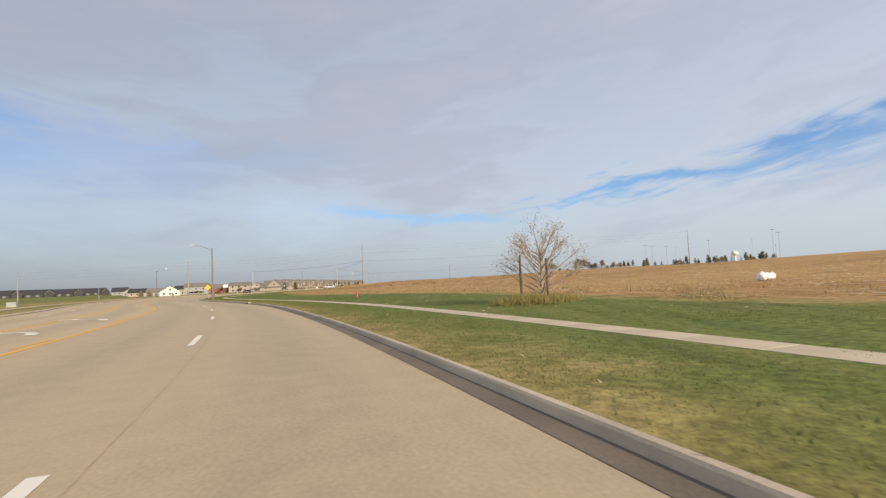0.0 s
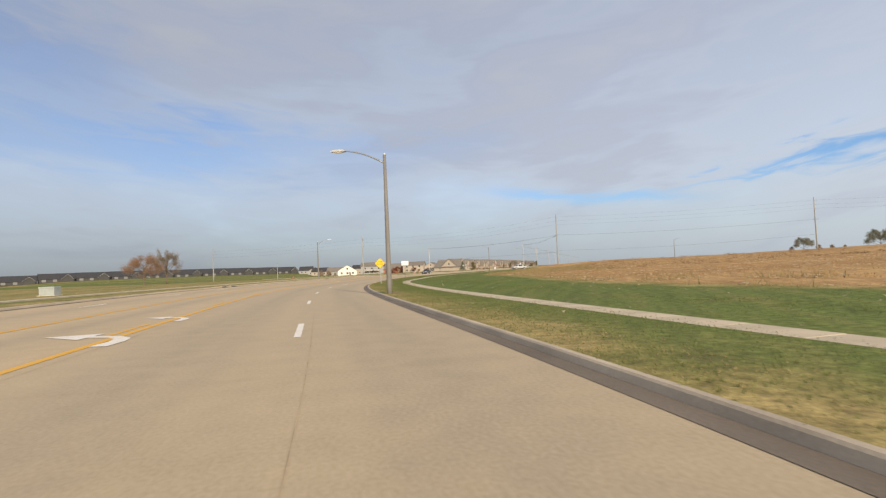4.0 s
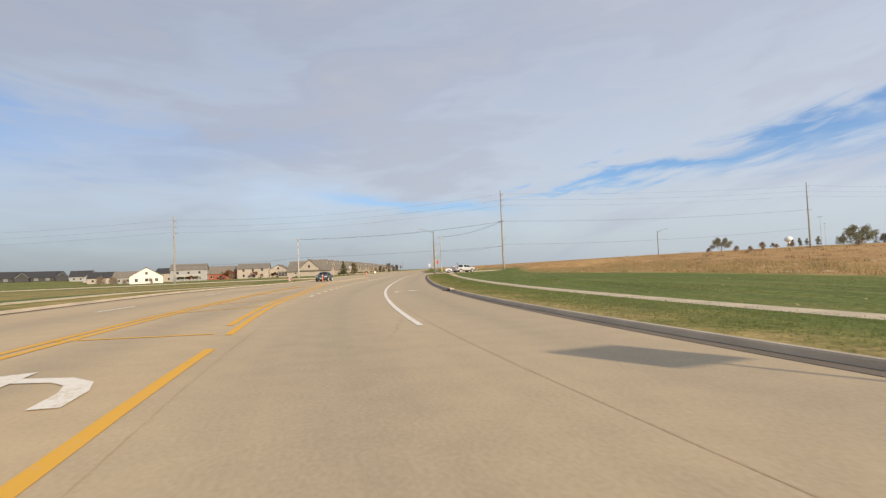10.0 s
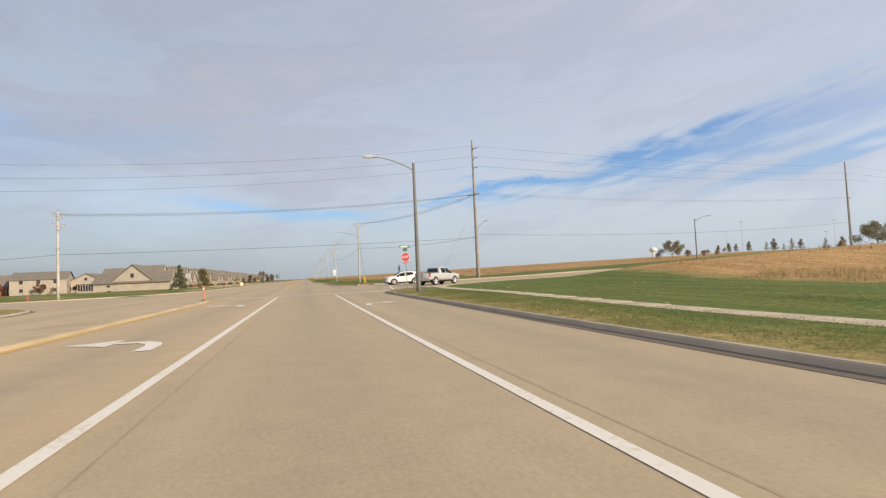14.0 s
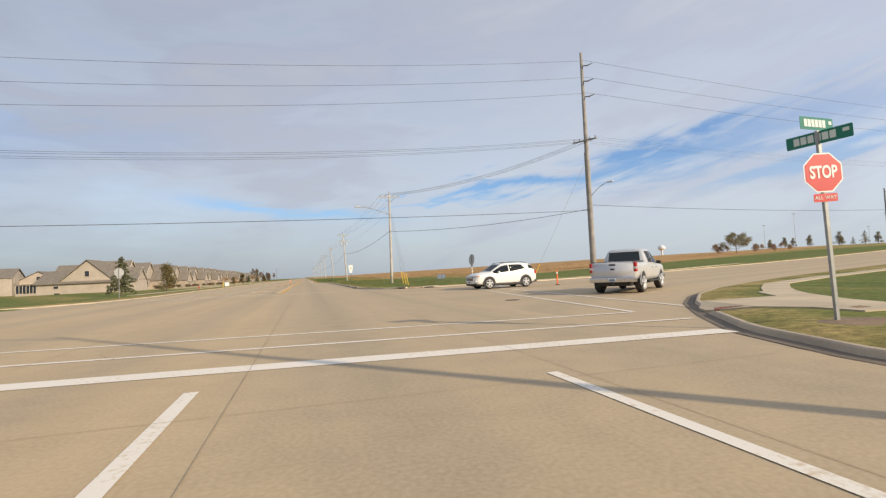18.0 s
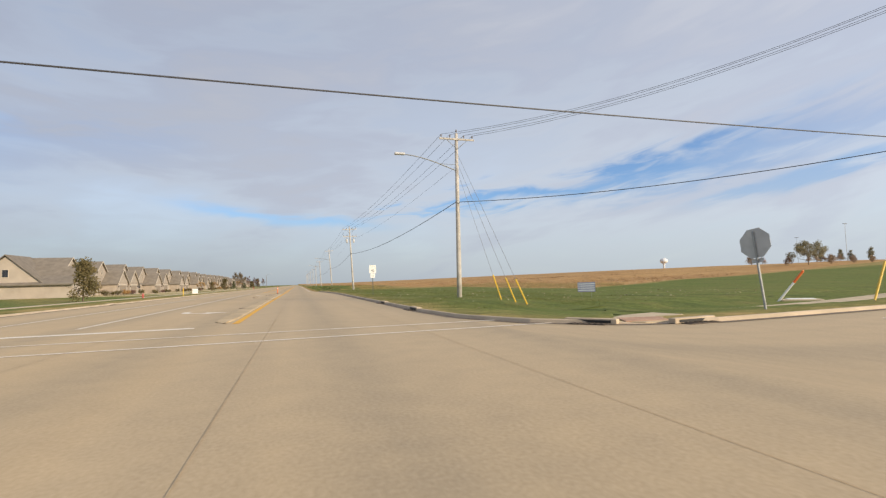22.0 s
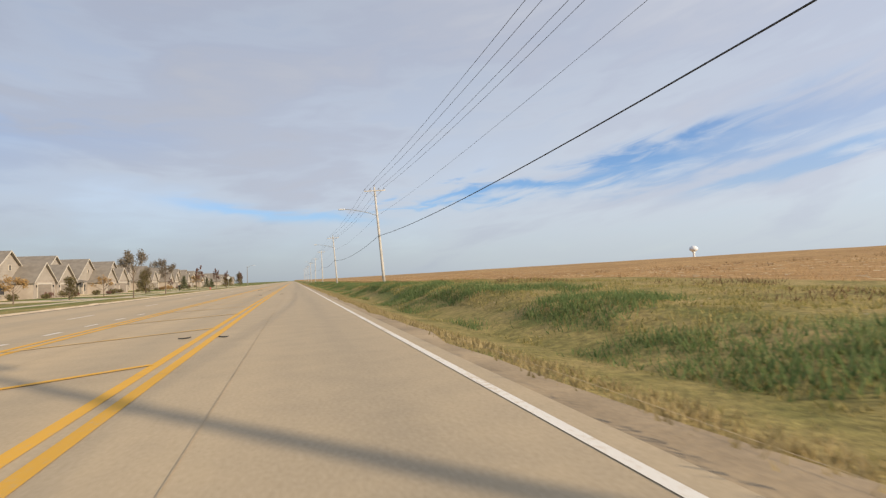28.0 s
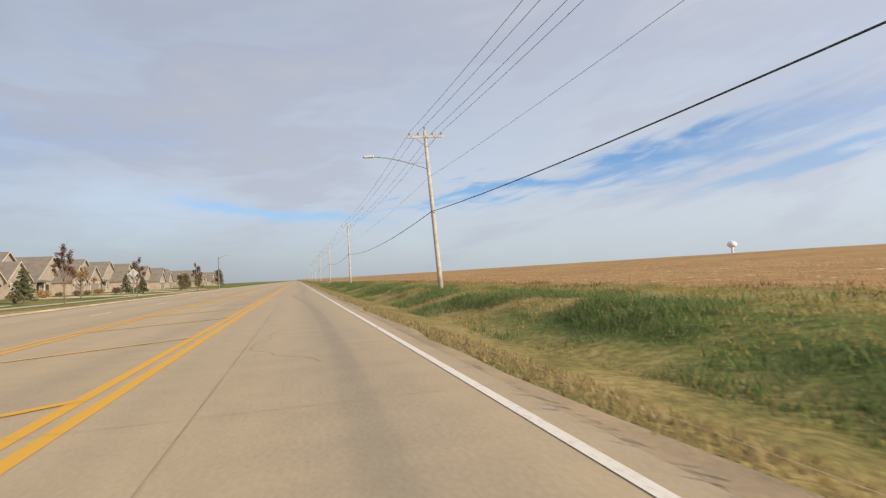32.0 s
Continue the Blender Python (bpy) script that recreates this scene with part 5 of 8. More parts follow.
for k, dx in enumerate(ARM_X):
    wire("power_line", (PX[0] + dx * 0.5, PX[1] - dx, gz + 13.8), arm_points(*LINE[0][:4])[k], 0.9, 0.011, overhead)
    wire("power_line", (PX[0] - dx * 0.5, PX[1] + dx, gz + 13.8), (PL[0], PL[1] + dx, 10.8), 1.0, 0.011, overhead)
    wire("power_line", (PX[0] + 0.3, PX[1] + dx, gz + 13.9), (126.6, 46 + dx, ground_z(126, 50) + 13.3), 1.0, 0.006, overhead)
wire("telephone_cable", (PX[0], PX[1], gz + 6.8), low_point(*LINE[0][:4]), 0.5, 0.022, overhead, "heavy black telephone cable")
wire("telephone_cable", (PX[0], PX[1], gz + 6.65), (PL[0], PL[1], 5.75), 0.25, 0.022, overhead, "heavy black telephone cable")
wire("telephone_cable", (PX[0], PX[1], gz + 7.2), (126.8, 46, ground_z(126, 50) + 7.4), 1.1, 0.02, overhead, "heavy black telephone cable")
wire("telephone_cable", (PL[0], PL[1], 5.75), (-62, 28.6, 4.9), 0.5, 0.02, overhead, "heavy black telephone cable")


# ---- signs ----
def outline_plate(name, pts, z, depth, mat, parent, y=0.0, label="", back="sign_back"):
    """A flat sheet in the x-z plane that faces -y."""
    bm = fresh()
    prism(bm, [(px, z + pz) for px, pz in pts], y, y + depth)
    bm.faces.ensure_lookup_table()
    ob = part(name, bm, mat, parent, label)
    ob.data.materials.append(M[back])
    for p in ob.data.polygons:
        if p.normal.y > 0.5:
            p.material_index = 1
    return ob


def words(text, size, x, z, y, mat, parent, name="lettering", narrow=1.0, bold=0.0):
    cu = bpy.data.curves.new("text", "FONT")
    cu.body, cu.size, cu.align_x, cu.align_y, cu.extrude = text, size, "CENTER", "CENTER", 0.001
    cu.offset = bold
    tmp = bpy.data.objects.new("text", cu)
    scene.collection.objects.link(tmp)
    me = bpy.data.meshes.new_from_object(tmp.evaluated_get(bpy.context.evaluated_depsgraph_get()))
    bpy.data.objects.remove(tmp)
    me.transform(pose(x, y, z, 90, 0, 0) @ Matrix.Diagonal((narrow, 1, 1, 1)))
    return part(name, me, mat, parent, "printed word " + text.lower())


def square_tube_post(top, height, mat="galv", r=0.03):
    bm = fresh()
    box(bm, -r, 0.004, -0.4, r, 0.004 + 2 * r, height, bevel=0.004)
    part("post", bm, mat, top)


def rounded(w, h, r=0.05, n=4):
    pts = []
    for cx, cz, a0 in ((w / 2 - r, h / 2 - r, 0), (-w / 2 + r, h / 2 - r, 90), (-w / 2 + r, -h / 2 + r, 180), (w / 2 - r, -h / 2 + r, 270)):
        for k in range(n + 1):
            a = radians(a0 + 90 * k / n)
            pts.append((cx + r * math.cos(a), cz + r * math.sin(a)))
    return pts


def diamond_sign(x, y, heading):
    top = empty("warning_sign", pose(x, y, ground_z(x, y), 0, -1.5, heading), "yellow diamond stop ahead sign on a steel post", "road sign")
    square_tube_post(top, 2.5, r=0.032)
    r = 0.53
    z = 2.10
    outline_plate("panel", [(0, r), (-r, 0), (0, -r), (r, 0)], z, 0.004, "sign_yellow", top, 0.0)
    for k in range(4):
        a, b = [(0, r), (-r, 0), (0, -r), (r, 0)][k], [(-r, 0), (0, -r), (r, 0), (0, r)][k]
        bm = fresh()
        tube(bm, [(a[0] * 0.93, -0.002, z + a[1] * 0.93), (b[0] * 0.93, -0.002, z + b[1] * 0.93)], 0.006, 4)
        part("border", bm, "black", top)
    words("STOP", 0.2, 0, z + 0.12, -0.003, "black", top)
    words("AHEAD", 0.17, 0, z - 0.12, -0.003, "black", top)


diamond_sign(24.93, -138.85, 20)


def sign_back(x, y, heading, r=0.5, centre=2.7):
    top = empty("warning_sign", pose(x, y, ground_z(x, y), 0, 0, heading), "grey back of a diamond road sign on a steel post", "road sign")
    square_tube_post(top, centre + 0.3, r=0.03)
    outline_plate("panel", [(0, r), (-r, 0), (0, -r), (r, 0)], centre, 0.004, "sign_back", top, 0.0)


sign_back(-16.6, 262.4, 180)


def lane_sign(x, y, heading):
    top = empty("lane_use_sign", pose(x, y, ground_z(x, y) - 0.02, 0, 0, heading), "white lane-use sign with three black arrows on a dark post", "road sign")
    square_tube_post(top, 2.9, "post_dark", 0.03)
    outline_plate("panel", rounded(1.22, 0.76), 2.55, 0.004, "sign_white", top)
    bm = fresh()
    for w, h in ((1.16, 0.70),):
        pts = rounded(w, h, 0.04)
        tube(bm, [(px, -0.002, 2.55 + pz) for px, pz in pts + pts[:1]], 0.006, 4)
    part("border", bm, "black", top)
    for cx, bend in ((-0.38, -1), (0.0, 0), (0.38, 1)):
        bm = fresh()
        if bend:
            b = bend
            pts = [(-0.02, -0.2), (0.02, -0.2), (0.03, 0.0), (0.13 * b + 0.0, 0.08), (0.10 * b, 0.0), (0.20 * b, 0.13), (0.06 * b, 0.16), (0.10 * b, 0.12), (-0.02, 0.04)]
            tube(bm, [(cx - 0.05 * b, 0, 2.37), (cx - 0.05 * b, 0, 2.5), (cx, 0, 2.58), (cx + 0.09 * b, 0, 2.62)], 0.02, 6)
            tube(bm, [(cx + 0.07 * b, 0, 2.62), (cx + 0.17 * b, 0, 2.66)], [0.06, 0.004], 6)
        else:
            tube(bm, [(cx, 0, 2.37), (cx, 0, 2.64)], 0.02, 6)
            tube(bm, [(cx, 0, 2.62), (cx, 0, 2.74)], [0.06, 0.004], 6)
        for v in bm.verts:
            v.co.y = -0.004 + v.co.y * 0.05
        part("printed_arrow", bm, "black", top)
    for cx in (-0.38, 0.0, 0.38):
        bm = fresh()
        box(bm, cx - 0.09, -0.006, 2.255, cx + 0.09, -0.001, 2.29)
        part("printed_bar", bm, "black", top)


lane_sign(14.3, -106.2, 17)


def octagon(r):
    return [(r / math.cos(math.pi / 8) * math.cos(math.pi / 8 + k * math.pi / 4), r / math.cos(math.pi / 8) * math.sin(math.pi / 8 + k * math.pi / 4)) for k in range(8)]


def stop_sign(x, y, heading, names=False, label="red octagonal stop sign on a steel post", lean=(0, 0), drop=0.0, r=0.335):
    top = empty("stop_sign", pose(x, y, (ground_z(x, y) if abs(x) > 12 else 0.13) - drop, *lean, heading), label, "stop sign", "stop signs")
    square_tube_post(top, 3.28 if names else 2.95, r=0.03)
    z = 2.55
    outline_plate("border_panel", octagon(r), z, 0.003, "sign_white", top, 0.0)
    outline_plate("panel", octagon(r - 0.022), z, 0.003, "sign_red", top, -0.004)
    words("STOP", r * 0.88, 0, z, -0.008, "sign_white", top, narrow=0.68, bold=0.008)
    outline_plate("plaque", rounded(0.42, 0.14, 0.02), z - r - 0.095, 0.003, "sign_red", top, 0.0, "small red plaque")
    words("ALL WAY", 0.09, 0, z - r - 0.095, -0.004, "sign_white", top)
    if names:
        for zz, turn, w in ((3.16, -68, 1.05), (3.40, 22, 0.92)):
            blade = outline_plate("name_blade", rounded(w, 0.22, 0.02), 0, 0.004, "sign_green", top, -0.002, "green street name blade", "sign_green")
            blade.matrix_basis = pose(0, 0.03, zz, 0, 0, turn)
            for s in (-1, 1):
                bm = fresh()
                for k in range(6):
                    cx = (-0.5 + (k + 0.5) / 6) * w * 0.66 - 0.06
                    box(bm, cx - w * 0.045, s * 0.005 - 0.002, -0.06, cx + w * 0.045, s * 0.005 + 0.002, 0.07)
                box(bm, w * 0.36, s * 0.005 - 0.002, 0.0, w * 0.45, s * 0.005 + 0.002, 0.06)
                part("lettering_bar", bm, "bars", blade, "pale lettering bars")


stop_sign(8.6, -3.45, -14, names=True, label="red all-way stop sign with green street name blades", lean=(0, -1.5))
stop_sign(14.55, 32.8, 90 + 12, label="grey back of an octagonal stop sign on a leaning post", lean=(4, 8), drop=0.3, r=0.495)
stop_sign(-17.7, 46.3, 180, label="grey back of an octagonal stop sign", r=0.42)


def speed_sign(x, y, heading):
    top = empty("speed_sign", pose(x, y, ground_z(x, y), 0, 0, heading), "bright white speed limit sign with a small panel below", "road sign")
    square_tube_post(top, 2.75, "post_dark")
    outline_plate("panel", rounded(0.62, 0.76), 2.40, 0.004, "sign_white", top)
    outline_plate("lower_panel", rounded(0.42, 0.38, 0.03), 1.80, 0.004, "sign_white", top)
    words("40", 0.36, 0, 2.27, -0.004, "faded_black", top, narrow=0.85, bold=0.006)
    for zz, w in ((2.66, 0.42), (2.54, 0.42), (1.86, 0.26), (1.76, 0.26)):
        bm = fresh()
        box(bm, -w / 2, -0.005, zz - 0.03, w / 2, -0.001, zz + 0.03)
        part("printed_bar", bm, "bars", top, "pale unreadable lettering")


speed_sign(6.7, 66.6, -4)


def hydrant(x, y, label="faded red fire hydrant in the grass"):
    top = empty("fire_hydrant", pose(x, y, ground_z(x, y) - 0.04, 0, 0, 20) @ Matrix.Diagonal((0.74, 0.74, 0.72, 1)), label, "fire hydrant", "fire hydrants")
    bm = fresh()
    tube(bm, [(0, 0, -0.1), (0, 0, 0.06), (0, 0, 0.07), (0, 0, 0.12), (0, 0, 0.13), (0, 0, 0.62), (0, 0, 0.63), (0, 0, 0.68)], [0.15, 0.15, 0.18, 0.18, 0.125, 0.115, 0.16, 0.16], 16)
    part("barrel", bm, "hydrant", top, smooth=False)
    bm = fresh()
    tube(bm, [(0, 0, 0.68), (0, 0, 0.78), (0, 0, 0.86), (0, 0, 0.90)], [0.15, 0.13, 0.08, 0.03], 16)
    part("bonnet", bm, "hydrant", top)
    bm = fresh()
    tube(bm, [(0, 0, 0.88), (0, 0, 0.97)], 0.03, 5)
    part("operating_nut", bm, "hydrant", top)
    for a, r in ((0, 0.075), (math.pi, 0.075), (math.pi / 2, 0.1)):
        bm = fresh()
        d = Vector((math.cos(a), math.sin(a), 0))
        tube(bm, [Vector((0, 0, 0.5)) + d * 0.08, Vector((0, 0, 0.5)) + d * 0.2, Vector((0, 0, 0.5)) + d * 0.21, Vector((0, 0, 0.5)) + d * 0.26], [r * 0.8, r * 0.8, r, r], 10)
        part("outlet_cap", bm, "hydrant", top)


hydrant(60.1, -184.8)
hydrant(-14.6, -96.5)
hydrant(-19.3, 93.4)
hydrant(-17.0, 234.5)
hydrant(-34, 33.6)
hydrant(-17.2, -20.5, "faded red fire hydrant with a brown box beside it")


def marker_post(x, y, z=0.0, tilt=0.0):
    top = empty("marker_post", pose(x, y, z, 0, tilt, 0), "bright orange plastic lane marker post on a black base", "marker post", "marker posts")
    bm = fresh()
    tube(bm, [(0, 0, 0.03), (0, 0, 1.02), (0, 0, 1.06)], [0.05, 0.05, 0.02], 10)
    part("tube", bm, "orange", top)
    bm = fresh()
    tube(bm, [(0, 0, 0.0), (0, 0, 0.05)], [0.15, 0.13], 10)
    part("base", bm, "car_black", top)
    bm = fresh()
    tube(bm, [(0, 0, 0.78), (0, 0, 0.9)], 0.053, 10)
    part("reflective_band", bm, "sign_white", top)


marker_post(-7.0, -42.5, 0.095), marker_post(-6.3, -4.0, 0.095), marker_post(16.8, 21.4), marker_post(-3.1, 104.5)


def leaning_post(x, y, tilt, turn):
    top = empty("leaning_marker", pose(x, y, ground_z(x, y), 0, tilt, turn), "white plastic marker with an orange top, leaning in the grass", "marker post", "leaning markers")
    bm = fresh()
    tube(bm, [(0, 0, -0.1), (0, 0, 1.0)], 0.045, 8)
    part("shaft", bm, "sign_white", top)
    bm = fresh()
    tube(bm, [(0, 0, 1.0), (0, 0, 1.6), (0, 0, 1.64)], [0.05, 0.05, 0.02], 8)
    part("top_sleeve", bm, "orange", top)


leaning_post(20.3, 37.2, 36, -50)


# raised median before the crossing
def median(pts, mid, chips, seed, label, high=1.0, mat="road_edge"):
    """A low raised island: rounded shoulders, with chips knocked out of its edges."""
    rnd2 = random.Random(seed)
    ring = even(np.array(pts + pts[:1], float), 0.8)[:-1]
    n = len(ring)
    bm = fresh()
    rows = []
    for inset, z in ((0.0, -0.02), (0.015, 0.055), (0.06, 0.085), (0.16, 0.097)):
        row = []
        for k, (x, y) in enumerate(ring):
            chip = 0.03 if (k * 7) % chips == 0 and 0 < z else 0.0
            s = 1 if x > mid else -1
            row.append(bm.verts.new((x - s * (inset + chip), y, z * high - chip * 0.6 + (rnd2.uniform(-0.006, 0.006) if z > 0.05 else 0))))
        rows.append(row)
    for p, q in zip(rows, rows[1:]):
        for k in range(n):
            bm.faces.new((p[k], p[(k + 1) % n], q[(k + 1) % n], q[k]))
    bmesh.ops.triangulate(bm, faces=[bm.faces.new(rows[-1])])
    bmesh.ops.recalc_face_normals(bm, faces=bm.faces[:])
    ob = part("median", bm, mat)
    tagged(ob, label, "median", kind="structure")


median([(-6.6, -50.5), (-6.0, -47), (-5.75, -40), (-5.75, -6), (-6.1, -3.2), (-6.9, -2.6), (-7.7, -4), (-8.0, -30), (-8.0, -45), (-7.3, -50)], -6.85, 11, 4, "low broad median of dusty concrete")
for ya, yb in ((40.2, 70.0), (71.3, 98.6)):
    median([(-2.65, ya - 0.8), (-2.42, ya), (-2.34, ya + 1.8), (-2.30, yb - 2.6), (-2.42, yb), (-2.62, yb + 0.8), (-2.85, yb + 0.2), (-3.0, yb - 2.6), (-3.06, ya + 1.8), (-2.95, ya)], -2.65, 9, 5,
           "narrow low median of dusty concrete with a chipped edge", 0.55)
paint("yellow_line", [straight(-5.55, -48, -5.5, -3.0)], 0.14, "yellow_paint", "solid yellow line")


# ---- plants ----
def leaf_cloud(bm, rnd, centre, radius, count, size, flat=1.0):
    for _ in range(count):
        d = Vector((rnd.gauss(0, 1), rnd.gauss(0, 1), rnd.gauss(0, 1))).normalized() * radius * rnd.random() ** 0.45
        d.z *= flat
        p = Vector(centre) + d
        u = Vector((rnd.uniform(-1, 1), rnd.uniform(-1, 1), rnd.uniform(-1, 1))).normalized()
        v = u.orthogonal().normalized()
        s = size * rnd.uniform(0.6, 1.4)
        bm.faces.new([bm.verts.new(p + u * s), bm.verts.new(p + v * s * 0.6), bm.verts.new(p - u * s), bm.verts.new(p - v * s * 0.6)])


def branch_tree(name, height, spread, leaf, density, seed, label, trunk_frac=0.3, category="tree", size=0.12, fork=5, bark="bark", stem=1.0):
    """Trunk with forking limbs and a crown of loose leaves; density 0 leaves it bare."""
    rnd = random.Random(seed)
    top = empty(name, Matrix(), label, category)
    wood, crown = fresh(), fresh()
    th = height * trunk_frac
    tube(wood, [(0, 0, -0.2), (0.02, 0, th * 0.5), (0, 0.03, th), (0, 0, height * 0.72)], [height * 0.022 * stem, height * 0.018 * stem, height * 0.014 * stem, height * 0.004], 7)
    for k in range(fork * 2):
        a = k * 2.4 + rnd.uniform(-0.3, 0.3)
        z0 = th + (height * 0.62 - th) * (k / (fork * 2))
        ln = spread * (1 - 0.55 * k / (fork * 2)) * rnd.uniform(0.8, 1.15)
        tip = Vector((math.cos(a) * ln, math.sin(a) * ln, z0 + height * rnd.uniform(0.18, 0.36)))
        mid = Vector((math.cos(a) * ln * 0.5, math.sin(a) * ln * 0.5, z0 + (tip.z - z0) * 0.4))
        tube(wood, [(0, 0, z0), mid, tip], [height * 0.010 * stem, height * 0.006 * stem, height * 0.002], 5)
        for j in range(4):
            b = a + rnd.uniform(-0.9, 0.9)
            t2 = mid.lerp(tip, rnd.uniform(0.2, 0.9))
            e = t2 + Vector((math.cos(b) * ln * 0.38, math.sin(b) * ln * 0.38, height * rnd.uniform(0.03, 0.16)))
            tube(wood, [t2, e], [height * 0.004, height * 0.001], 4)
            for _ in range(2):
                e2 = e + Vector((rnd.uniform(-1, 1), rnd.uniform(-1, 1), rnd.uniform(0.0, 1))) * height * 0.09
                tube(wood, [t2.lerp(e, 0.6), e2], [height * 0.002, height * 0.0008], 3)
            if density:
                leaf_cloud(crown, rnd, e, spread * 0.26, density, size)
        if density:
            leaf_cloud(crown, rnd, tip, spread * 0.28, density, size)
    part("trunk", wood, bark, top)
    if density:
        part("crown", crown, leaf, top)
    else:
        crown.free()
    return top


def bushy_tree(name, height, spread, leaf, count, seed, label, size):
    """A full crown from low on the trunk: lumpy, wider below, with loose edges and gaps."""
    rnd = random.Random(seed)
    top = empty(name, Matrix(), label, "tree")
    wood, crown = fresh(), fresh()
    tube(wood, [(0, 0, -0.2), (0.03, 0, height * 0.4), (0, 0.02, height * 0.9)], [height * 0.022, height * 0.014, 0.01], 7)
    for k in range(16):
        a, z0 = k * 2.4, height * (0.10 + 0.6 * k / 16)
        ln = spread * (1 - 0.5 * k / 16) * rnd.uniform(0.7, 1.05)
        tip = Vector((math.cos(a) * ln, math.sin(a) * ln, z0 + height * rnd.uniform(0.08, 0.2)))
        tube(wood, [(0, 0, z0), tip * 0.5 + Vector((0, 0, z0 * 0.5)), tip], [height * 0.008, height * 0.005, 0.006], 4)
    lumps = []
    for k in range(26):
        u = rnd.random() ** 0.8
        a = rnd.uniform(0, 6.283)
        r = spread * (0.95 - 0.75 * u) * rnd.uniform(0.3, 0.95)
        lumps.append((Vector((math.cos(a) * r, math.sin(a) * r, height * (0.14 + 0.80 * u))), spread * rnd.uniform(0.24, 0.42)))
    for p, r in lumps:
        leaf_cloud(crown, rnd, p, r, int(count / 26), size)
    part("trunk", wood, "bark", top)
    part("crown", crown, leaf, top)
    return top


def conifer(name, height, spread, seed, label, leaf="leaf_fir", count=46):
    rnd = random.Random(seed)
    top = empty(name, Matrix(), label, "tree")
    bm = fresh()
    tube(bm, [(0, 0, -0.2), (0, 0, height * 0.5), (0, 0, height * 0.97)], [height * 0.022, height * 0.013, 0.006], 7)
    part("trunk", bm, "bark", top)
    crown = fresh()
    for k in range(count):
        u = (k + rnd.random()) / count
        z = height * (0.10 + 0.86 * u)
        ln = spread * (1 - u) ** 0.8 * rnd.uniform(0.65, 1.15) + 0.08
        a = k * 2.4 + rnd.uniform(-0.4, 0.4)
        for j in range(7):
            f = (j + 1) / 7
            p = Vector((math.cos(a) * ln * f, math.sin(a) * ln * f, z - ln * 0.22 * f * f + ln * 0.10))
            leaf_cloud(crown, rnd, p, 0.10 + 0.14 * ln, 5, 0.085 + 0.05 * ln, 0.55)
    part("crown", crown, leaf, top)
    return top


def plant(proto, x, y, scale=1.0, turn=0.0, first=False):
    m = pose(x, y, ground_z(x, y) - 0.03, 0, 0, turn) @ Matrix.Diagonal((scale, scale, scale, 1))
    if first:
        proto.matrix_basis = m
        return proto
    return copy_thing_scaled(proto, m)


def copy_thing_scaled(proto, m):
    ob = copy_thing(proto, Matrix())
    ob.matrix_basis = m
    return ob


fir = conifer("spruce_tree", 5.2, 1.75, 3, "dark green spruce on the grass verge")
plant(fir, -22.7, 63.0, 1.0, 0, True)
olive = bushy_tree("lawn_tree", 4.5, 2.2, "leaf_olive", 2600, 5, "round olive-brown tree on the lawn", 0.11)
plant(olive, -22.3, 83.0, 1.0, 0, True)
plant(olive, -25.5, 188, 0.62, 70), plant(olive, -26, 222, 0.95, 200), plant(olive, -25, 326, 0.8, 40), plant(olive, -27, 342, 0.9, 10), plant(olive, -28, 405, 1.4, 90), plant(olive, -28, 366, 0.95, 140)
street = branch_tree("street_tree", 5.5, 1.3, "leaf_dusk", 40, 8, "slender street tree with dusky grey-brown leaves by the walk", 0.3, size=0.07, stem=0.6)
plant(street, -17.5, 183.2, 1.1, 0, True), plant(street, -17.8, 199.5, 1.02, 120)
rust = branch_tree("street_tree", 5.2, 0.72, "leaf_plum", 34, 11, "slender upright tree with dull plum autumn leaves", 0.25, size=0.07, stem=0.6)
plant(rust, -18.7, 231.5, 0.98, 0, True), plant(rust, -17.8, 249, 0.95, 90), plant(rust, -17.8, 268, 0.9, 30), plant(rust, -17.8, 305, 1.0, 200), plant(rust, -27, 246, 0.6, 200)
gold = branch_tree("street_tree", 3.1, 1.0, "leaf_gold", 20, 15, "small tree with golden autumn leaves", 0.25, size=0.07)
plant(gold, -27, 179, 1.0, 0, True), plant(gold, -27, 204, 1.1, 60), plant(gold, -27, 278, 1.4, 100)
yew = conifer("evergreen_tree", 3.4, 1.25, 41, "dark green upright evergreen on the lawn", count=34)
plant(yew, -28, 266, 1.15, 0, True), plant(yew, -27, 296, 1.05, 60), plant(yew, -27, 305, 0.95, 150)
big = branch_tree("field_tree", 14.0, 6.9, "leaf_copper", 190, 21, "broad old tree with copper-brown autumn leaves", 0.13, size=0.10, fork=10)
plant(big, -132, -29, 0.9, 0, True)
thin_tree = branch_tree("field_tree", 14.5, 4.6, "leaf_grey", 120, 22, "tall thin tree with sparse brown leaves", 0.16, size=0.085, fork=11)
plant(thin_tree, -143.5, -7.0, 1.08, 0, True)
bare = branch_tree("bare_shrub_tree", 3.7, 1.75, "leaf_brown", 16, 27, "nearly leafless spreading shrub beside wooden posts", 0.08, size=0.035, fork=15, bark="twig")
plant(bare, 72.6, -210.0, 1.0, 0, True)
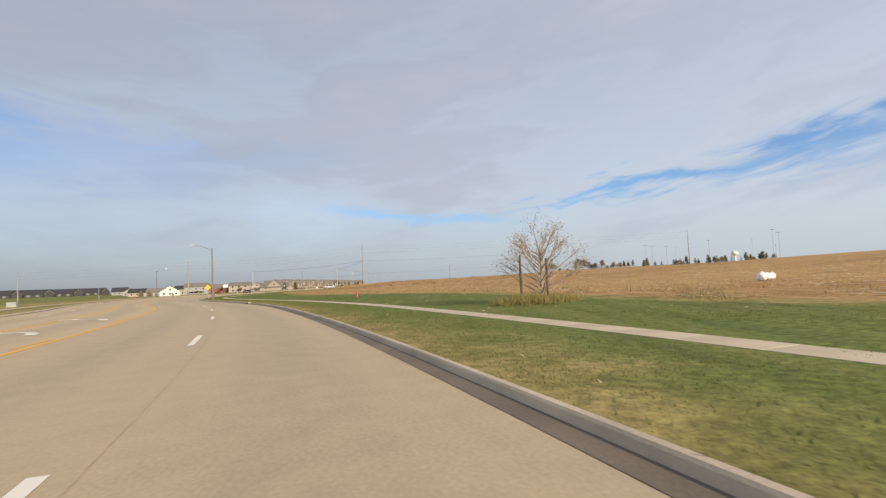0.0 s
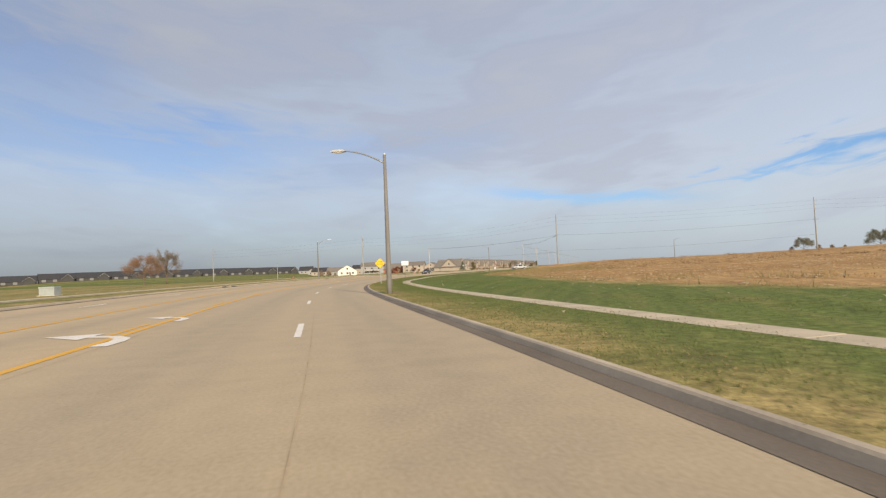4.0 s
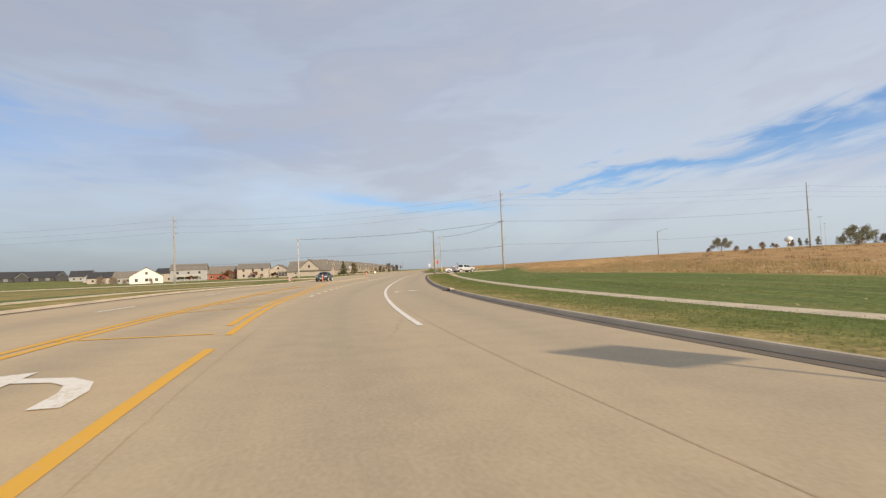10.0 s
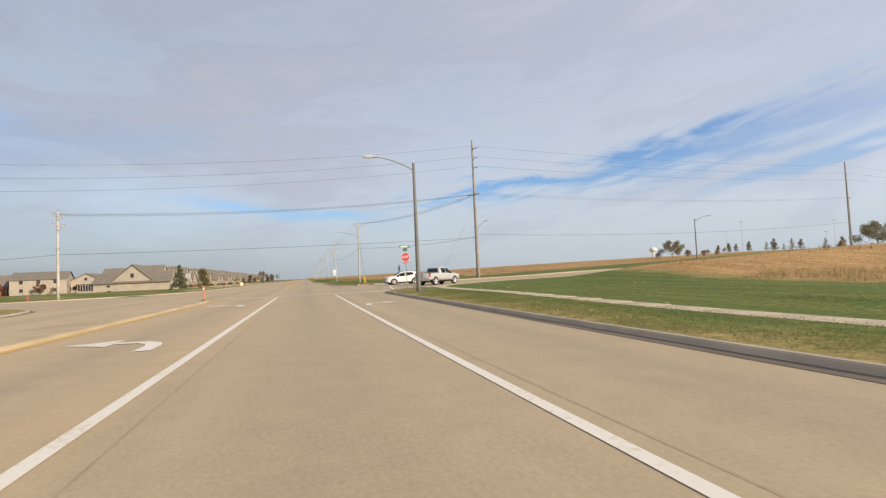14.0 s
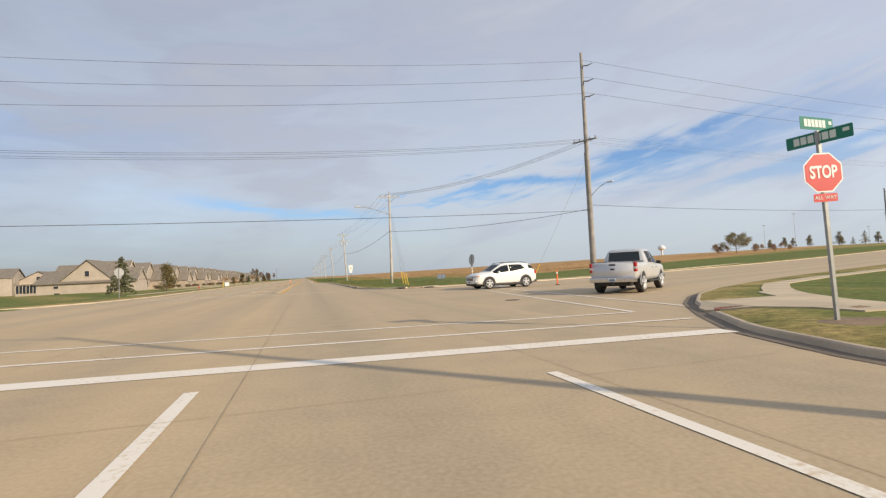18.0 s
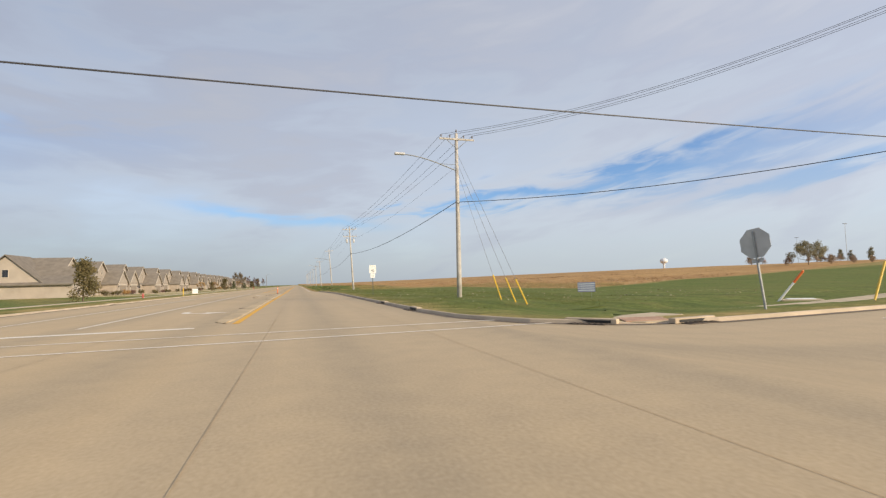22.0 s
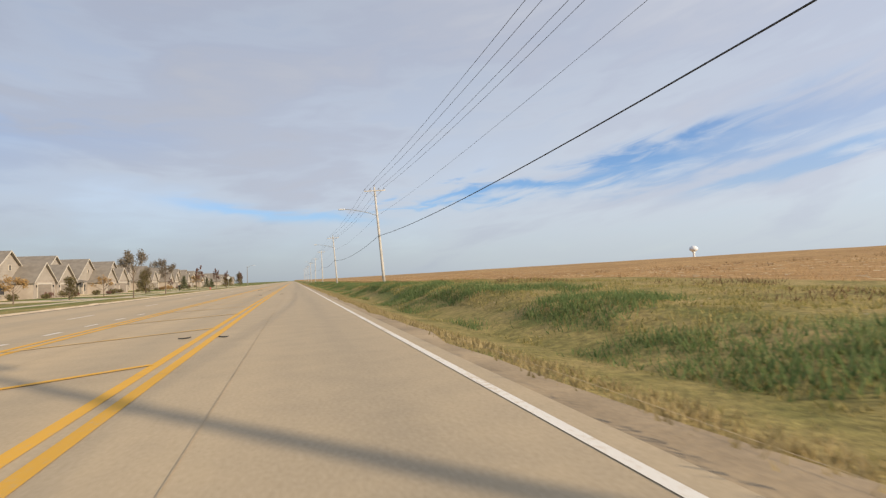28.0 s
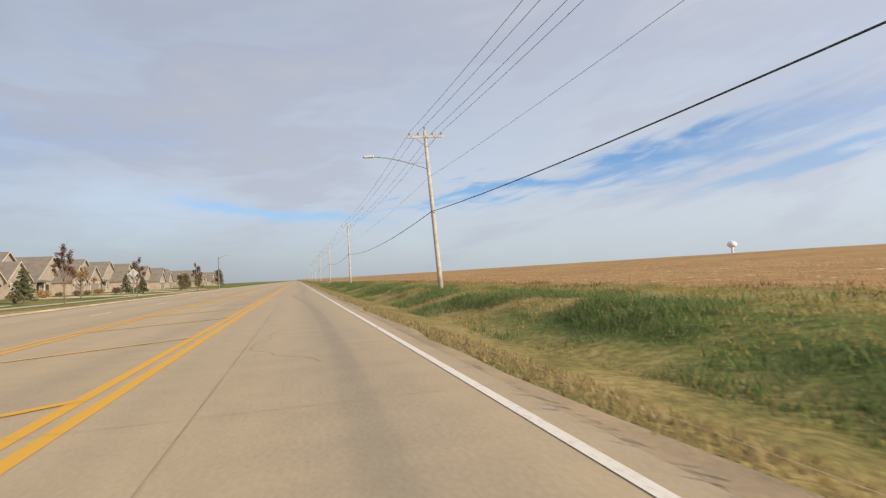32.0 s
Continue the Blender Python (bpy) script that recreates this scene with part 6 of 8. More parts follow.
# the row of trees on the rise
hill_fir = conifer("spruce_tree", 4.6, 1.6, 31, "small dull green spruce on the rise", "leaf_dull", count=22)
hill_round = bushy_tree("hill_tree", 4.8, 1.9, "leaf_dull", 1300, 33, "round dull olive tree on the rise", 0.15)
hill_rust = bushy_tree("hill_tree", 3.2, 2.2, "leaf_brown", 1000, 34, "low bushy brown tree on the rise", 0.15)
hill_big = bushy_tree("hill_tree", 6.4, 3.4, "leaf_brown", 2000, 35, "broad round tree with brown autumn leaves on the rise", 0.16)
hill_airy = branch_tree("hill_tree", 7.2, 4.2, "leaf_dull", 80, 36, "loose spreading olive-grey tree on the rise", 0.12, size=0.16, fork=7)
ROW = [(hill_airy, 152, 136.6, 1.0), (hill_rust, 158, 134, 0.9), (hill_rust, 241, 237, 1.5), (hill_rust, 248, 236, 1.2), (hill_round, 226, 187.4, 0.95), (hill_round, 221.4, 175.7, 1.0), (hill_round, 224, 173.5, 0.9),
       (hill_rust, 213, 183, 0.7), (hill_rust, 147, 139, 0.8), (hill_rust, 163, 131, 0.75), (hill_rust, 168, 129, 0.6), (hill_rust, 208, 176, 0.7), (hill_rust, 214, 171, 0.8), (hill_rust, 219, 181, 0.75), (hill_round, 229, 155, 0.8), (hill_round, 225, 166.2, 1.05), (hill_fir, 233.6, 163.5, 1.1), (hill_round, 233.3, 159, 1.25), (hill_fir, 231, 151.5, 0.75), (hill_fir, 227.8, 144.4, 1.3), (hill_round, 224, 137, 1.0),
       (hill_fir, 214, 118, 1.1), (hill_round, 210, 108, 0.95), (hill_rust, 176, 84, 0.9), (hill_airy, 152, 57, 1.05), (hill_big, 155.9, 51.6, 0.62), (hill_rust, 157.4, 49.6, 1.3), (hill_big, 160, 45, 0.85), (hill_rust, 165, 41, 1.1)]
first = {}
for pr, x, y, k in ROW:
    plant(pr, x, y, k, (x * 37) % 360, pr not in first)
    first[pr] = 1
rnd = random.Random(77)
for k in range(44):
    u = k / 43
    x, y = 205 + 40 * u + rnd.uniform(-7, 7), 74 - 44 * u + rnd.uniform(-9, 9)
    if rnd.random() < 0.25:
        continue
    plant(rnd.choice((hill_fir, hill_round, hill_round, hill_rust)), x, y, rnd.uniform(0.65, 1.05), rnd.uniform(0, 360))


def wood_post(x, y, h):
    bm = fresh()
    tube(bm, [(0, 0, -0.3), (0, 0, h * 0.5), (0, 0, h)], [0.065, 0.06, 0.055], 9)
    ob = part("wooden_post", bm, "bark")
    ob.location = (x, y, ground_z(x, y))
    tagged(ob, "rough dark wooden post standing in weeds", "post", "wooden posts")


wood_post(71.65, -210.1, 2.15), wood_post(72.75, -210.55, 1.95)

# ---- vehicles ----
class Shell:
    """A lofted vehicle body. Rows: (y, half width, bottom, belt line, half width at the top, top)."""

    def __init__(self, rows, crown=0.035, soften=2):
        r = np.array(rows, float)
        ys = np.linspace(r[0, 0], r[-1, 0], 61)
        self.t = np.stack([ys] + [np.interp(ys, r[:, 0], r[:, k]) for k in range(1, 6)], 1)
        for _ in range(soften):
            self.t[1:-1, 1:] = 0.25 * self.t[:-2, 1:] + 0.5 * self.t[1:-1, 1:] + 0.25 * self.t[2:, 1:]
        self.crown = crown

    def row(self, y):
        return [float(np.interp(y, self.t[:, 0], self.t[:, k])) for k in range(1, 6)]

    def side(self, s, y, v, out=0.0):
        w, zb, belt, wt, top = self.row(y)
        bulge = 0.035 * math.sin(math.pi * v) * min(1.0, (top - belt) / 0.4)
        return Vector((s * (0.985 * w * (1 - v) + wt * v + bulge + out), y, belt + (top - 0.035 - belt) * v))

    def roof(self, f, y, out=0.0):
        w, zb, belt, wt, top = self.row(y)
        return Vector((f * wt, y, top + self.crown * (1 - f * f) + out))

    def body(self, name, mat, parent):
        bm = fresh()
        rings = []
        for y in self.t[:, 0]:
            w, zb, belt, wt, top = self.row(y)
            h = belt - zb
            half = [Vector((x, y, z)) for x, z in ((w * 0.80, zb), (w * 0.94, zb + h * 0.09), (w * 0.985, zb + h * 0.28), (w, zb + h * 0.55), (w * 0.995, zb + h * 0.82))]
            half += [self.side(1, y, v) for v in (0.0, 0.33, 0.66, 1.0)] + [self.roof(f, y) for f in (0.9, 0.5)]
            rings.append([bm.verts.new(p) for p in half] + [bm.verts.new(self.roof(0.0, y))] + [bm.verts.new((-p.x, p.y, p.z)) for p in half[::-1]])
        n = len(rings[0])
        for p, q in zip(rings, rings[1:]):
            for k in range(n):
                bm.faces.new((p[k], p[(k + 1) % n], q[(k + 1) % n], q[k]))
        bm.faces.new(rings[0]), bm.faces.new(rings[-1][::-1])
        bmesh.ops.recalc_face_normals(bm, faces=bm.faces[:])
        return part(name, bm, mat, parent, smooth=True)

    def pane(self, name, grid, mat, parent, label=""):
        """A pane on the shell: rows of points, laid just proud of the body."""
        bm = fresh()
        vs = [[bm.verts.new(p) for p in row] for row in grid]
        for p, q in zip(vs, vs[1:]):
            for k in range(len(p) - 1):
                bm.faces.new((p[k], p[k + 1], q[k + 1], q[k]))
        bmesh.ops.solidify(bm, geom=bm.faces[:], thickness=0.006)
        bmesh.ops.recalc_face_normals(bm, faces=bm.faces[:])
        return part(name, bm, mat, parent, label, smooth=True)

    def side_window(self, parent, y0, y1, v0=0.07, v1=0.88, taper=0.0, slant=0.0):
        """taper lifts the lower edge towards y0; slant draws the upper edge forward at y0."""
        for s in (-1, 1):
            grid = []
            for u in np.linspace(0, 1, 8):
                y = y0 + (y1 - y0) * u
                lo = v0 + taper * (1 - u) ** 2
                grid.append([self.side(s, y + slant * (1 - u) * v, lo + (v1 - lo) * v, 0.008) for v in (0.0, 0.35, 0.7, 1.0)])
            self.pane("side_window", grid, "car_glass", parent)

    def top_window(self, name, parent, y0, y1, reach=0.9):
        grid = [[self.roof(f, y0 + (y1 - y0) * u, 0.012) for f in np.linspace(-reach, reach, 7)] for u in np.linspace(0, 1, 7)]
        self.pane(name, grid, "car_glass", parent)


def quad_panel(name, pts, mat, parent, thick=0.012, label=""):
    bm = fresh()
    a = [Vector(p) for p in pts]
    nrm = (a[1] - a[0]).cross(a[-1] - a[0]).normalized() * thick
    v0 = [bm.verts.new(p) for p in a]
    v1 = [bm.verts.new(p + nrm) for p in a]
    bm.faces.new(v0[::-1]), bm.faces.new(v1)
    for k in range(len(a)):
        bm.faces.new((v0[k], v0[(k + 1) % len(a)], v1[(k + 1) % len(a)], v1[k]))
    bmesh.ops.recalc_face_normals(bm, faces=bm.faces[:])
    return part(name, bm, mat, parent, label)


def wheel(top, x, y, r, w=0.22, lip="car_black"):
    s = 1 if x > 0 else -1
    wh = new("wheel")
    wh.parent, wh.location = top, (x, y, r)
    bm = fresh()
    tube(bm, [(-w / 2, 0, 0), (-w / 2 + 0.03, 0, 0), (w / 2 - 0.03, 0, 0), (w / 2, 0, 0)], [r * 0.93, r, r, r * 0.93], 22)
    part("tyre", bm, "tyre", wh)
    bm = fresh()
    tube(bm, [(s * (w / 2 - 0.005), 0, 0), (s * (w / 2 + 0.006), 0, 0)], [r * 0.70, r * 0.66], 22)
    part("rim", bm, "car_black", wh)
    bm = fresh()
    for k in range(5):
        a = k * math.pi * 0.4 + 0.3
        d = Vector((0, math.cos(a), math.sin(a)))
        tube(bm, [Vector((s * (w / 2 + 0.012), 0, 0)) + d * 0.03, Vector((s * (w / 2 + 0.012), 0, 0)) + d * r * 0.66], [0.05, 0.06], 6)
    tube(bm, [(s * (w / 2), 0, 0), (s * (w / 2 + 0.03), 0, 0)], 0.06, 10)
    ring = [(s * (w / 2 + 0.008), math.cos(k * math.pi / 12) * r * 0.68, math.sin(k * math.pi / 12) * r * 0.68) for k in range(25)]
    tube(bm, ring, 0.018, 5)
    part("spokes", bm, "rim", wh, "bright alloy spokes")
    # dark opening of the arch, cut off level with the sill
    bm = fresh()
    pts = [(math.cos(k * math.pi / 16) * r * 1.17, math.sin(k * math.pi / 16) * r * 1.17) for k in range(-3, 20)]
    xo, xi = s * (abs(x) + w / 2 - 0.012), s * (abs(x) - w / 2)
    fa = [bm.verts.new((xo, y + cy, r + 0.02 + cz)) for cy, cz in pts]
    fb = [bm.verts.new((xi, y + cy, r + 0.02 + cz)) for cy, cz in pts]
    bm.faces.new(fa), bm.faces.new(fb[::-1])
    for k in range(len(pts)):
        bm.faces.new((fa[k], fa[(k + 1) % len(pts)], fb[(k + 1) % len(pts)], fb[k]))
    bmesh.ops.recalc_face_normals(bm, faces=bm.faces[:])
    part("wheel_arch", bm, "car_black", top)
    bm = fresh()
    tube(bm, [(xo, y + cy * 1.03, r + 0.02 + cz * 1.03) for cy, cz in pts[2:-2]], 0.02, 5)
    part("arch_lip", bm, lip, top)


def block(name, top, x0, y0, z0, x1, y1, z1, mat, bevel=0.02, label=""):
    bm = fresh()
    box(bm, x0, y0, z0, x1, y1, z1, bevel=bevel)
    return part(name, bm, mat, top, label)


def mirror_pair(top, x, y, z, mat):
    for s in (-1, 1):
        bm = fresh()
        box(bm, s * x - 0.1, y - 0.06, z - 0.07, s * x + 0.1, y + 0.05, z + 0.08, bevel=0.03)
        part("door_mirror", bm, mat, top)


def plate(top, y, z, face):
    ob = block("number_plate", top, -0.155, y - 0.006, z - 0.075, 0.155, y + 0.006, z + 0.075, "plate", 0.003)
    for k in range(5):
        block("plate_bar", top, -0.11 + k * 0.046, y + face * 0.007 - 0.002, z - 0.04, -0.08 + k * 0.046, y + face * 0.007 + 0.002, z + 0.03, "black", 0.0)


def pickup(x, y, heading):
    top = empty("pickup_truck", pose(x, y, 0, 0, 0, heading), "silver crew cab pickup truck turning at the crossing", "pickup truck")
    c = "silver"
    body = Shell([(-2.95, 0.95, 0.64, 1.26, 0.90, 1.30), (-2.88, 0.975, 0.58, 1.29, 0.91, 1.335), (-1.06, 0.985, 0.54, 1.29, 0.91, 1.335), (-0.97, 0.985, 0.52, 1.28, 0.86, 1.36), (-0.88, 0.99, 0.50, 1.26, 0.765, 1.87), (-0.5, 0.99, 0.49, 1.25, 0.745, 1.925),
                  (0.35, 0.99, 0.48, 1.23, 0.74, 1.925), (0.62, 0.99, 0.48, 1.22, 0.75, 1.88), (1.0, 0.99, 0.48, 1.21, 0.79, 1.62), (1.42, 0.99, 0.48, 1.20, 0.87, 1.27), (2.2, 0.985, 0.50, 1.16, 0.87, 1.22), (2.72, 0.96, 0.55, 1.07, 0.84, 1.14), (2.92, 0.87, 0.60, 0.95, 0.78, 1.0)], soften=0)
    body.body("body", c, top)
    body.side_window(top, -0.66, 0.14), body.side_window(top, 0.24, 1.22)
    body.top_window("windscreen", top, 0.66, 1.36), quad_panel("rear_window", [(-0.70, -0.985, 1.41), (0.70, -0.985, 1.41), (0.66, -0.925, 1.80), (-0.66, -0.925, 1.80)], "car_glass", top, 0.03)
    block("bed_cover", top, -0.86, -2.86, 1.33, 0.86, -1.06, 1.385, "car_black", 0.02)
    for s in (-1, 1):
        block("tail_lamp", top, s * 0.925 - 0.06, -2.965, 0.92, s * 0.925 + 0.06, -2.70, 1.33, "lamp_red", 0.03, "red tail lamp")
        block("reversing_lamp", top, s * 0.925 - 0.055, -2.975, 1.04, s * 0.925 + 0.065, -2.80, 1.14, "lamp_clear", 0.02)
        block("head_lamp", top, s * 0.72 - 0.17, 2.78, 0.82, s * 0.72 + 0.17, 2.93, 1.08, "lamp_clear", 0.03)
        block("running_board", top, s * 0.98 - 0.09, -0.9, 0.42, s * 0.98 + 0.09, 1.2, 0.48, "car_black", 0.02)
        for yy2 in (0.15, 1.0):
            block("door_handle", top, s * 1.0 - 0.02, yy2 - 0.25, 1.05, s * 1.0 + 0.02, yy2 - 0.08, 1.09, "chrome", 0.008)
    block("tailgate", top, -0.80, -2.94, 0.80, 0.80, -2.86, 1.36, c, 0.03)
    block("tailgate_handle", top, -0.14, -2.955, 1.20, 0.14, -2.93, 1.28, "car_black", 0.01)
    block("tailgate_badge", top, -0.09, -2.955, 1.02, 0.09, -2.935, 1.09, "car_black", 0.01, "plain dark oval badge")
    block("rear_bumper", top, -0.98, -3.08, 0.50, 0.98, -2.88, 0.70, "chrome", 0.04, "chrome step bumper")
    block("hitch", top, -0.06, -3.16, 0.42, 0.06, -2.95, 0.52, "car_black", 0.01)
    block("front_bumper", top, -0.97, 2.85, 0.50, 0.97, 3.02, 0.74, "chrome", 0.05)
    block("grille", top, -0.52, 2.86, 0.76, 0.52, 2.95, 1.06, "car_black", 0.03)
    block("underbody", top, -0.7, -2.7, 0.32, 0.7, 2.6, 0.55, "car_black", 0.03)
    mirror_pair(top, 1.1, 0.95, 1.28, "car_black")
    plate(top, -3.09, 0.60, -1)
    for wy in (-1.85, 1.85):
        for s in (-1, 1):
            wheel(top, s * 0.875, wy, 0.42, 0.27, c)


pickup(14.9, 10.7, -50)


def crossover(x, y, heading):
    top = empty("crossover_car", pose(x, y, 0, 0, 0, heading), "white crossover car waiting at the stop line", "car")
    c = "white_car"
    body = Shell([(-2.38, 0.72, 0.46, 0.84, 0.60, 0.88), (-2.33, 0.84, 0.38, 0.98, 0.68, 1.06), (-2.18, 0.89, 0.33, 1.08, 0.66, 1.36), (-1.90, 0.91, 0.30, 1.12, 0.645, 1.58), (-1.2, 0.92, 0.27, 1.10, 0.65, 1.66), (-0.3, 0.92, 0.25, 1.06, 0.66, 1.68),
                  (0.35, 0.92, 0.25, 1.03, 0.66, 1.61), (0.9, 0.92, 0.25, 1.00, 0.69, 1.30), (1.28, 0.915, 0.25, 1.00, 0.76, 1.09), (1.75, 0.91, 0.27, 0.98, 0.75, 1.06), (2.05, 0.88, 0.30, 0.94, 0.70, 1.02), (2.22, 0.83, 0.32, 0.90, 0.64, 0.97), (2.35, 0.73, 0.35, 0.84, 0.56, 0.90), (2.43, 0.55, 0.39, 0.76, 0.42, 0.81)])
    body.body("body", c, top)
    body.side_window(top, -0.12, 1.06), body.side_window(top, -1.42, -0.20, 0.07, 0.86, taper=0.30, slant=0.25), body.side_window(top, -2.14, -1.74, 0.34, 0.92)
    body.top_window("windscreen", top, 0.40, 1.20), body.top_window("rear_window", top, -2.29, -1.92)
    for s in (-1, 1):
        block("sill", top, s * 0.86 - 0.07, -1.2, 0.22, s * 0.86 + 0.07, 1.1, 0.36, "car_black", 0.03)
        bm = fresh()
        box(bm, -0.17, -0.16, -0.065, 0.17, 0.10, 0.065, pose(s * 0.645, 2.26, 0.85, 10, 0, -s * 36), 0.04)
        part("head_lamp", bm, "lamp_grey", top)
        block("indicator", top, s * 0.80 - 0.05, 2.12, 0.83, s * 0.80 + 0.055, 2.22, 0.90, "orange", 0.01)
        block("fog_lamp", top, s * 0.66 - 0.1, 2.2, 0.50, s * 0.66 + 0.1, 2.40, 0.59, "lamp_grey", 0.03)
        block("tail_lamp", top, s * 0.78 - 0.1, -2.33, 0.88, s * 0.78 + 0.09, -2.12, 1.10, "lamp_red", 0.04)
        bm = fresh()
        tube(bm, [(s * 0.58, -1.75, 1.61), (s * 0.58, -1.5, 1.71), (s * 0.58, -0.3, 1.745), (s * 0.58, 0.25, 1.69), (s * 0.58, 0.36, 1.63)], 0.02, 6)
        part("roof_rail", bm, "car_black", top)
        for yy2 in (-0.75, 0.2):
            block("door_handle", top, s * 0.92 - 0.02, yy2, 0.90, s * 0.92 + 0.02, yy2 + 0.18, 0.94, c, 0.008)
    block("grille", top, -0.49, 2.24, 0.58, 0.49, 2.452, 0.755, "car_black", 0.03)
    block("grille", top, -0.48, 2.20, 0.80, 0.48, 2.43, 0.865, "car_black", 0.02)
    for k in range(3):
        block("grille_bar", top, -0.46, 2.42, 0.615 + k * 0.045, 0.46, 2.462, 0.630 + k * 0.045, "chrome", 0.004)
    block("grille_bar", top, -0.58, 2.28, 0.765, 0.52, 2.455, 0.785, "chrome", 0.008)
    block("badge", top, -0.08, 2.40, 0.755, 0.08, 2.47, 0.80, "yellow_plastic", 0.008, "plain gold badge")
    block("lower_bumper", top, -0.76, 1.9, 0.22, 0.76, 2.40, 0.44, "car_black", 0.14)
    block("rear_bumper", top, -0.84, -2.38, 0.30, 0.84, -2.1, 0.50, "car_black", 0.05)
    block("underbody", top, -0.7, -2.1, 0.18, 0.7, 2.0, 0.32, "car_black", 0.03)
    mirror_pair(top, 0.98, 0.72, 1.08, c)
    plate(top, 2.455, 0.49, 1)
    for wy in (-1.42, 1.42):
        for s in (-1, 1):
            wheel(top, s * 0.815, wy, 0.365, 0.235)


crossover(13.06, 22.43, 98)


def sedan(x, y, heading):
    top = empty("sedan_car", pose(x, y, 0, 0, 0, heading), "dark graphite saloon car in the oncoming lane", "car")
    c = "grey_car"
    body = Shell([(-2.40, 0.70, 0.45, 0.80, 0.58, 0.84), (-2.32, 0.83, 0.38, 0.95, 0.68, 1.01), (-1.95, 0.89, 0.30, 1.0, 0.69, 1.07), (-1.6, 0.91, 0.27, 0.99, 0.67, 1.12), (-1.05, 0.91, 0.25, 0.97, 0.63, 1.36), (-0.5, 0.91, 0.24, 0.95, 0.61, 1.47),
                  (0.1, 0.91, 0.24, 0.94, 0.61, 1.46), (0.6, 0.91, 0.24, 0.93, 0.64, 1.28), (1.1, 0.91, 0.25, 0.92, 0.73, 1.02), (1.7, 0.89, 0.26, 0.89, 0.73, 0.97), (2.1, 0.85, 0.30, 0.82, 0.68, 0.89), (2.32, 0.77, 0.34, 0.72, 0.62, 0.77), (2.42, 0.64, 0.38, 0.62, 0.54, 0.66)])
    body.body("body", c, top)
    body.side_window(top, -0.14, 0.92), body.side_window(top, -1.22, -0.22, taper=0.1)
    body.top_window("windscreen", top, 0.22, 1.10), body.top_window("rear_window", top, -1.42, -0.62)
    for s in (-1, 1):
        bm = fresh()
        box(bm, -0.22, -0.12, -0.065, 0.22, 0.12, 0.065, pose(s * 0.67, 2.21, 0.74, 6, 0, -s * 30), 0.03)
        part("head_lamp", bm, "lamp_clear", top)
        block("fog_lamp", top, s * 0.62 - 0.08, 2.2, 0.40, s * 0.62 + 0.08, 2.3, 0.47, "lamp_clear", 0.02)
        block("tail_lamp", top, s * 0.70 - 0.14, -2.40, 0.74, s * 0.70 + 0.12, -2.22, 0.88, "lamp_red", 0.04)
        for yy2 in (-0.75, 0.25):
            block("door_handle", top, s * 0.91 - 0.02, yy2, 0.82, s * 0.91 + 0.02, yy2 + 0.18, 0.86, c, 0.008)
    block("grille", top, -0.44, 2.28, 0.50, 0.44, 2.445, 0.70, "car_black", 0.03)
    for k in range(3):
        block("grille_bar", top, -0.42, 2.38, 0.525 + k * 0.06, 0.43, 2.465, 0.555 + k * 0.06, "chrome", 0.006)
    block("lower_grille", top, -0.60, 2.2, 0.27, 0.60, 2.43, 0.41, "car_black", 0.03)
    block("rear_bumper", top, -0.82, -2.42, 0.30, 0.82, -2.2, 0.50, c, 0.05)
    block("underbody", top, -0.7, -2.1, 0.16, 0.7, 2.0, 0.3, "car_black", 0.03)
    mirror_pair(top, 0.96, 0.65, 0.98, c)
    plate(top, 2.46, 0.47, 1)
    for wy in (-1.4, 1.4):
        for s in (-1, 1):
            wheel(top, s * 0.81, wy, 0.335, 0.225, c)


sedan(-9.65, -29.1, 180)


# ---- houses ----
def gable_roof(top, x0, x1, y0, y1, ze, zr, axis, mat, over=0.35, thick=0.16):
    """Two slopes with thickness; axis: the ridge's direction."""
    if axis == "y":
        xm = (x0 + x1) / 2
        for s, xe in ((-1, x0), (1, x1)):
            slope = (zr - ze) / abs(xm - xe)
            e, ez = xe + s * over, ze - over * slope
            bm = fresh()
            prism(bm, [(e, ez), (xm, zr), (xm, zr + thick), (e, ez + thick)], y0 - over, y1 + over)
            part("roof_slope", bm, mat, top)
    else:
        ym = (y0 + y1) / 2
        for s, ye in ((-1, y0), (1, y1)):
            slope = (zr - ze) / abs(ym - ye)
            e, ez = ye + s * over, ze - over * slope
            bm = fresh()
            prism(bm, [(e, ez), (ym, zr), (ym, zr + thick), (e, ez + thick)], x0 - over, x1 + over, Matrix(((0, 1, 0, 0), (1, 0, 0, 0), (0, 0, 1, 0), (0, 0, 0, 1))))
            part("roof_slope", bm, mat, top)


def gable_wall(top, name, x0, x1, y0, y1, ze, zr, axis, mat):
    bm = fresh()
    if axis == "y":
        prism(bm, [(x0, -0.3), (x1, -0.3), (x1, ze), ((x0 + x1) / 2, zr), (x0, ze)], y0, y1)
    else:
        prism(bm, [(y0, -0.3), (y1, -0.3), (y1, ze), ((y0 + y1) / 2, zr), (y0, ze)], x0, x1, Matrix(((0, 1, 0, 0), (1, 0, 0, 0), (0, 0, 1, 0), (0, 0, 0, 1))))
    return part(name, bm, mat, top)


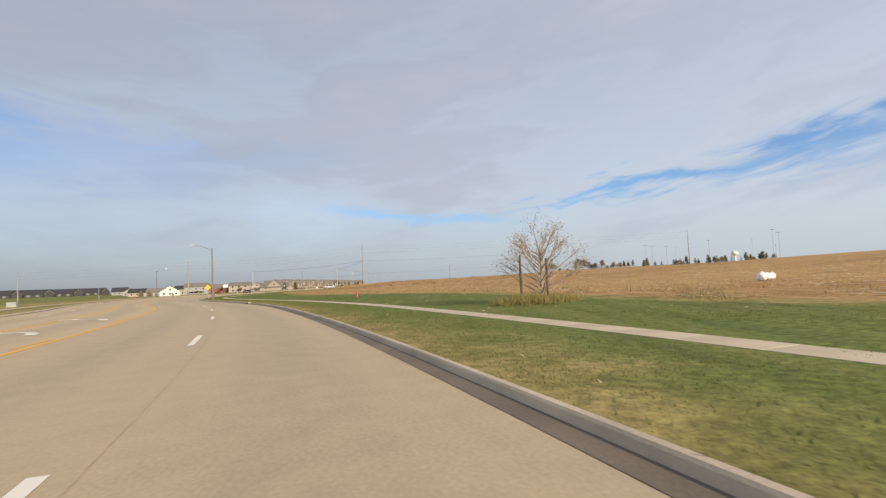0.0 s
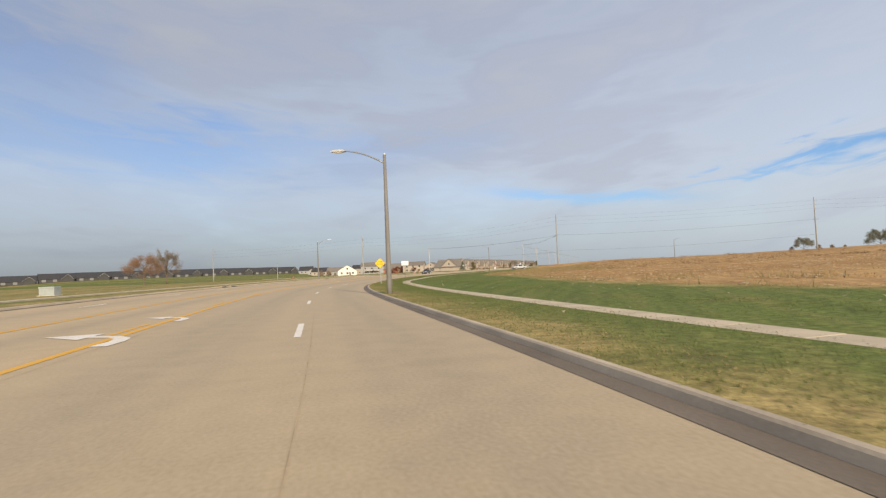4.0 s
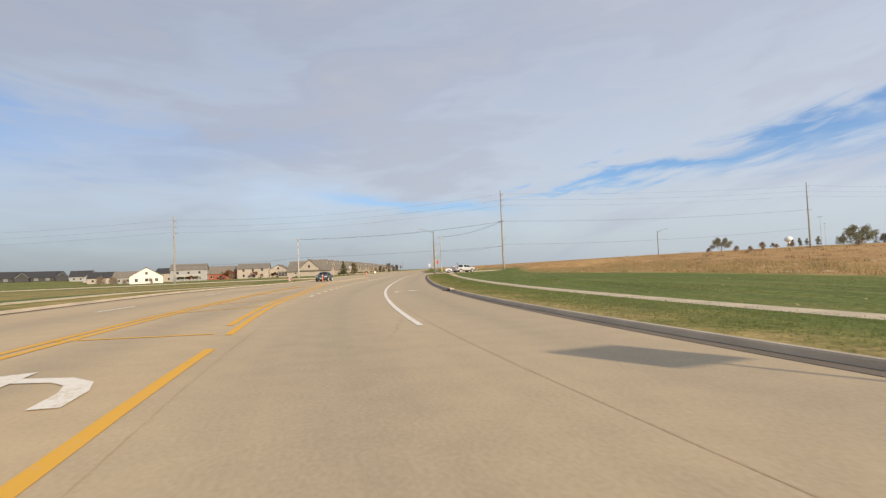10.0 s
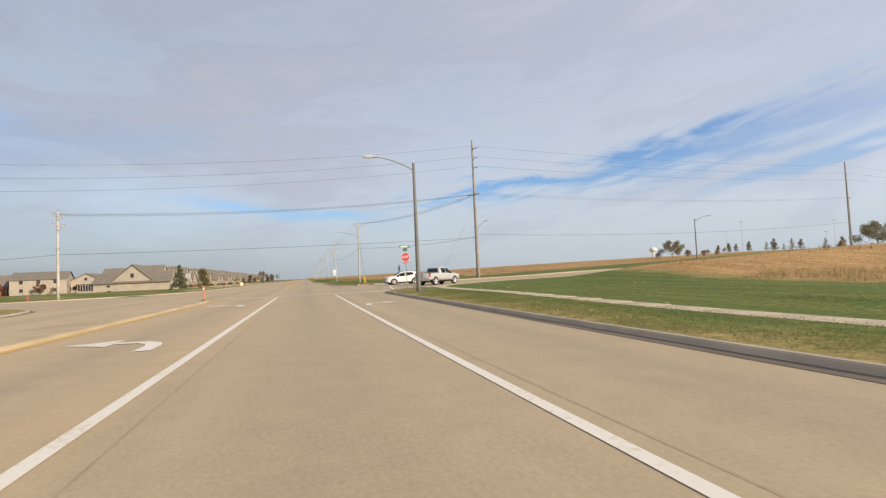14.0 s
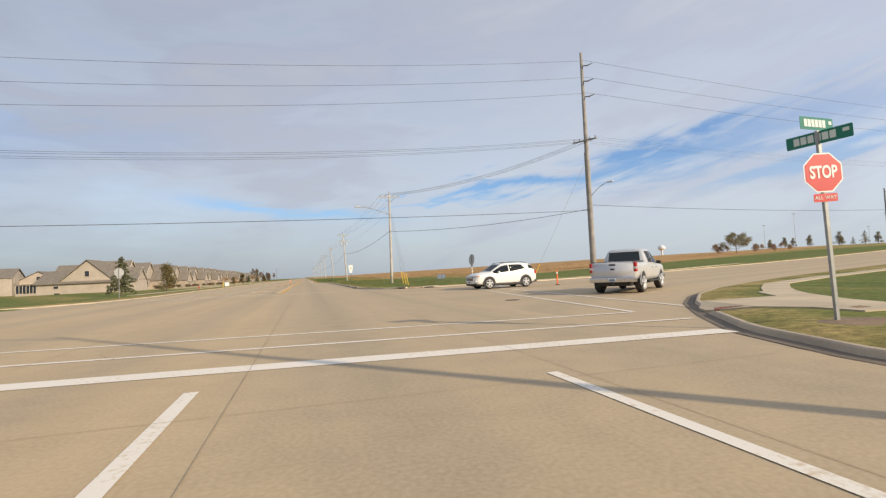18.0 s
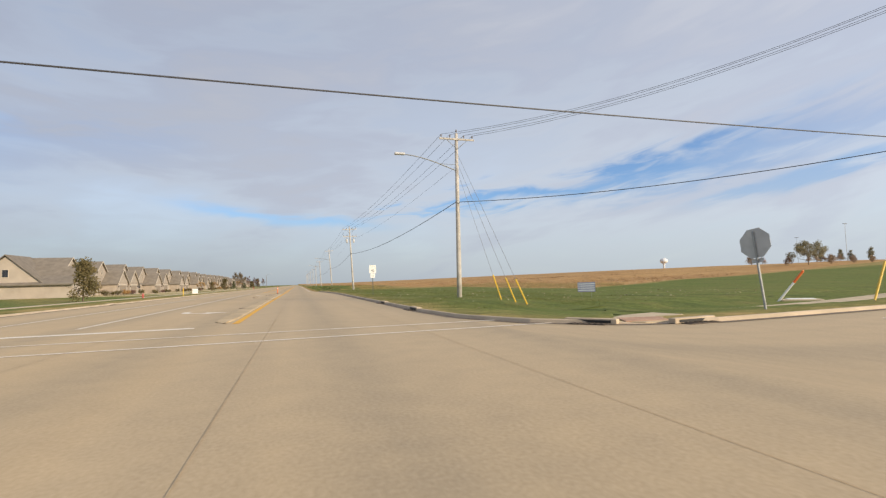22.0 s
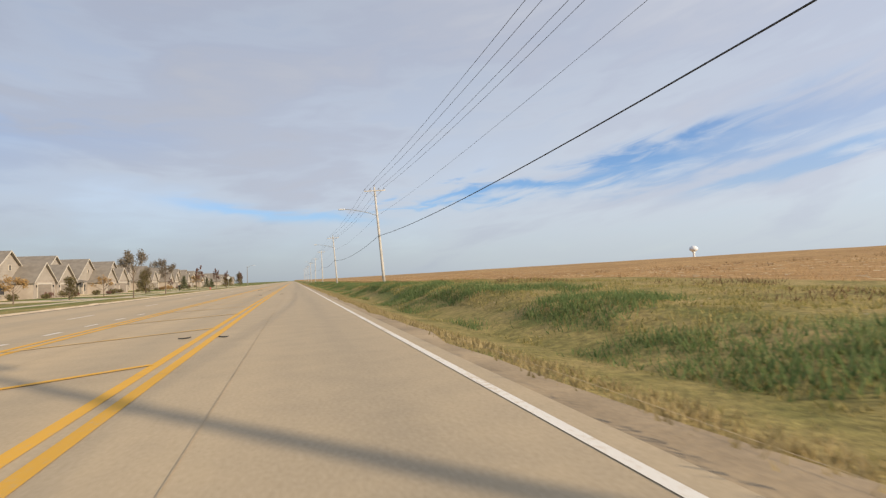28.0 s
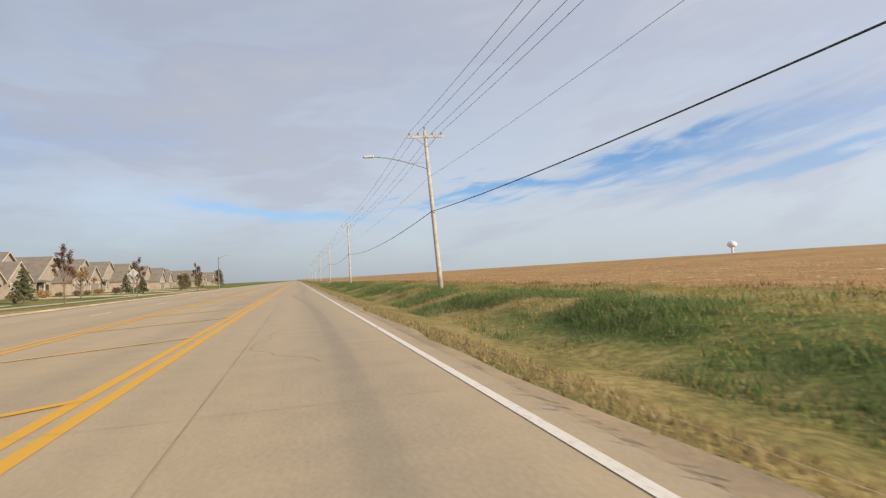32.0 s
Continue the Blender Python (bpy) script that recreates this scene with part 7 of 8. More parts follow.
def window(top, face, x, y, z, w, h, panes=2):
    """face: 'E', 'S', 'N' or 'W'; x, y: the middle of the opening on the wall's face."""
    ob = new("window")
    ob.parent = top
    ob.matrix_basis = pose(x, y, z, 0, 0, {"S": 0, "E": 90, "N": 180, "W": -90}[face])
    for x0, x1, z0, z1 in ((-w / 2 - 0.07, w / 2 + 0.07, h / 2, h / 2 + 0.08), (-w / 2 - 0.07, w / 2 + 0.07, -h / 2 - 0.09, -h / 2), (-w / 2 - 0.07, -w / 2, -h / 2, h / 2), (w / 2, w / 2 + 0.07, -h / 2, h / 2)):
        block("frame", ob, x0, -0.07, z0, x1, 0.02, z1, "trim", 0.01)
    for k in range(panes):
        a = -w / 2 + w * k / panes
        block("pane", ob, a + 0.02, -0.03, -h / 2, a + w / panes - 0.02, 0.01, h / 2, "glass_dark", 0.0)
    return ob


SWAP = Matrix(((0, 1, 0, 0), (1, 0, 0, 0), (0, 0, 1, 0), (0, 0, 0, 1)))


def gable_boards(top, ym, half, x, ze, zr, mat="siding"):
    """Lapped boards that fill a gable facing the street, each proud of the one above."""
    n = 9
    for k in range(n):
        z0, z1 = ze + (zr - ze) * k / n, ze + (zr - ze) * (k + 0.94) / n
        w0, w1 = half * (1 - k / n), half * (1 - (k + 0.94) / n)
        bm = fresh()
        prism(bm, [(ym - w0, z0), (ym + w0, z0), (ym + w1, z1), (ym - w1, z1)], x, x + 0.03, SWAP)
        part("gable_board", bm, mat, top)


def rake_boards(top, ym, half, x, ze, zr):
    """Pale barge boards along the two edges of a gable."""
    for s in (-1, 1):
        bm = fresh()
        prism(bm, [(ym + s * (half + 0.3), ze - 0.30), (ym, zr - 0.05), (ym, zr + 0.16), (ym + s * (half + 0.3), ze - 0.09)], x, x + 0.05, SWAP)
        part("barge_board", bm, "trim", top)


def row_house(garage, end=False):
    """Gabled house with its ridge square to the street and a lower garage gable in front; garage: -1 south of the ridge, 1 north."""
    top = empty("row_house", Matrix(), "buff brick house with steep grey shingle gables and a front garage", "house", "row of brick houses")
    L, ym, half = 15.65, 7.8, 6.6
    depth = -8 if end else -22
    gable_wall(top, "wall", depth, 0, ym - half, ym + half, 2.75, 7.35, "x", "brick")
    gable_roof(top, depth, 0, ym - half, ym + half, 2.8, 7.55, "x", "shingle")
    gable_boards(top, ym, half - 0.5, 0.0, 3.1, 7.0)
    rake_boards(top, ym, half, 0.32, 2.8, 7.6)
    # lower range that ties the houses together, ridge along the street
    gable_wall(top, "rear_wall", -9 if end else -19, -3.2, 0.05, L - 0.05, 2.75, 6.2, "y", "brick")
    gable_roof(top, -9 if end else -19, -3.2, 0.05, L - 0.05, 2.8, 6.4, "y", "shingle", 0.3)
    g, gh, gx = ym + garage * 3.7, 3.8, 3.2
    gable_wall(top, "garage_wall", -4, gx, g - gh, g + gh, 2.6, 5.5, "x", "brick")
    gable_roof(top, -5.5, gx, g - gh, g + gh, 2.65, 5.7, "x", "shingle")
    gable_boards(top, g, gh - 0.35, gx, 2.95, 5.3)
    rake_boards(top, g, gh, gx + 0.32, 2.65, 5.75)
    for k in range(4):
        block("garage_panel", top, gx, g - 2.35, 0.02 + k * 0.53, gx + 0.05, g + 2.35, 0.51 + k * 0.53, "garage", 0.015)
    for s in (-1, 1):
        block("garage_jamb", top, gx, g + s * 2.47 - 0.1, 0.0, gx + 0.07, g + s * 2.47 + 0.1, 2.2, "trim", 0.01)
    block("garage_lintel", top, gx, g - 2.6, 2.2, gx + 0.08, g + 2.6, 2.5, "trim", 0.01)
    for s in (-1, 1):
        block("wall_lamp", top, gx + 0.02, g + s * 2.9 - 0.08, 1.75, gx + 0.16, g + s * 2.9 + 0.08, 2.1, "black", 0.02)
    p = ym - garage * 5.0
    # flat black panel on the wall stands for the shade within the porch
    block("porch_shade_panel", top, -0.02, p - 1.1, 0.0, 0.04, p + 1.1, 2.5, "black", 0.0)
    block("front_door", top, 0.03, p - 0.2, 0.05, 0.09, p + 0.75, 2.1, "trim", 0.01)
    block("porch_step", top, 0.0, p - 1.3, -0.1, 1.5, p + 1.3, 0.13, "walk", 0.02)
    block("porch_post", top, 1.2, p - 1.2, 0.1, 1.35, p - 1.05, 2.6, "trim", 0.01)
    bm = fresh()
    prism(bm, [(-0.2, 2.75), (1.7, 2.55), (1.7, 2.67), (-0.2, 3.15)], p - 1.6, p + 1.6)
    part("porch_roof", bm, "shingle", top)
    window(top, "E", 0.03, ym - garage * 2.2, 1.5, 1.5, 1.4)
    window(top, "E", 0.06, ym, 5.0, 0.55, 0.75, 1)
    bm = fresh()
    tube(bm, [(-9, ym + 1.5, 5.5), (-9, ym + 1.5, 7.4)], 0.08, 8)
    part("roof_vent", bm, "lamp_grey", top)
    if end:
        # the end house: a wide plain gable towards the crossing, with a lower skirt roof and a glazed porch
        gable_wall(top, "end_wall", -12.6, -1.2, -0.55, 7.8, 2.6, 7.55, "y", "siding")
        gable_roof(top, -12.6, -1.2, -0.55, 7.8, 2.65, 7.75, "y", "shingle")
        block("lower_wall", top, -17.2, -0.6, -0.4, 3.4, 8.0, 2.5, "siding", 0.02)
        bm = fresh()
        prism(bm, [(-1.3, 2.3), (5.0, 5.4), (5.0, 5.55), (-1.3, 2.5)], -17.5, 3.7, SWAP)
        part("skirt_roof", bm, "shingle", top)
        block("skirt_soffit", top, -17.2, -1.1, 2.2, 3.4, -0.62, 2.36, "trim", 0.01)
        window(top, "S", -6.9, -0.6, 4.5, 0.9, 1.3), window(top, "S", -13.2, -0.62, 1.55, 1.0, 0.6, 1), window(top, "S", -13.0, -0.62, -0.1, 1.2, 0.6, 1)
        block("porch_roof", top, -21.4, -0.7, 2.4, -17.0, 7, 2.6, "shingle", 0.02)
        block("porch_base", top, -21.2, -0.5, -0.6, -17.1, 6.5, 0.4, "siding", 0.02)
        for k in range(6):
            block("porch_window", top, -21.1 + k * 0.68, -0.55, 0.5, -20.55 + k * 0.68, -0.48, 2.3, "glass_dark", 0.01)
            block("porch_mullion", top, -21.2 + k * 0.68, -0.58, 0.4, -21.1 + k * 0.68, -0.46, 2.4, "trim", 0.01)
    return top


south_unit, north_unit, end_unit = row_house(-1), row_house(1), row_house(-1, True)
end_unit.matrix_basis = pose(-42.8, 127.2, ground_z(-46, 134) + 0.02)
placed = 0
for k in range(1, 15):
    y = 127.2 + k * 15.65 + (10 if k > 8 else 0)
    m = pose(-42.8 - (3 if k > 8 else 0), y, ground_z(-46, y + 7) + 0.02)
    unit = north_unit if k % 2 else south_unit
    if placed < 2:
        unit.matrix_basis = m
    else:
        copy_thing(unit, m)
    placed += 1
for k in range(7):
    y = 376 + k * 22 + (6 if k % 2 else 0)
    copy_thing((north_unit, south_unit)[k % 2], pose(-46 - 2 * (k % 3), y, ground_z(-46, y + 7) + 0.02))


def driveway(x0, x1, y, w):
    bm = fresh()
    n = 6
    for k in range(n):
        a, b = x0 + (x1 - x0) * k / n, x0 + (x1 - x0) * (k + 1) / n
        z = max(0.17, ground_z((a + b) / 2, y) + 0.03)
        box(bm, a + 0.01, y - w / 2, z - 0.15, b - 0.01, y + w / 2, z, bevel=0.01)
    tagged(part("driveway", bm, "walk"), "pale concrete driveway across the lawn", "driveway", "driveways", "structure")


for k in range(0, 15):
    y = 127.2 + k * 15.65 + (10 if k > 8 else 0)
    driveway(-40.2, -25.5 if k % 3 else -16.0, y + (3.5 if k % 2 == 0 else 12.1), 4.6)


def shrub(name, r, leaf, seed, label):
    rnd2 = random.Random(seed)
    top = empty(name, Matrix(), label, "shrub")
    bm, wood = fresh(), fresh()
    for k in range(9):
        a = k * 0.7
        tip = Vector((math.cos(a) * r * 0.7, math.sin(a) * r * 0.7, r * rnd2.uniform(0.7, 1.2)))
        tube(wood, [(0, 0, -0.05), tip], [0.03, 0.008], 4)
        leaf_cloud(bm, rnd2, tip * 0.8, r * 0.55, 60, r * 0.11)
    part("stems", wood, "bark", top)
    part("foliage", bm, leaf, top)
    return top


bush_a = shrub("garden_shrub", 0.7, "leaf_olive", 41, "clipped dark shrub before a brick house")
bush_b = shrub("garden_shrub", 0.75, "leaf_plum", 42, "wine-red autumn shrub before a brick house")
bush_g = shrub("garden_shrub", 0.8, "leaf_gold", 43, "yellow autumn shrub on a lawn")
rnd = random.Random(5)
first = {}
for k in range(34):
    y = 136 + k * 6.1 + rnd.uniform(-2, 2)
    pr = rnd.choice((bush_a, bush_a, bush_a, bush_b, bush_g))
    plant(pr, -38.6 + rnd.uniform(-0.8, 1.6), y, rnd.uniform(0.7, 1.25), rnd.uniform(0, 360), pr not in first)
    first[pr] = 1


def plain_house(x, y, w, d, ze, zr, axis, wall, roof, turn=0.0, label="", floors=2, deck=False):
    z = ground_z(x, y)
    top = empty("detached_house", pose(x, y, z, 0, 0, turn), label, "house", "detached houses")
    gable_wall(top, "wall", -w / 2, w / 2, -d / 2, d / 2, ze, zr - 0.1, axis, wall)
    gable_roof(top, -w / 2, w / 2, -d / 2, d / 2, ze + 0.05, zr, axis, roof)
    for f in range(floors):
        zz = 1.5 + 2.7 * f
        if zz + 0.8 > ze:
            break
        for u in (-0.3, 0.0, 0.3):
            window(top, "S", u * w, -d / 2, zz, 1.0, 1.2)
        for u in (-0.25, 0.25):
            window(top, "E", w / 2, u * d, zz, 1.0, 1.2)
    if axis == "y":
        window(top, "S", 0, -d / 2, ze + (zr - ze) * 0.35, 0.9, 1.0)
    block("corner_trim", top, w / 2 - 0.1, -d / 2 - 0.03, 0, w / 2 + 0.03, -d / 2 + 0.1, ze, "trim", 0.01)
    if deck:
        block("deck_floor", top, -w * 0.3, -d / 2 - 3.0, 2.3, w * 0.3, -d / 2, 2.45, "pole_wood", 0.02)
        for u in (-0.3, -0.1, 0.1, 0.3):
            block("deck_post", top, u * w - 0.08, -d / 2 - 3.0, -0.2, u * w + 0.08, -d / 2 - 2.85, 3.3, "trim", 0.01)
        for zz in (2.75, 3.0, 3.25):
            block("deck_rail", top, -w * 0.3, -d / 2 - 3.0, zz, w * 0.3, -d / 2 - 2.95, zz + 0.06, "trim", 0.01)
    return top


plain_house(-114, 108, 12, 14, 3.0, 6.7, "y", "siding_white", "shingle", 28, "white sided house with a grey roof and porch", 1)
plain_house(-114, 146, 16, 12, 5.6, 8.5, "x", "siding_grey", "shingle", 20, "grey two-storey house with a raised wooden deck", 2, True)
plain_house(-104, 160, 14, 11, 3.2, 7.0, "x", "brick_red", "shingle", 15, "red brick house behind autumn trees", 1)
plain_house(-86, 158, 15, 13, 5.0, 7.6, "x", "siding", "shingle", 12, "tan two-storey house with a brown roof", 2)
plain_house(-75, 167, 11, 12, 3.6, 6.6, "y", "siding", "shingle", 5, "tan house with a low brown roof", 1, True)
plain_house(-146, 150, 13, 11, 3.0, 6.0, "x", "siding_grey", "shingle", 20, "cream house with a grey roof", 1)
plain_house(-136, 172, 14, 12, 4.6, 7.4, "x", "siding", "shingle_dark", 10, "tan two-storey house far off", 2)
plain_house(-172, 170, 13, 11, 3.0, 6.2, "x", "siding", "shingle_dark", 20, "white house with a dark roof far off", 1)
plain_house(-222, 226, 12, 11, 3.0, 6.8, "x", "siding_grey", "shingle_dark", 24, "grey house with a dark roof far off", 1)
plain_house(-199, 204, 11, 10, 3.0, 6.6, "y", "siding_grey", "shingle", 24, "grey gabled house with white trim far off", 1)
plain_house(-105, 195, 14, 12, 4.4, 7.2, "x", "brick", "shingle", 10, "brick two-storey house far off", 2)
red_tree = branch_tree("yard_tree", 4.6, 2.0, "leaf_rust", 40, 61, "round tree with rust-red autumn leaves", 0.15, size=0.14, fork=4)
for k, (x, y, sc) in enumerate([(-94, 145, 1.05), (-98, 149, 0.9), (-83, 149, 0.8), (-105, 128, 0.6), (-72, 150, 0.7), (-124, 116, 0.6)]):
    plant(red_tree, x, y, sc, k * 70, k == 0)


hedge = bushy_tree("hedge_shrub", 3.0, 2.0, "leaf_brown", 500, 71, "leafless brown shrub beside a house", 0.16)
for k, (x, y, sc) in enumerate([(-123, 101, 1.0), (-127, 106, 1.25), (-131, 103, 0.9), (-118, 99, 0.7), (-107, 98, 0.8), (-136, 112, 1.3), (-92, 143, 0.9), (-79, 148, 0.8)]):
    plant(hedge, x, y, sc, k * 63, k == 0)


def low_block(x, y, w, d, turn):
    """A long single-storey building with dark hipped roofs."""
    z = ground_z(x, y)
    top = empty("low_apartment_block", pose(x, y, z, 0, 0, turn), "long low building with a dark hipped roof", "apartment block", "low apartment blocks")
    block("wall", top, -w / 2, -d / 2, -0.4, w / 2, d / 2, 2.4, "wall_dark", 0.02)
    for gx in (-0.36, -0.06, 0.24):
        block("garage_door", top, gx * w - 1.2, -d / 2 - 0.06, 0.3, gx * w + 1.2, -d / 2 + 0.02, 2.1, "door_pale", 0.01, "pale grey garage door")
    gable_roof(top, -w / 2, w / 2, -d / 2, d / 2, 2.4, 6.4, "x", "shingle_dark", 0.4)
    # a broad front gable, edged with a pale board
    gable_wall(top, "front_gable", w * 0.12, w * 0.46, -d / 2 - 1.6, -d / 2 + 3.0, 2.3, 5.2, "y", "wall_dark")
    gable_roof(top, w * 0.12, w * 0.46, -d / 2 - 1.6, -d / 2 + 5.0, 2.35, 5.35, "y", "shingle_dark", 0.4)
    bm = fresh()
    prism(bm, [(w * 0.12 - 0.4, 2.0), (w * 0.29, 5.35), (w * 0.46 + 0.4, 2.0), (w * 0.46 + 0.4, 2.17), (w * 0.29, 5.55), (w * 0.12 - 0.4, 2.17)], -d / 2 - 2.06, -d / 2 - 2.0)
    part("barge_board", bm, "siding_grey", top)


for k in range(-4, 8):
    u = k * 0.147
    low_block(-326 + 76 * u, 96 + 128 * u, 21.0, 15, 59)


# ---- far things on the rise ----
def floodlight(x, y, h):
    top = empty("floodlight_mast", pose(x, y, ground_z(x, y), 0, 0, (x * 7) % 90), "slim grey car park light mast with twin heads", "light mast", "light masts")
    bm = fresh()
    tube(bm, [(0, 0, -0.3), (0, 0, h)], [0.11, 0.07], 8)
    part("mast", bm, "galv", top)
    for s in (-1, 1):
        block("lamp_head", top, s * 0.95 - 0.62, -0.32, h - 0.06, s * 0.95 + 0.62, 0.32, h + 0.14, "lamp_dark", 0.05)
    block("bracket", top, -0.8, -0.04, h - 0.1, 0.8, 0.04, h - 0.02, "galv", 0.01)


for x, y, h in ((306, 261, 17.3), (246, 190, 17.8), (409, 264, 15.2), (356, 218, 20.0), (206, 85, 13.4), (212, 78, 12.2), (250, 98, 15.7), (262, 52, 17.5), (285, 80, 17.5)):
    floodlight(x, y, h)


def water_tower(x, y):
    top = empty("water_tower", pose(x, y, ground_z(x, y) + 3.8) @ Matrix.Diagonal((0.76, 0.76, 0.76, 1)), "white round water tower on a single stem", "water tower")
    bm = fresh()
    tube(bm, [(0, 0, -12), (0, 0, 3), (0, 0, 20), (0, 0, 24)], [4, 3.2, 2.6, 4.0], 20)
    part("stem", bm, "tower_white", top, smooth=True)
    bm = fresh()
    prof = [(24.0, 4.0), (26, 8.0), (29, 10.4), (32, 10.8), (35, 9.6), (38, 6.0), (39.5, 2.0), (39.8, 0.2)]
    tube(bm, [(0, 0, z) for z, r in prof], [r for z, r in prof], 24)
    part("tank", bm, "tower_white", top, smooth=True)


water_tower(765, 925)


def utility_box(x, y, w, d, h, label, mat="box_green", turn=0.0):
    top = empty("utility_box", pose(x, y, ground_z(x, y) - 0.02, 0, 0, turn), label, "utility box", "utility boxes")
    block("cabinet", top, -w / 2, -d / 2, 0.05, w / 2, d / 2, h, mat, 0.03)
    block("lid", top, -w / 2 - 0.02, -d / 2 - 0.02, h - 0.12, w / 2 + 0.02, d / 2 + 0.02, h + 0.02, mat, 0.02)
    block("plinth", top, -w / 2 - 0.1, -d / 2 - 0.1, -0.2, w / 2 + 0.1, d / 2 + 0.1, 0.07, "walk", 0.01)


utility_box(3.2, -156.1, 1.15, 0.9, 0.75, "pale grey utility box in the grass", turn=25)
utility_box(-18.9, 125.6, 0.9, 0.7, 0.95, "white utility box on the lawn", "sign_white")
utility_box(-17.8, -18.9, 0.5, 0.45, 0.8, "small brown utility box", "pole_wood")


def pipeline_post(x, y):
    bm = fresh()
    tube(bm, [(0, 0, -0.2), (0, 0, 1.1), (0, 0, 1.2)], [0.06, 0.06, 0.03], 10)
    ob = part("warning_post", bm, "yellow_plastic")
    ob.location = (x, y, ground_z(x, y) + 0.02)
    tagged(ob, "yellow plastic warning post by the kerb", "marker post")


pipeline_post(-16.6, 103.6)


def mailbox(x, y):
    top = empty("mailbox", pose(x, y, ground_z(x, y), 0, 0, 90), "black mailbox on a post by the walk", "mailbox", "mailboxes")
    block("post", top, -0.05, -0.05, -0.3, 0.05, 0.05, 1.0, "black", 0.01)
    bm = fresh()
    prism(bm, [(-0.12, 1.0), (0.12, 1.0), (0.12, 1.15), (0.07, 1.24), (-0.07, 1.24), (-0.12, 1.15)], -0.28, 0.28)
    part("box", bm, "black", top)


mailbox(-24.2, 241)


def yard_sign(x, y, turn):
    top = empty("yard_sign", pose(x, y, ground_z(x, y), 0, 0, turn), "small dull blue yard sign with pale stripes on wire legs", "yard sign")
    for s in (-1, 1):
        bm = fresh()
        tube(bm, [(s * 0.25, 0, -0.2), (s * 0.25, 0, 0.9)], 0.006, 5)
        part("leg", bm, "galv", top)
    outline_plate("panel", rounded(0.9, 0.5, 0.02), 0.65, 0.006, "sign_blue", top, -0.003)
    for k in range(4):
        block("printed_bar", top, -0.42, -0.008, 0.47 + k * 0.11, 0.42, -0.004, 0.495 + k * 0.11, "bars", 0.0, "pale stripe")


M["sign_blue"] = material("sign_sheet_blue", (0.16, 0.19, 0.30), 0.5, scale=3, amount=0.08)
yard_sign(14.4, 43.05, -22)


def vault_lid(x, y, turn):
    """A pale concrete lid set in the grass."""
    top = empty("vault_lid", pose(x, y, ground_z(x, y), 0, 0, turn), "pale concrete vault lid lying in the grass", "vault lid")
    block("slab", top, -0.75, -0.45, -0.1, 0.75, 0.45, 0.07, "walk", 0.02)
    block("cover", top, -0.5, -0.3, 0.05, 0.5, 0.3, 0.10, "sign_white", 0.015, "pale cover plate")


vault_lid(21.2, 36.9, -40)


# ---- things lying about ----
def fallen_brush(x, y, seed):
    rnd2 = random.Random(seed)
    top = empty("dry_brush", pose(x, y, 0.0), "tangle of dry twigs lying on the road", "twigs", "dry twigs")
    for _ in range(16):
        bm = fresh()
        a = rnd2.uniform(0, 6.28)
        l = rnd2.uniform(0.2, 0.55)
        p = Vector((rnd2.uniform(-0.3, 0.3), rnd2.uniform(-0.2, 0.2), 0.02))
        tube(bm, [p, p + Vector((math.cos(a) * l * 0.5, math.sin(a) * l * 0.5, rnd2.uniform(0.05, 0.16))), p + Vector((math.cos(a) * l, math.sin(a) * l, rnd2.uniform(0, 0.12)))], 0.008, 4)
        part("twig", bm, "twig", top)


def tyre_scrap(x, y, turn, size):
    """A curled strip of tread lying on the road."""
    bm = fresh()
    rows = []
    for k in range(7):
        u = k / 6 - 0.5
        z = 0.012 + 0.05 * size * (1 - math.cos(u * 2.2))
        bend = 0.05 * size * math.sin(u * 2.6 + turn)
        w = 0.055 * size * (1 - 0.6 * abs(u)) + 0.01
        rows.append([bm.verts.new((u * 0.62 * size, bend + s * w, z + h)) for s, h in ((-1, 0.0), (1, 0.0), (1, 0.02), (-1, 0.02))])
    for a, b in zip(rows, rows[1:]):
        for k in range(4):
            bm.faces.new((a[k], a[(k + 1) % 4], b[(k + 1) % 4], b[k]))
    bm.faces.new(rows[0][::-1]), bm.faces.new(rows[-1])
    bmesh.ops.recalc_face_normals(bm, faces=bm.faces[:])
    ob = part("tyre_scrap", bm, "tyre")
    ob.matrix_basis = pose(x, y, 0.0, 0, 0, turn)
    tagged(ob, "curled dark scrap of tyre tread on the road", "debris", "scraps on the road")


for x, y, turn, size in ((-5.1, 203.9, 40, 1.0), (-3.5, 198.1, -10, 0.42), (-5.75, 197.9, 60, 0.36), (-5.24, 200.6, 5, 0.3), (-2.55, 132.0, 20, 0.45), (-1.65, 131.7, -30, 0.4)):
    tyre_scrap(x, y, turn, size)
fallen_brush(-4.3, 76.5, 3), fallen_brush(-3.6, 88.4, 5)


def soil_patch(x, y, r, seed):
    rnd2 = random.Random(seed)
    bm = fresh()
    n = 14
    ring = [bm.verts.new((x + math.cos(6.283 * k / n) * r * rnd2.uniform(0.7, 1.2), y + math.sin(6.283 * k / n) * r * rnd2.uniform(0.5, 1.0), 0.0)) for k in range(n)]
    c = bm.verts.new((x, y, 0.05))
    for v in ring:
        v.co.z = ground_z(v.co.x, v.co.y) - 0.02
    c.co.z = ground_z(x, y) + 0.06
    for k in range(n):
        bm.faces.new((ring[k], ring[(k + 1) % n], c))
    tagged(part("bare_earth", bm, "soil", smooth=True), "patch of bare brown earth", "earth", "bare patches", "structure")


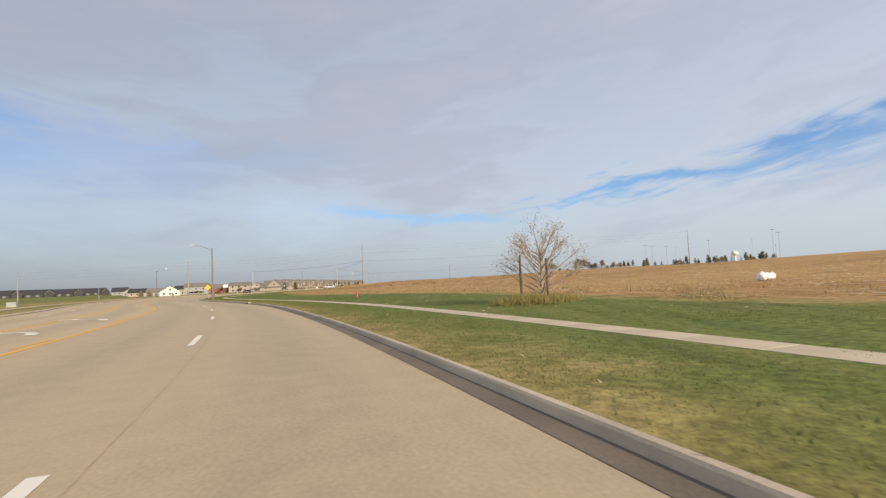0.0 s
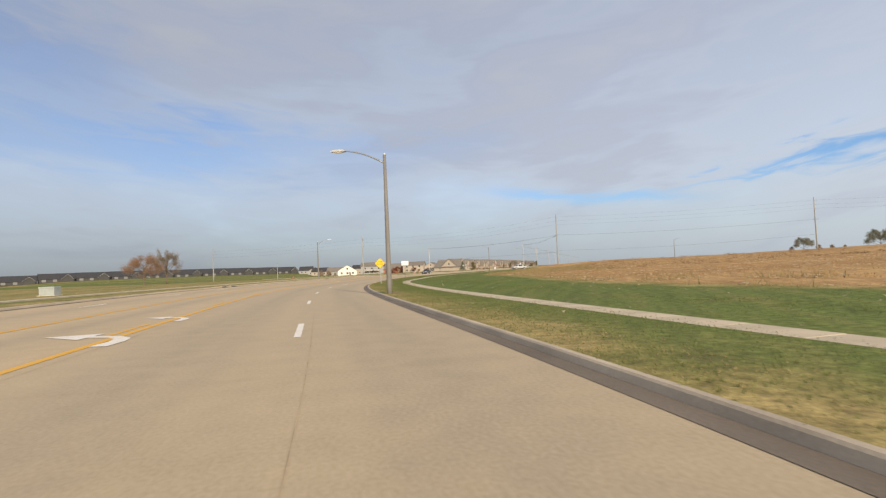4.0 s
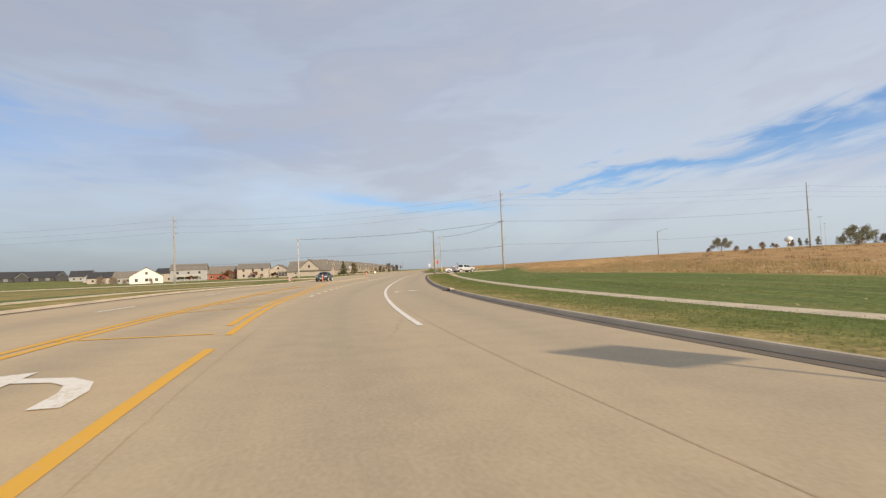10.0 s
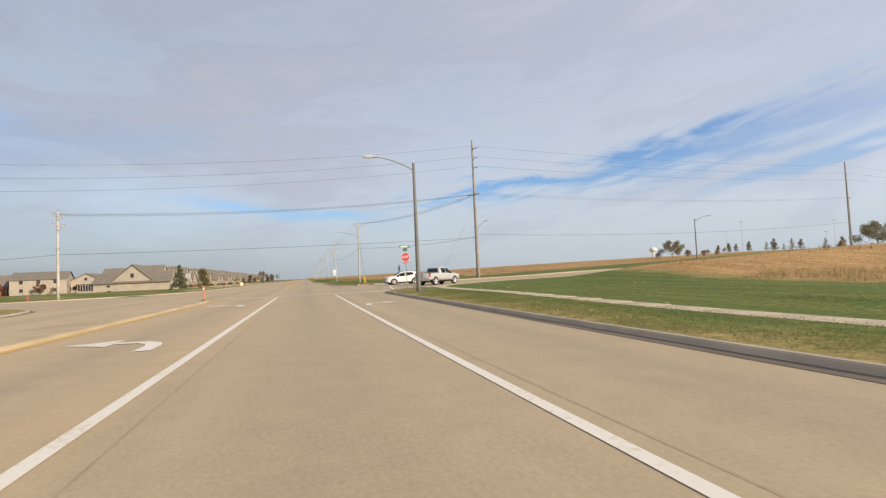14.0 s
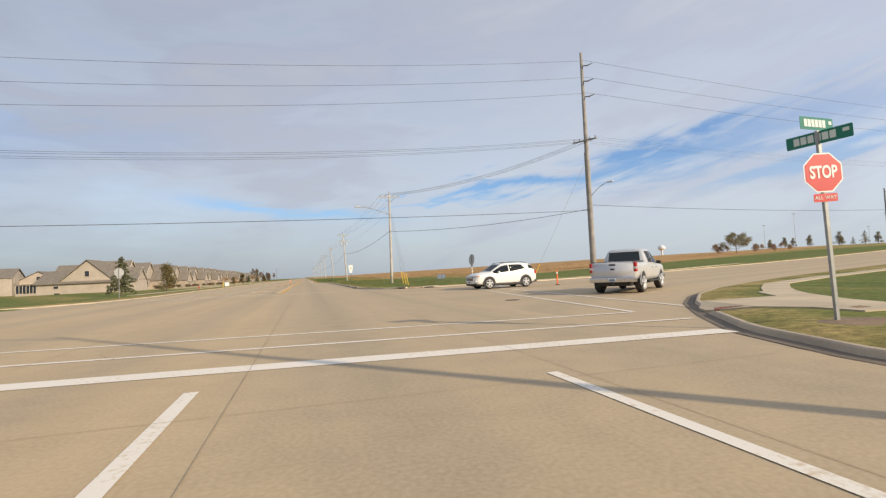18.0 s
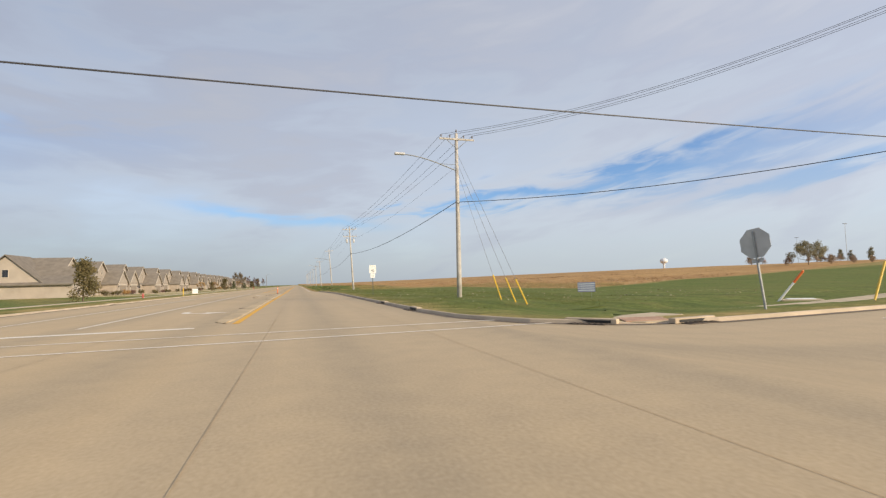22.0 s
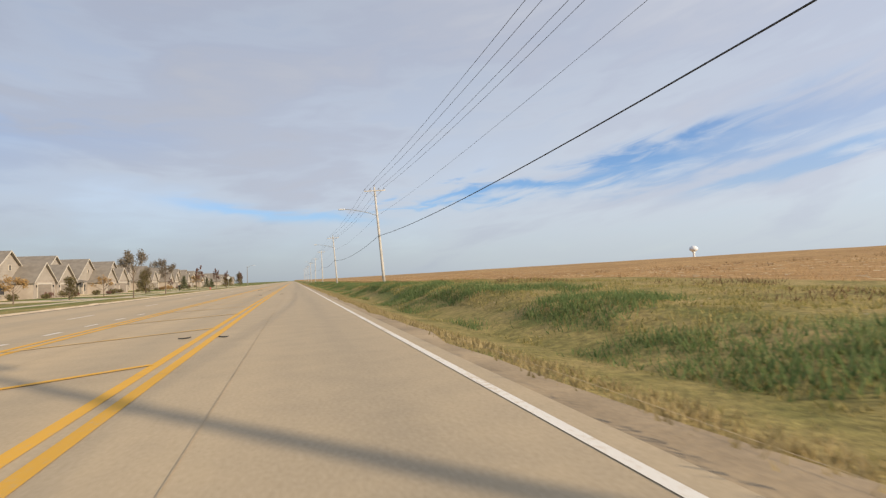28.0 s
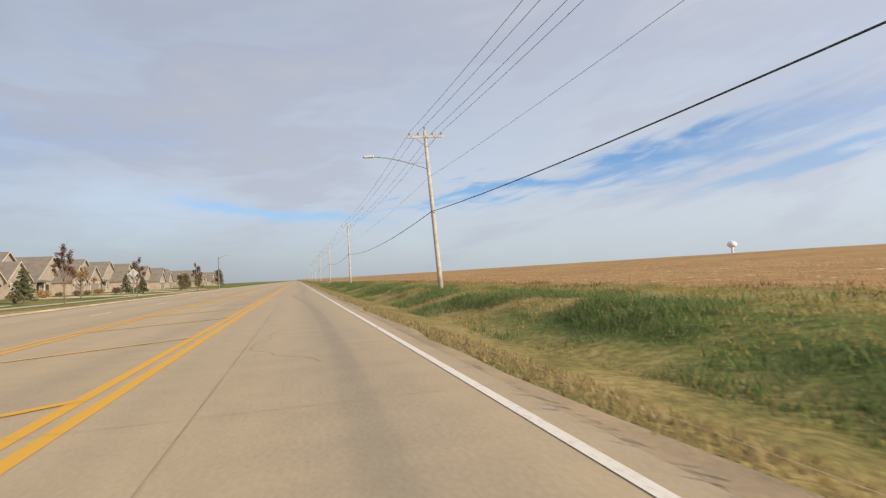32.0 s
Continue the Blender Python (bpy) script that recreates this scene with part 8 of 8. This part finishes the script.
def stone_heap(x, y, seed):
    rnd2 = random.Random(seed)
    bm = fresh()
    for _ in range(7):
        r = bmesh.ops.create_icosphere(bm, subdivisions=1, radius=rnd2.uniform(0.2, 0.42))
        o = Vector((rnd2.uniform(-0.4, 0.4), rnd2.uniform(-0.4, 0.4), rnd2.uniform(0.05, 0.35)))
        for v in r["verts"]:
            v.co = v.co * rnd2.uniform(0.85, 1.15) + o
    ob = part("pale_stone", bm, "sign_white")
    ob.location = (x, y, ground_z(x, y))
    tagged(ob, "pale white stone lying in the stubble field", "stone")


stone_heap(89.5, -200.0, 9)


# ---- grass and stubble ----
def blades(name, places, mat, label, height, seed, spread_r=0.22, per=5, category="grass", thick=0.018):
    """Thin leaning blades in tufts, as one joined mesh."""
    rnd2 = np.random.RandomState(seed)
    n = len(places)
    m = n * per
    px = np.repeat(places[:, 0], per) + rnd2.uniform(-spread_r, spread_r, m)
    py = np.repeat(places[:, 1], per) + rnd2.uniform(-spread_r, spread_r, m)
    pz = surface(px, py) - 0.02
    hh = height * rnd2.uniform(0.5, 1.3, m) * np.repeat(rnd2.uniform(0.5, 1.2, n), per)
    a = rnd2.uniform(0, 6.283, m)
    w = thick * rnd2.uniform(0.6, 1.5, m)
    lean = hh * rnd2.uniform(0.15, 0.9, m)
    la = rnd2.uniform(0, 6.283, m)
    v = np.empty((m, 3, 3), np.float32)
    v[:, 0] = np.stack([px - np.cos(a) * w, py - np.sin(a) * w, pz], 1)
    v[:, 1] = np.stack([px + np.cos(a) * w, py + np.sin(a) * w, pz], 1)
    v[:, 2] = np.stack([px + np.cos(la) * lean, py + np.sin(la) * lean, pz + hh], 1)
    me = bpy.data.meshes.new(name)
    me.vertices.add(m * 3)
    me.vertices.foreach_set("co", v.ravel())
    me.loops.add(m * 3)
    me.loops.foreach_set("vertex_index", np.arange(m * 3, dtype=np.int32))
    me.polygons.add(m)
    me.polygons.foreach_set("loop_start", np.arange(0, m * 3, 3, dtype=np.int32))
    me.update(calc_edges=True)
    return tagged(part(name, me, mat), label, category, kind="stuff")


def scatter(n, y0, y1, o0, o1, seed, clump=0.0, power=1.0):
    """Places beside the reference line."""
    r = np.random.RandomState(seed)
    y = r.uniform(y0, y1, n)
    off = o0 + (o1 - o0) * r.rand(n) ** power
    p = np.stack([np.interp(y, REF[:, 1], REF[:, k]) for k in (0, 1)], 1)
    q = np.stack([np.interp(y, REF[:, 1], REF_N[:, k]) for k in (0, 1)], 1)
    w = p + q * off[:, None]
    if clump:
        keep = np.sin(w[:, 0] * 0.9 + 2 * np.sin(w[:, 1] * 0.31)) + np.sin(w[:, 1] * 0.7 + w[:, 0] * 0.4) > clump
        w = w[keep]
    return w


blades("tall_grass", scatter(20000, 116, 330, 1.2, 15, 1), "blade", "unmown grass, green and straw mixed", 0.13, 11, 0.35, 9)
blades("tall_green_grass", scatter(22000, 118, 330, 2.5, 8.8, 2, 0.1), "blade_lush", "lush green patches of unmown grass in the ditch", 0.25, 12, 0.4, 9)
blades("edge_grass", scatter(13000, 116, 330, -0.15, 2.2, 3, 0.0, 0.8), "blade_dry", "thin dry grass along the road edge", 0.12, 13, 0.25, 7)
blades("field_weeds", scatter(2600, 118, 330, 9.0, 17, 31, 0.7), "blade_brown", "dark brown weeds along the edge of the field", 0.26, 18, 0.6, 12)
lawn_r = np.concatenate([scatter(26000, -250, -12, 3.9, 8.0, 4), scatter(16000, -250, -12, 9.5, 20, 5, -0.4, 1.2), scatter(14000, 40, 114, 2.4, 16, 6, -0.4, 1.2)])
lawn_r = lawn_r[lay(lawn_r[:, 0], lawn_r[:, 1])[1] > 0.3]
lawn_r = lawn_r[(np.hypot(lawn_r[:, 0] - 11.5, lawn_r[:, 1] + 0.5) > 4)]
blades("lawn_grass", lawn_r, "blade_green", "short mown grass with a ragged top", 0.055, 14, 0.55, 11, thick=0.012)
blades("dry_grass", scatter(9000, -250, -12, 3.9, 5.6, 7, 0.1), "blade_dry", "dry straw-coloured grass by the kerb", 0.05, 15, 0.5, 10, thick=0.012)
stub_a = np.concatenate([scatter(22000, -260, 0, 24, 95, 8, -0.9, 1.5), scatter(26000, 30, 340, 15.5, 85, 9, -0.9, 1.6)])
_, dpave = lay(stub_a[:, 0], stub_a[:, 1])
blades("corn_stubble", stub_a[(dpave > 12) & (cover_of(stub_a[:, 0], stub_a[:, 1]) > 0.6)], "straw", "cut corn stalks and pale husks in the field", 0.17, 16, 0.6, 5, "stubble")
weeds = np.array([(72.3 + math.cos(k * 1.7) * (k % 7) * 0.33, -210.2 + math.sin(k * 1.7) * (k % 9) * 0.25) for k in range(130)], float)
blades("post_weeds", weeds, "blade", "rank weeds round the wooden posts", 0.42, 17, 0.2, 12)
soil_patch(35.9, -160.6, 1.3, 1), soil_patch(14.6, -106.0, 0.7, 2), soil_patch(9.0, -3.6, 1.0, 3), soil_patch(8.2, -6.6, 0.9, 5), soil_patch(8.9, -9.3, 0.7, 6), soil_patch(10.9, -2.2, 0.6, 7), soil_patch(25.1, -138.6, 0.6, 4)


def flecks(name, places, mat, label, category, length, width, seed, heading=None):
    """Small curled scraps lying nearly flat, as one joined mesh."""
    r = np.random.RandomState(seed)
    m = len(places)
    a = r.uniform(0, 6.283, m) if heading is None else r.normal(radians(heading), 0.35, m)
    ln, wd = length * r.uniform(0.4, 1.5, m), width * r.uniform(0.5, 1.4, m)
    z = surface(places[:, 0], places[:, 1])
    d, c = np.stack([np.cos(a), np.sin(a)], 1), np.stack([-np.sin(a), np.cos(a)], 1)
    v = np.empty((m, 4, 3), np.float32)
    for k, (u, w) in enumerate(((-0.5, 0.0), (0.0, -0.5), (0.5, 0.0), (0.0, 0.5))):
        v[:, k, :2] = places + d * (u * ln)[:, None] + c * (w * wd)[:, None]
        v[:, k, 2] = z + 0.03 + r.uniform(0.0, 0.07, m)
    me = bpy.data.meshes.new(name)
    me.from_pydata(v.reshape(-1, 3).tolist(), [], np.arange(m * 4).reshape(-1, 4).tolist())
    return tagged(part(name, me, mat), label, category, kind="stuff")


field = np.concatenate([scatter(30000, -260, -30, 17, 90, 41, 0.35, 1.6), scatter(14000, 45, 340, 16, 70, 42, 0.45, 1.6)])
field = field[(lay(field[:, 0], field[:, 1])[1] > 12) & (cover_of(field[:, 0], field[:, 1]) > 0.7)]
flecks("corn_husks", field, "husk", "pale corn husks lying in rows over the field", "husks", 0.55, 0.13, 43, 95)
lawn = np.concatenate([scatter(500, -250, -12, 4.2, 18, 44), scatter(700, 40, 112, 4, 26, 45), scatter(250, 118, 330, 2.5, 14, 46), scatter(300, -230, -60, -34, -14, 47)])
lawn = lawn[lay(lawn[:, 0], lawn[:, 1])[1] > 0.4]
flecks("fallen_leaves", lawn, "litter", "pale fallen leaves and scraps scattered over the grass", "leaves", 0.13, 0.08, 48)
edge = np.concatenate([scatter(4200, -118, -20, 18, 40, 49, -0.2), scatter(3600, 48, 116, 17, 36, 50, -0.2), scatter(1500, -240, -118, 17, 26, 51, 0.6)])
edge = edge[(lay(edge[:, 0], edge[:, 1])[1] > 11) & (cover_of(edge[:, 0], edge[:, 1]) > 0.55)]
blades("field_edge_grass", edge, "blade_dry", "tall dry grass and weeds along the edge of the stubble", 0.42, 52, 0.5, 9, "grass", 0.022)
brush = np.concatenate([scatter(900, -118, 0, 30, 110, 53, 0.2), scatter(700, 60, 200, 28, 90, 54, 0.5)])
brush = brush[(lay(brush[:, 0], brush[:, 1])[1] > 14) & (cover_of(brush[:, 0], brush[:, 1]) > 0.6)]
blades("field_brush", brush, "blade_brown", "brown dead weeds standing in the field", 0.5, 55, 0.7, 14, "weeds", 0.022)


def tactile_pad(x, y, z, heading, tilt, mat="tactile", look_of="brick-red tactile paving at the foot of the corner ramp"):
    """Brick-red paving with rows of blunt studs at the foot of the ramp."""
    top = empty("tactile_pad", pose(x, y, z, tilt, 0, heading), look_of, "paving", kind="structure")
    block("plate", top, -0.62, -0.32, -0.03, 0.62, 0.32, 0.012, mat, 0.004)
    bm = fresh()
    for i in range(12):
        for j in range(6):
            tube(bm, [(-0.55 + i * 0.1, -0.25 + j * 0.1, 0.01), (-0.55 + i * 0.1, -0.25 + j * 0.1, 0.017)], [0.02, 0.012], 6)
    part("studs", bm, mat, top)


tactile_pad(10.05, 0.33, 0.12, 52, -8), tactile_pad(9.2, 32.05, 0.085, -14, 4, "tactile_faded", "faded dusty pink tactile paving at the foot of a ramp")


# ---- the walks, slab by slab ----
for nm, line, wd in SIDEWALKS:
    sidewalk(nm, line, wd)
sidewalk("sidewalk_left", LEFT_WALK, 1.4)
sidewalk("sidewalk_west", WEST_WALK, 1.1)
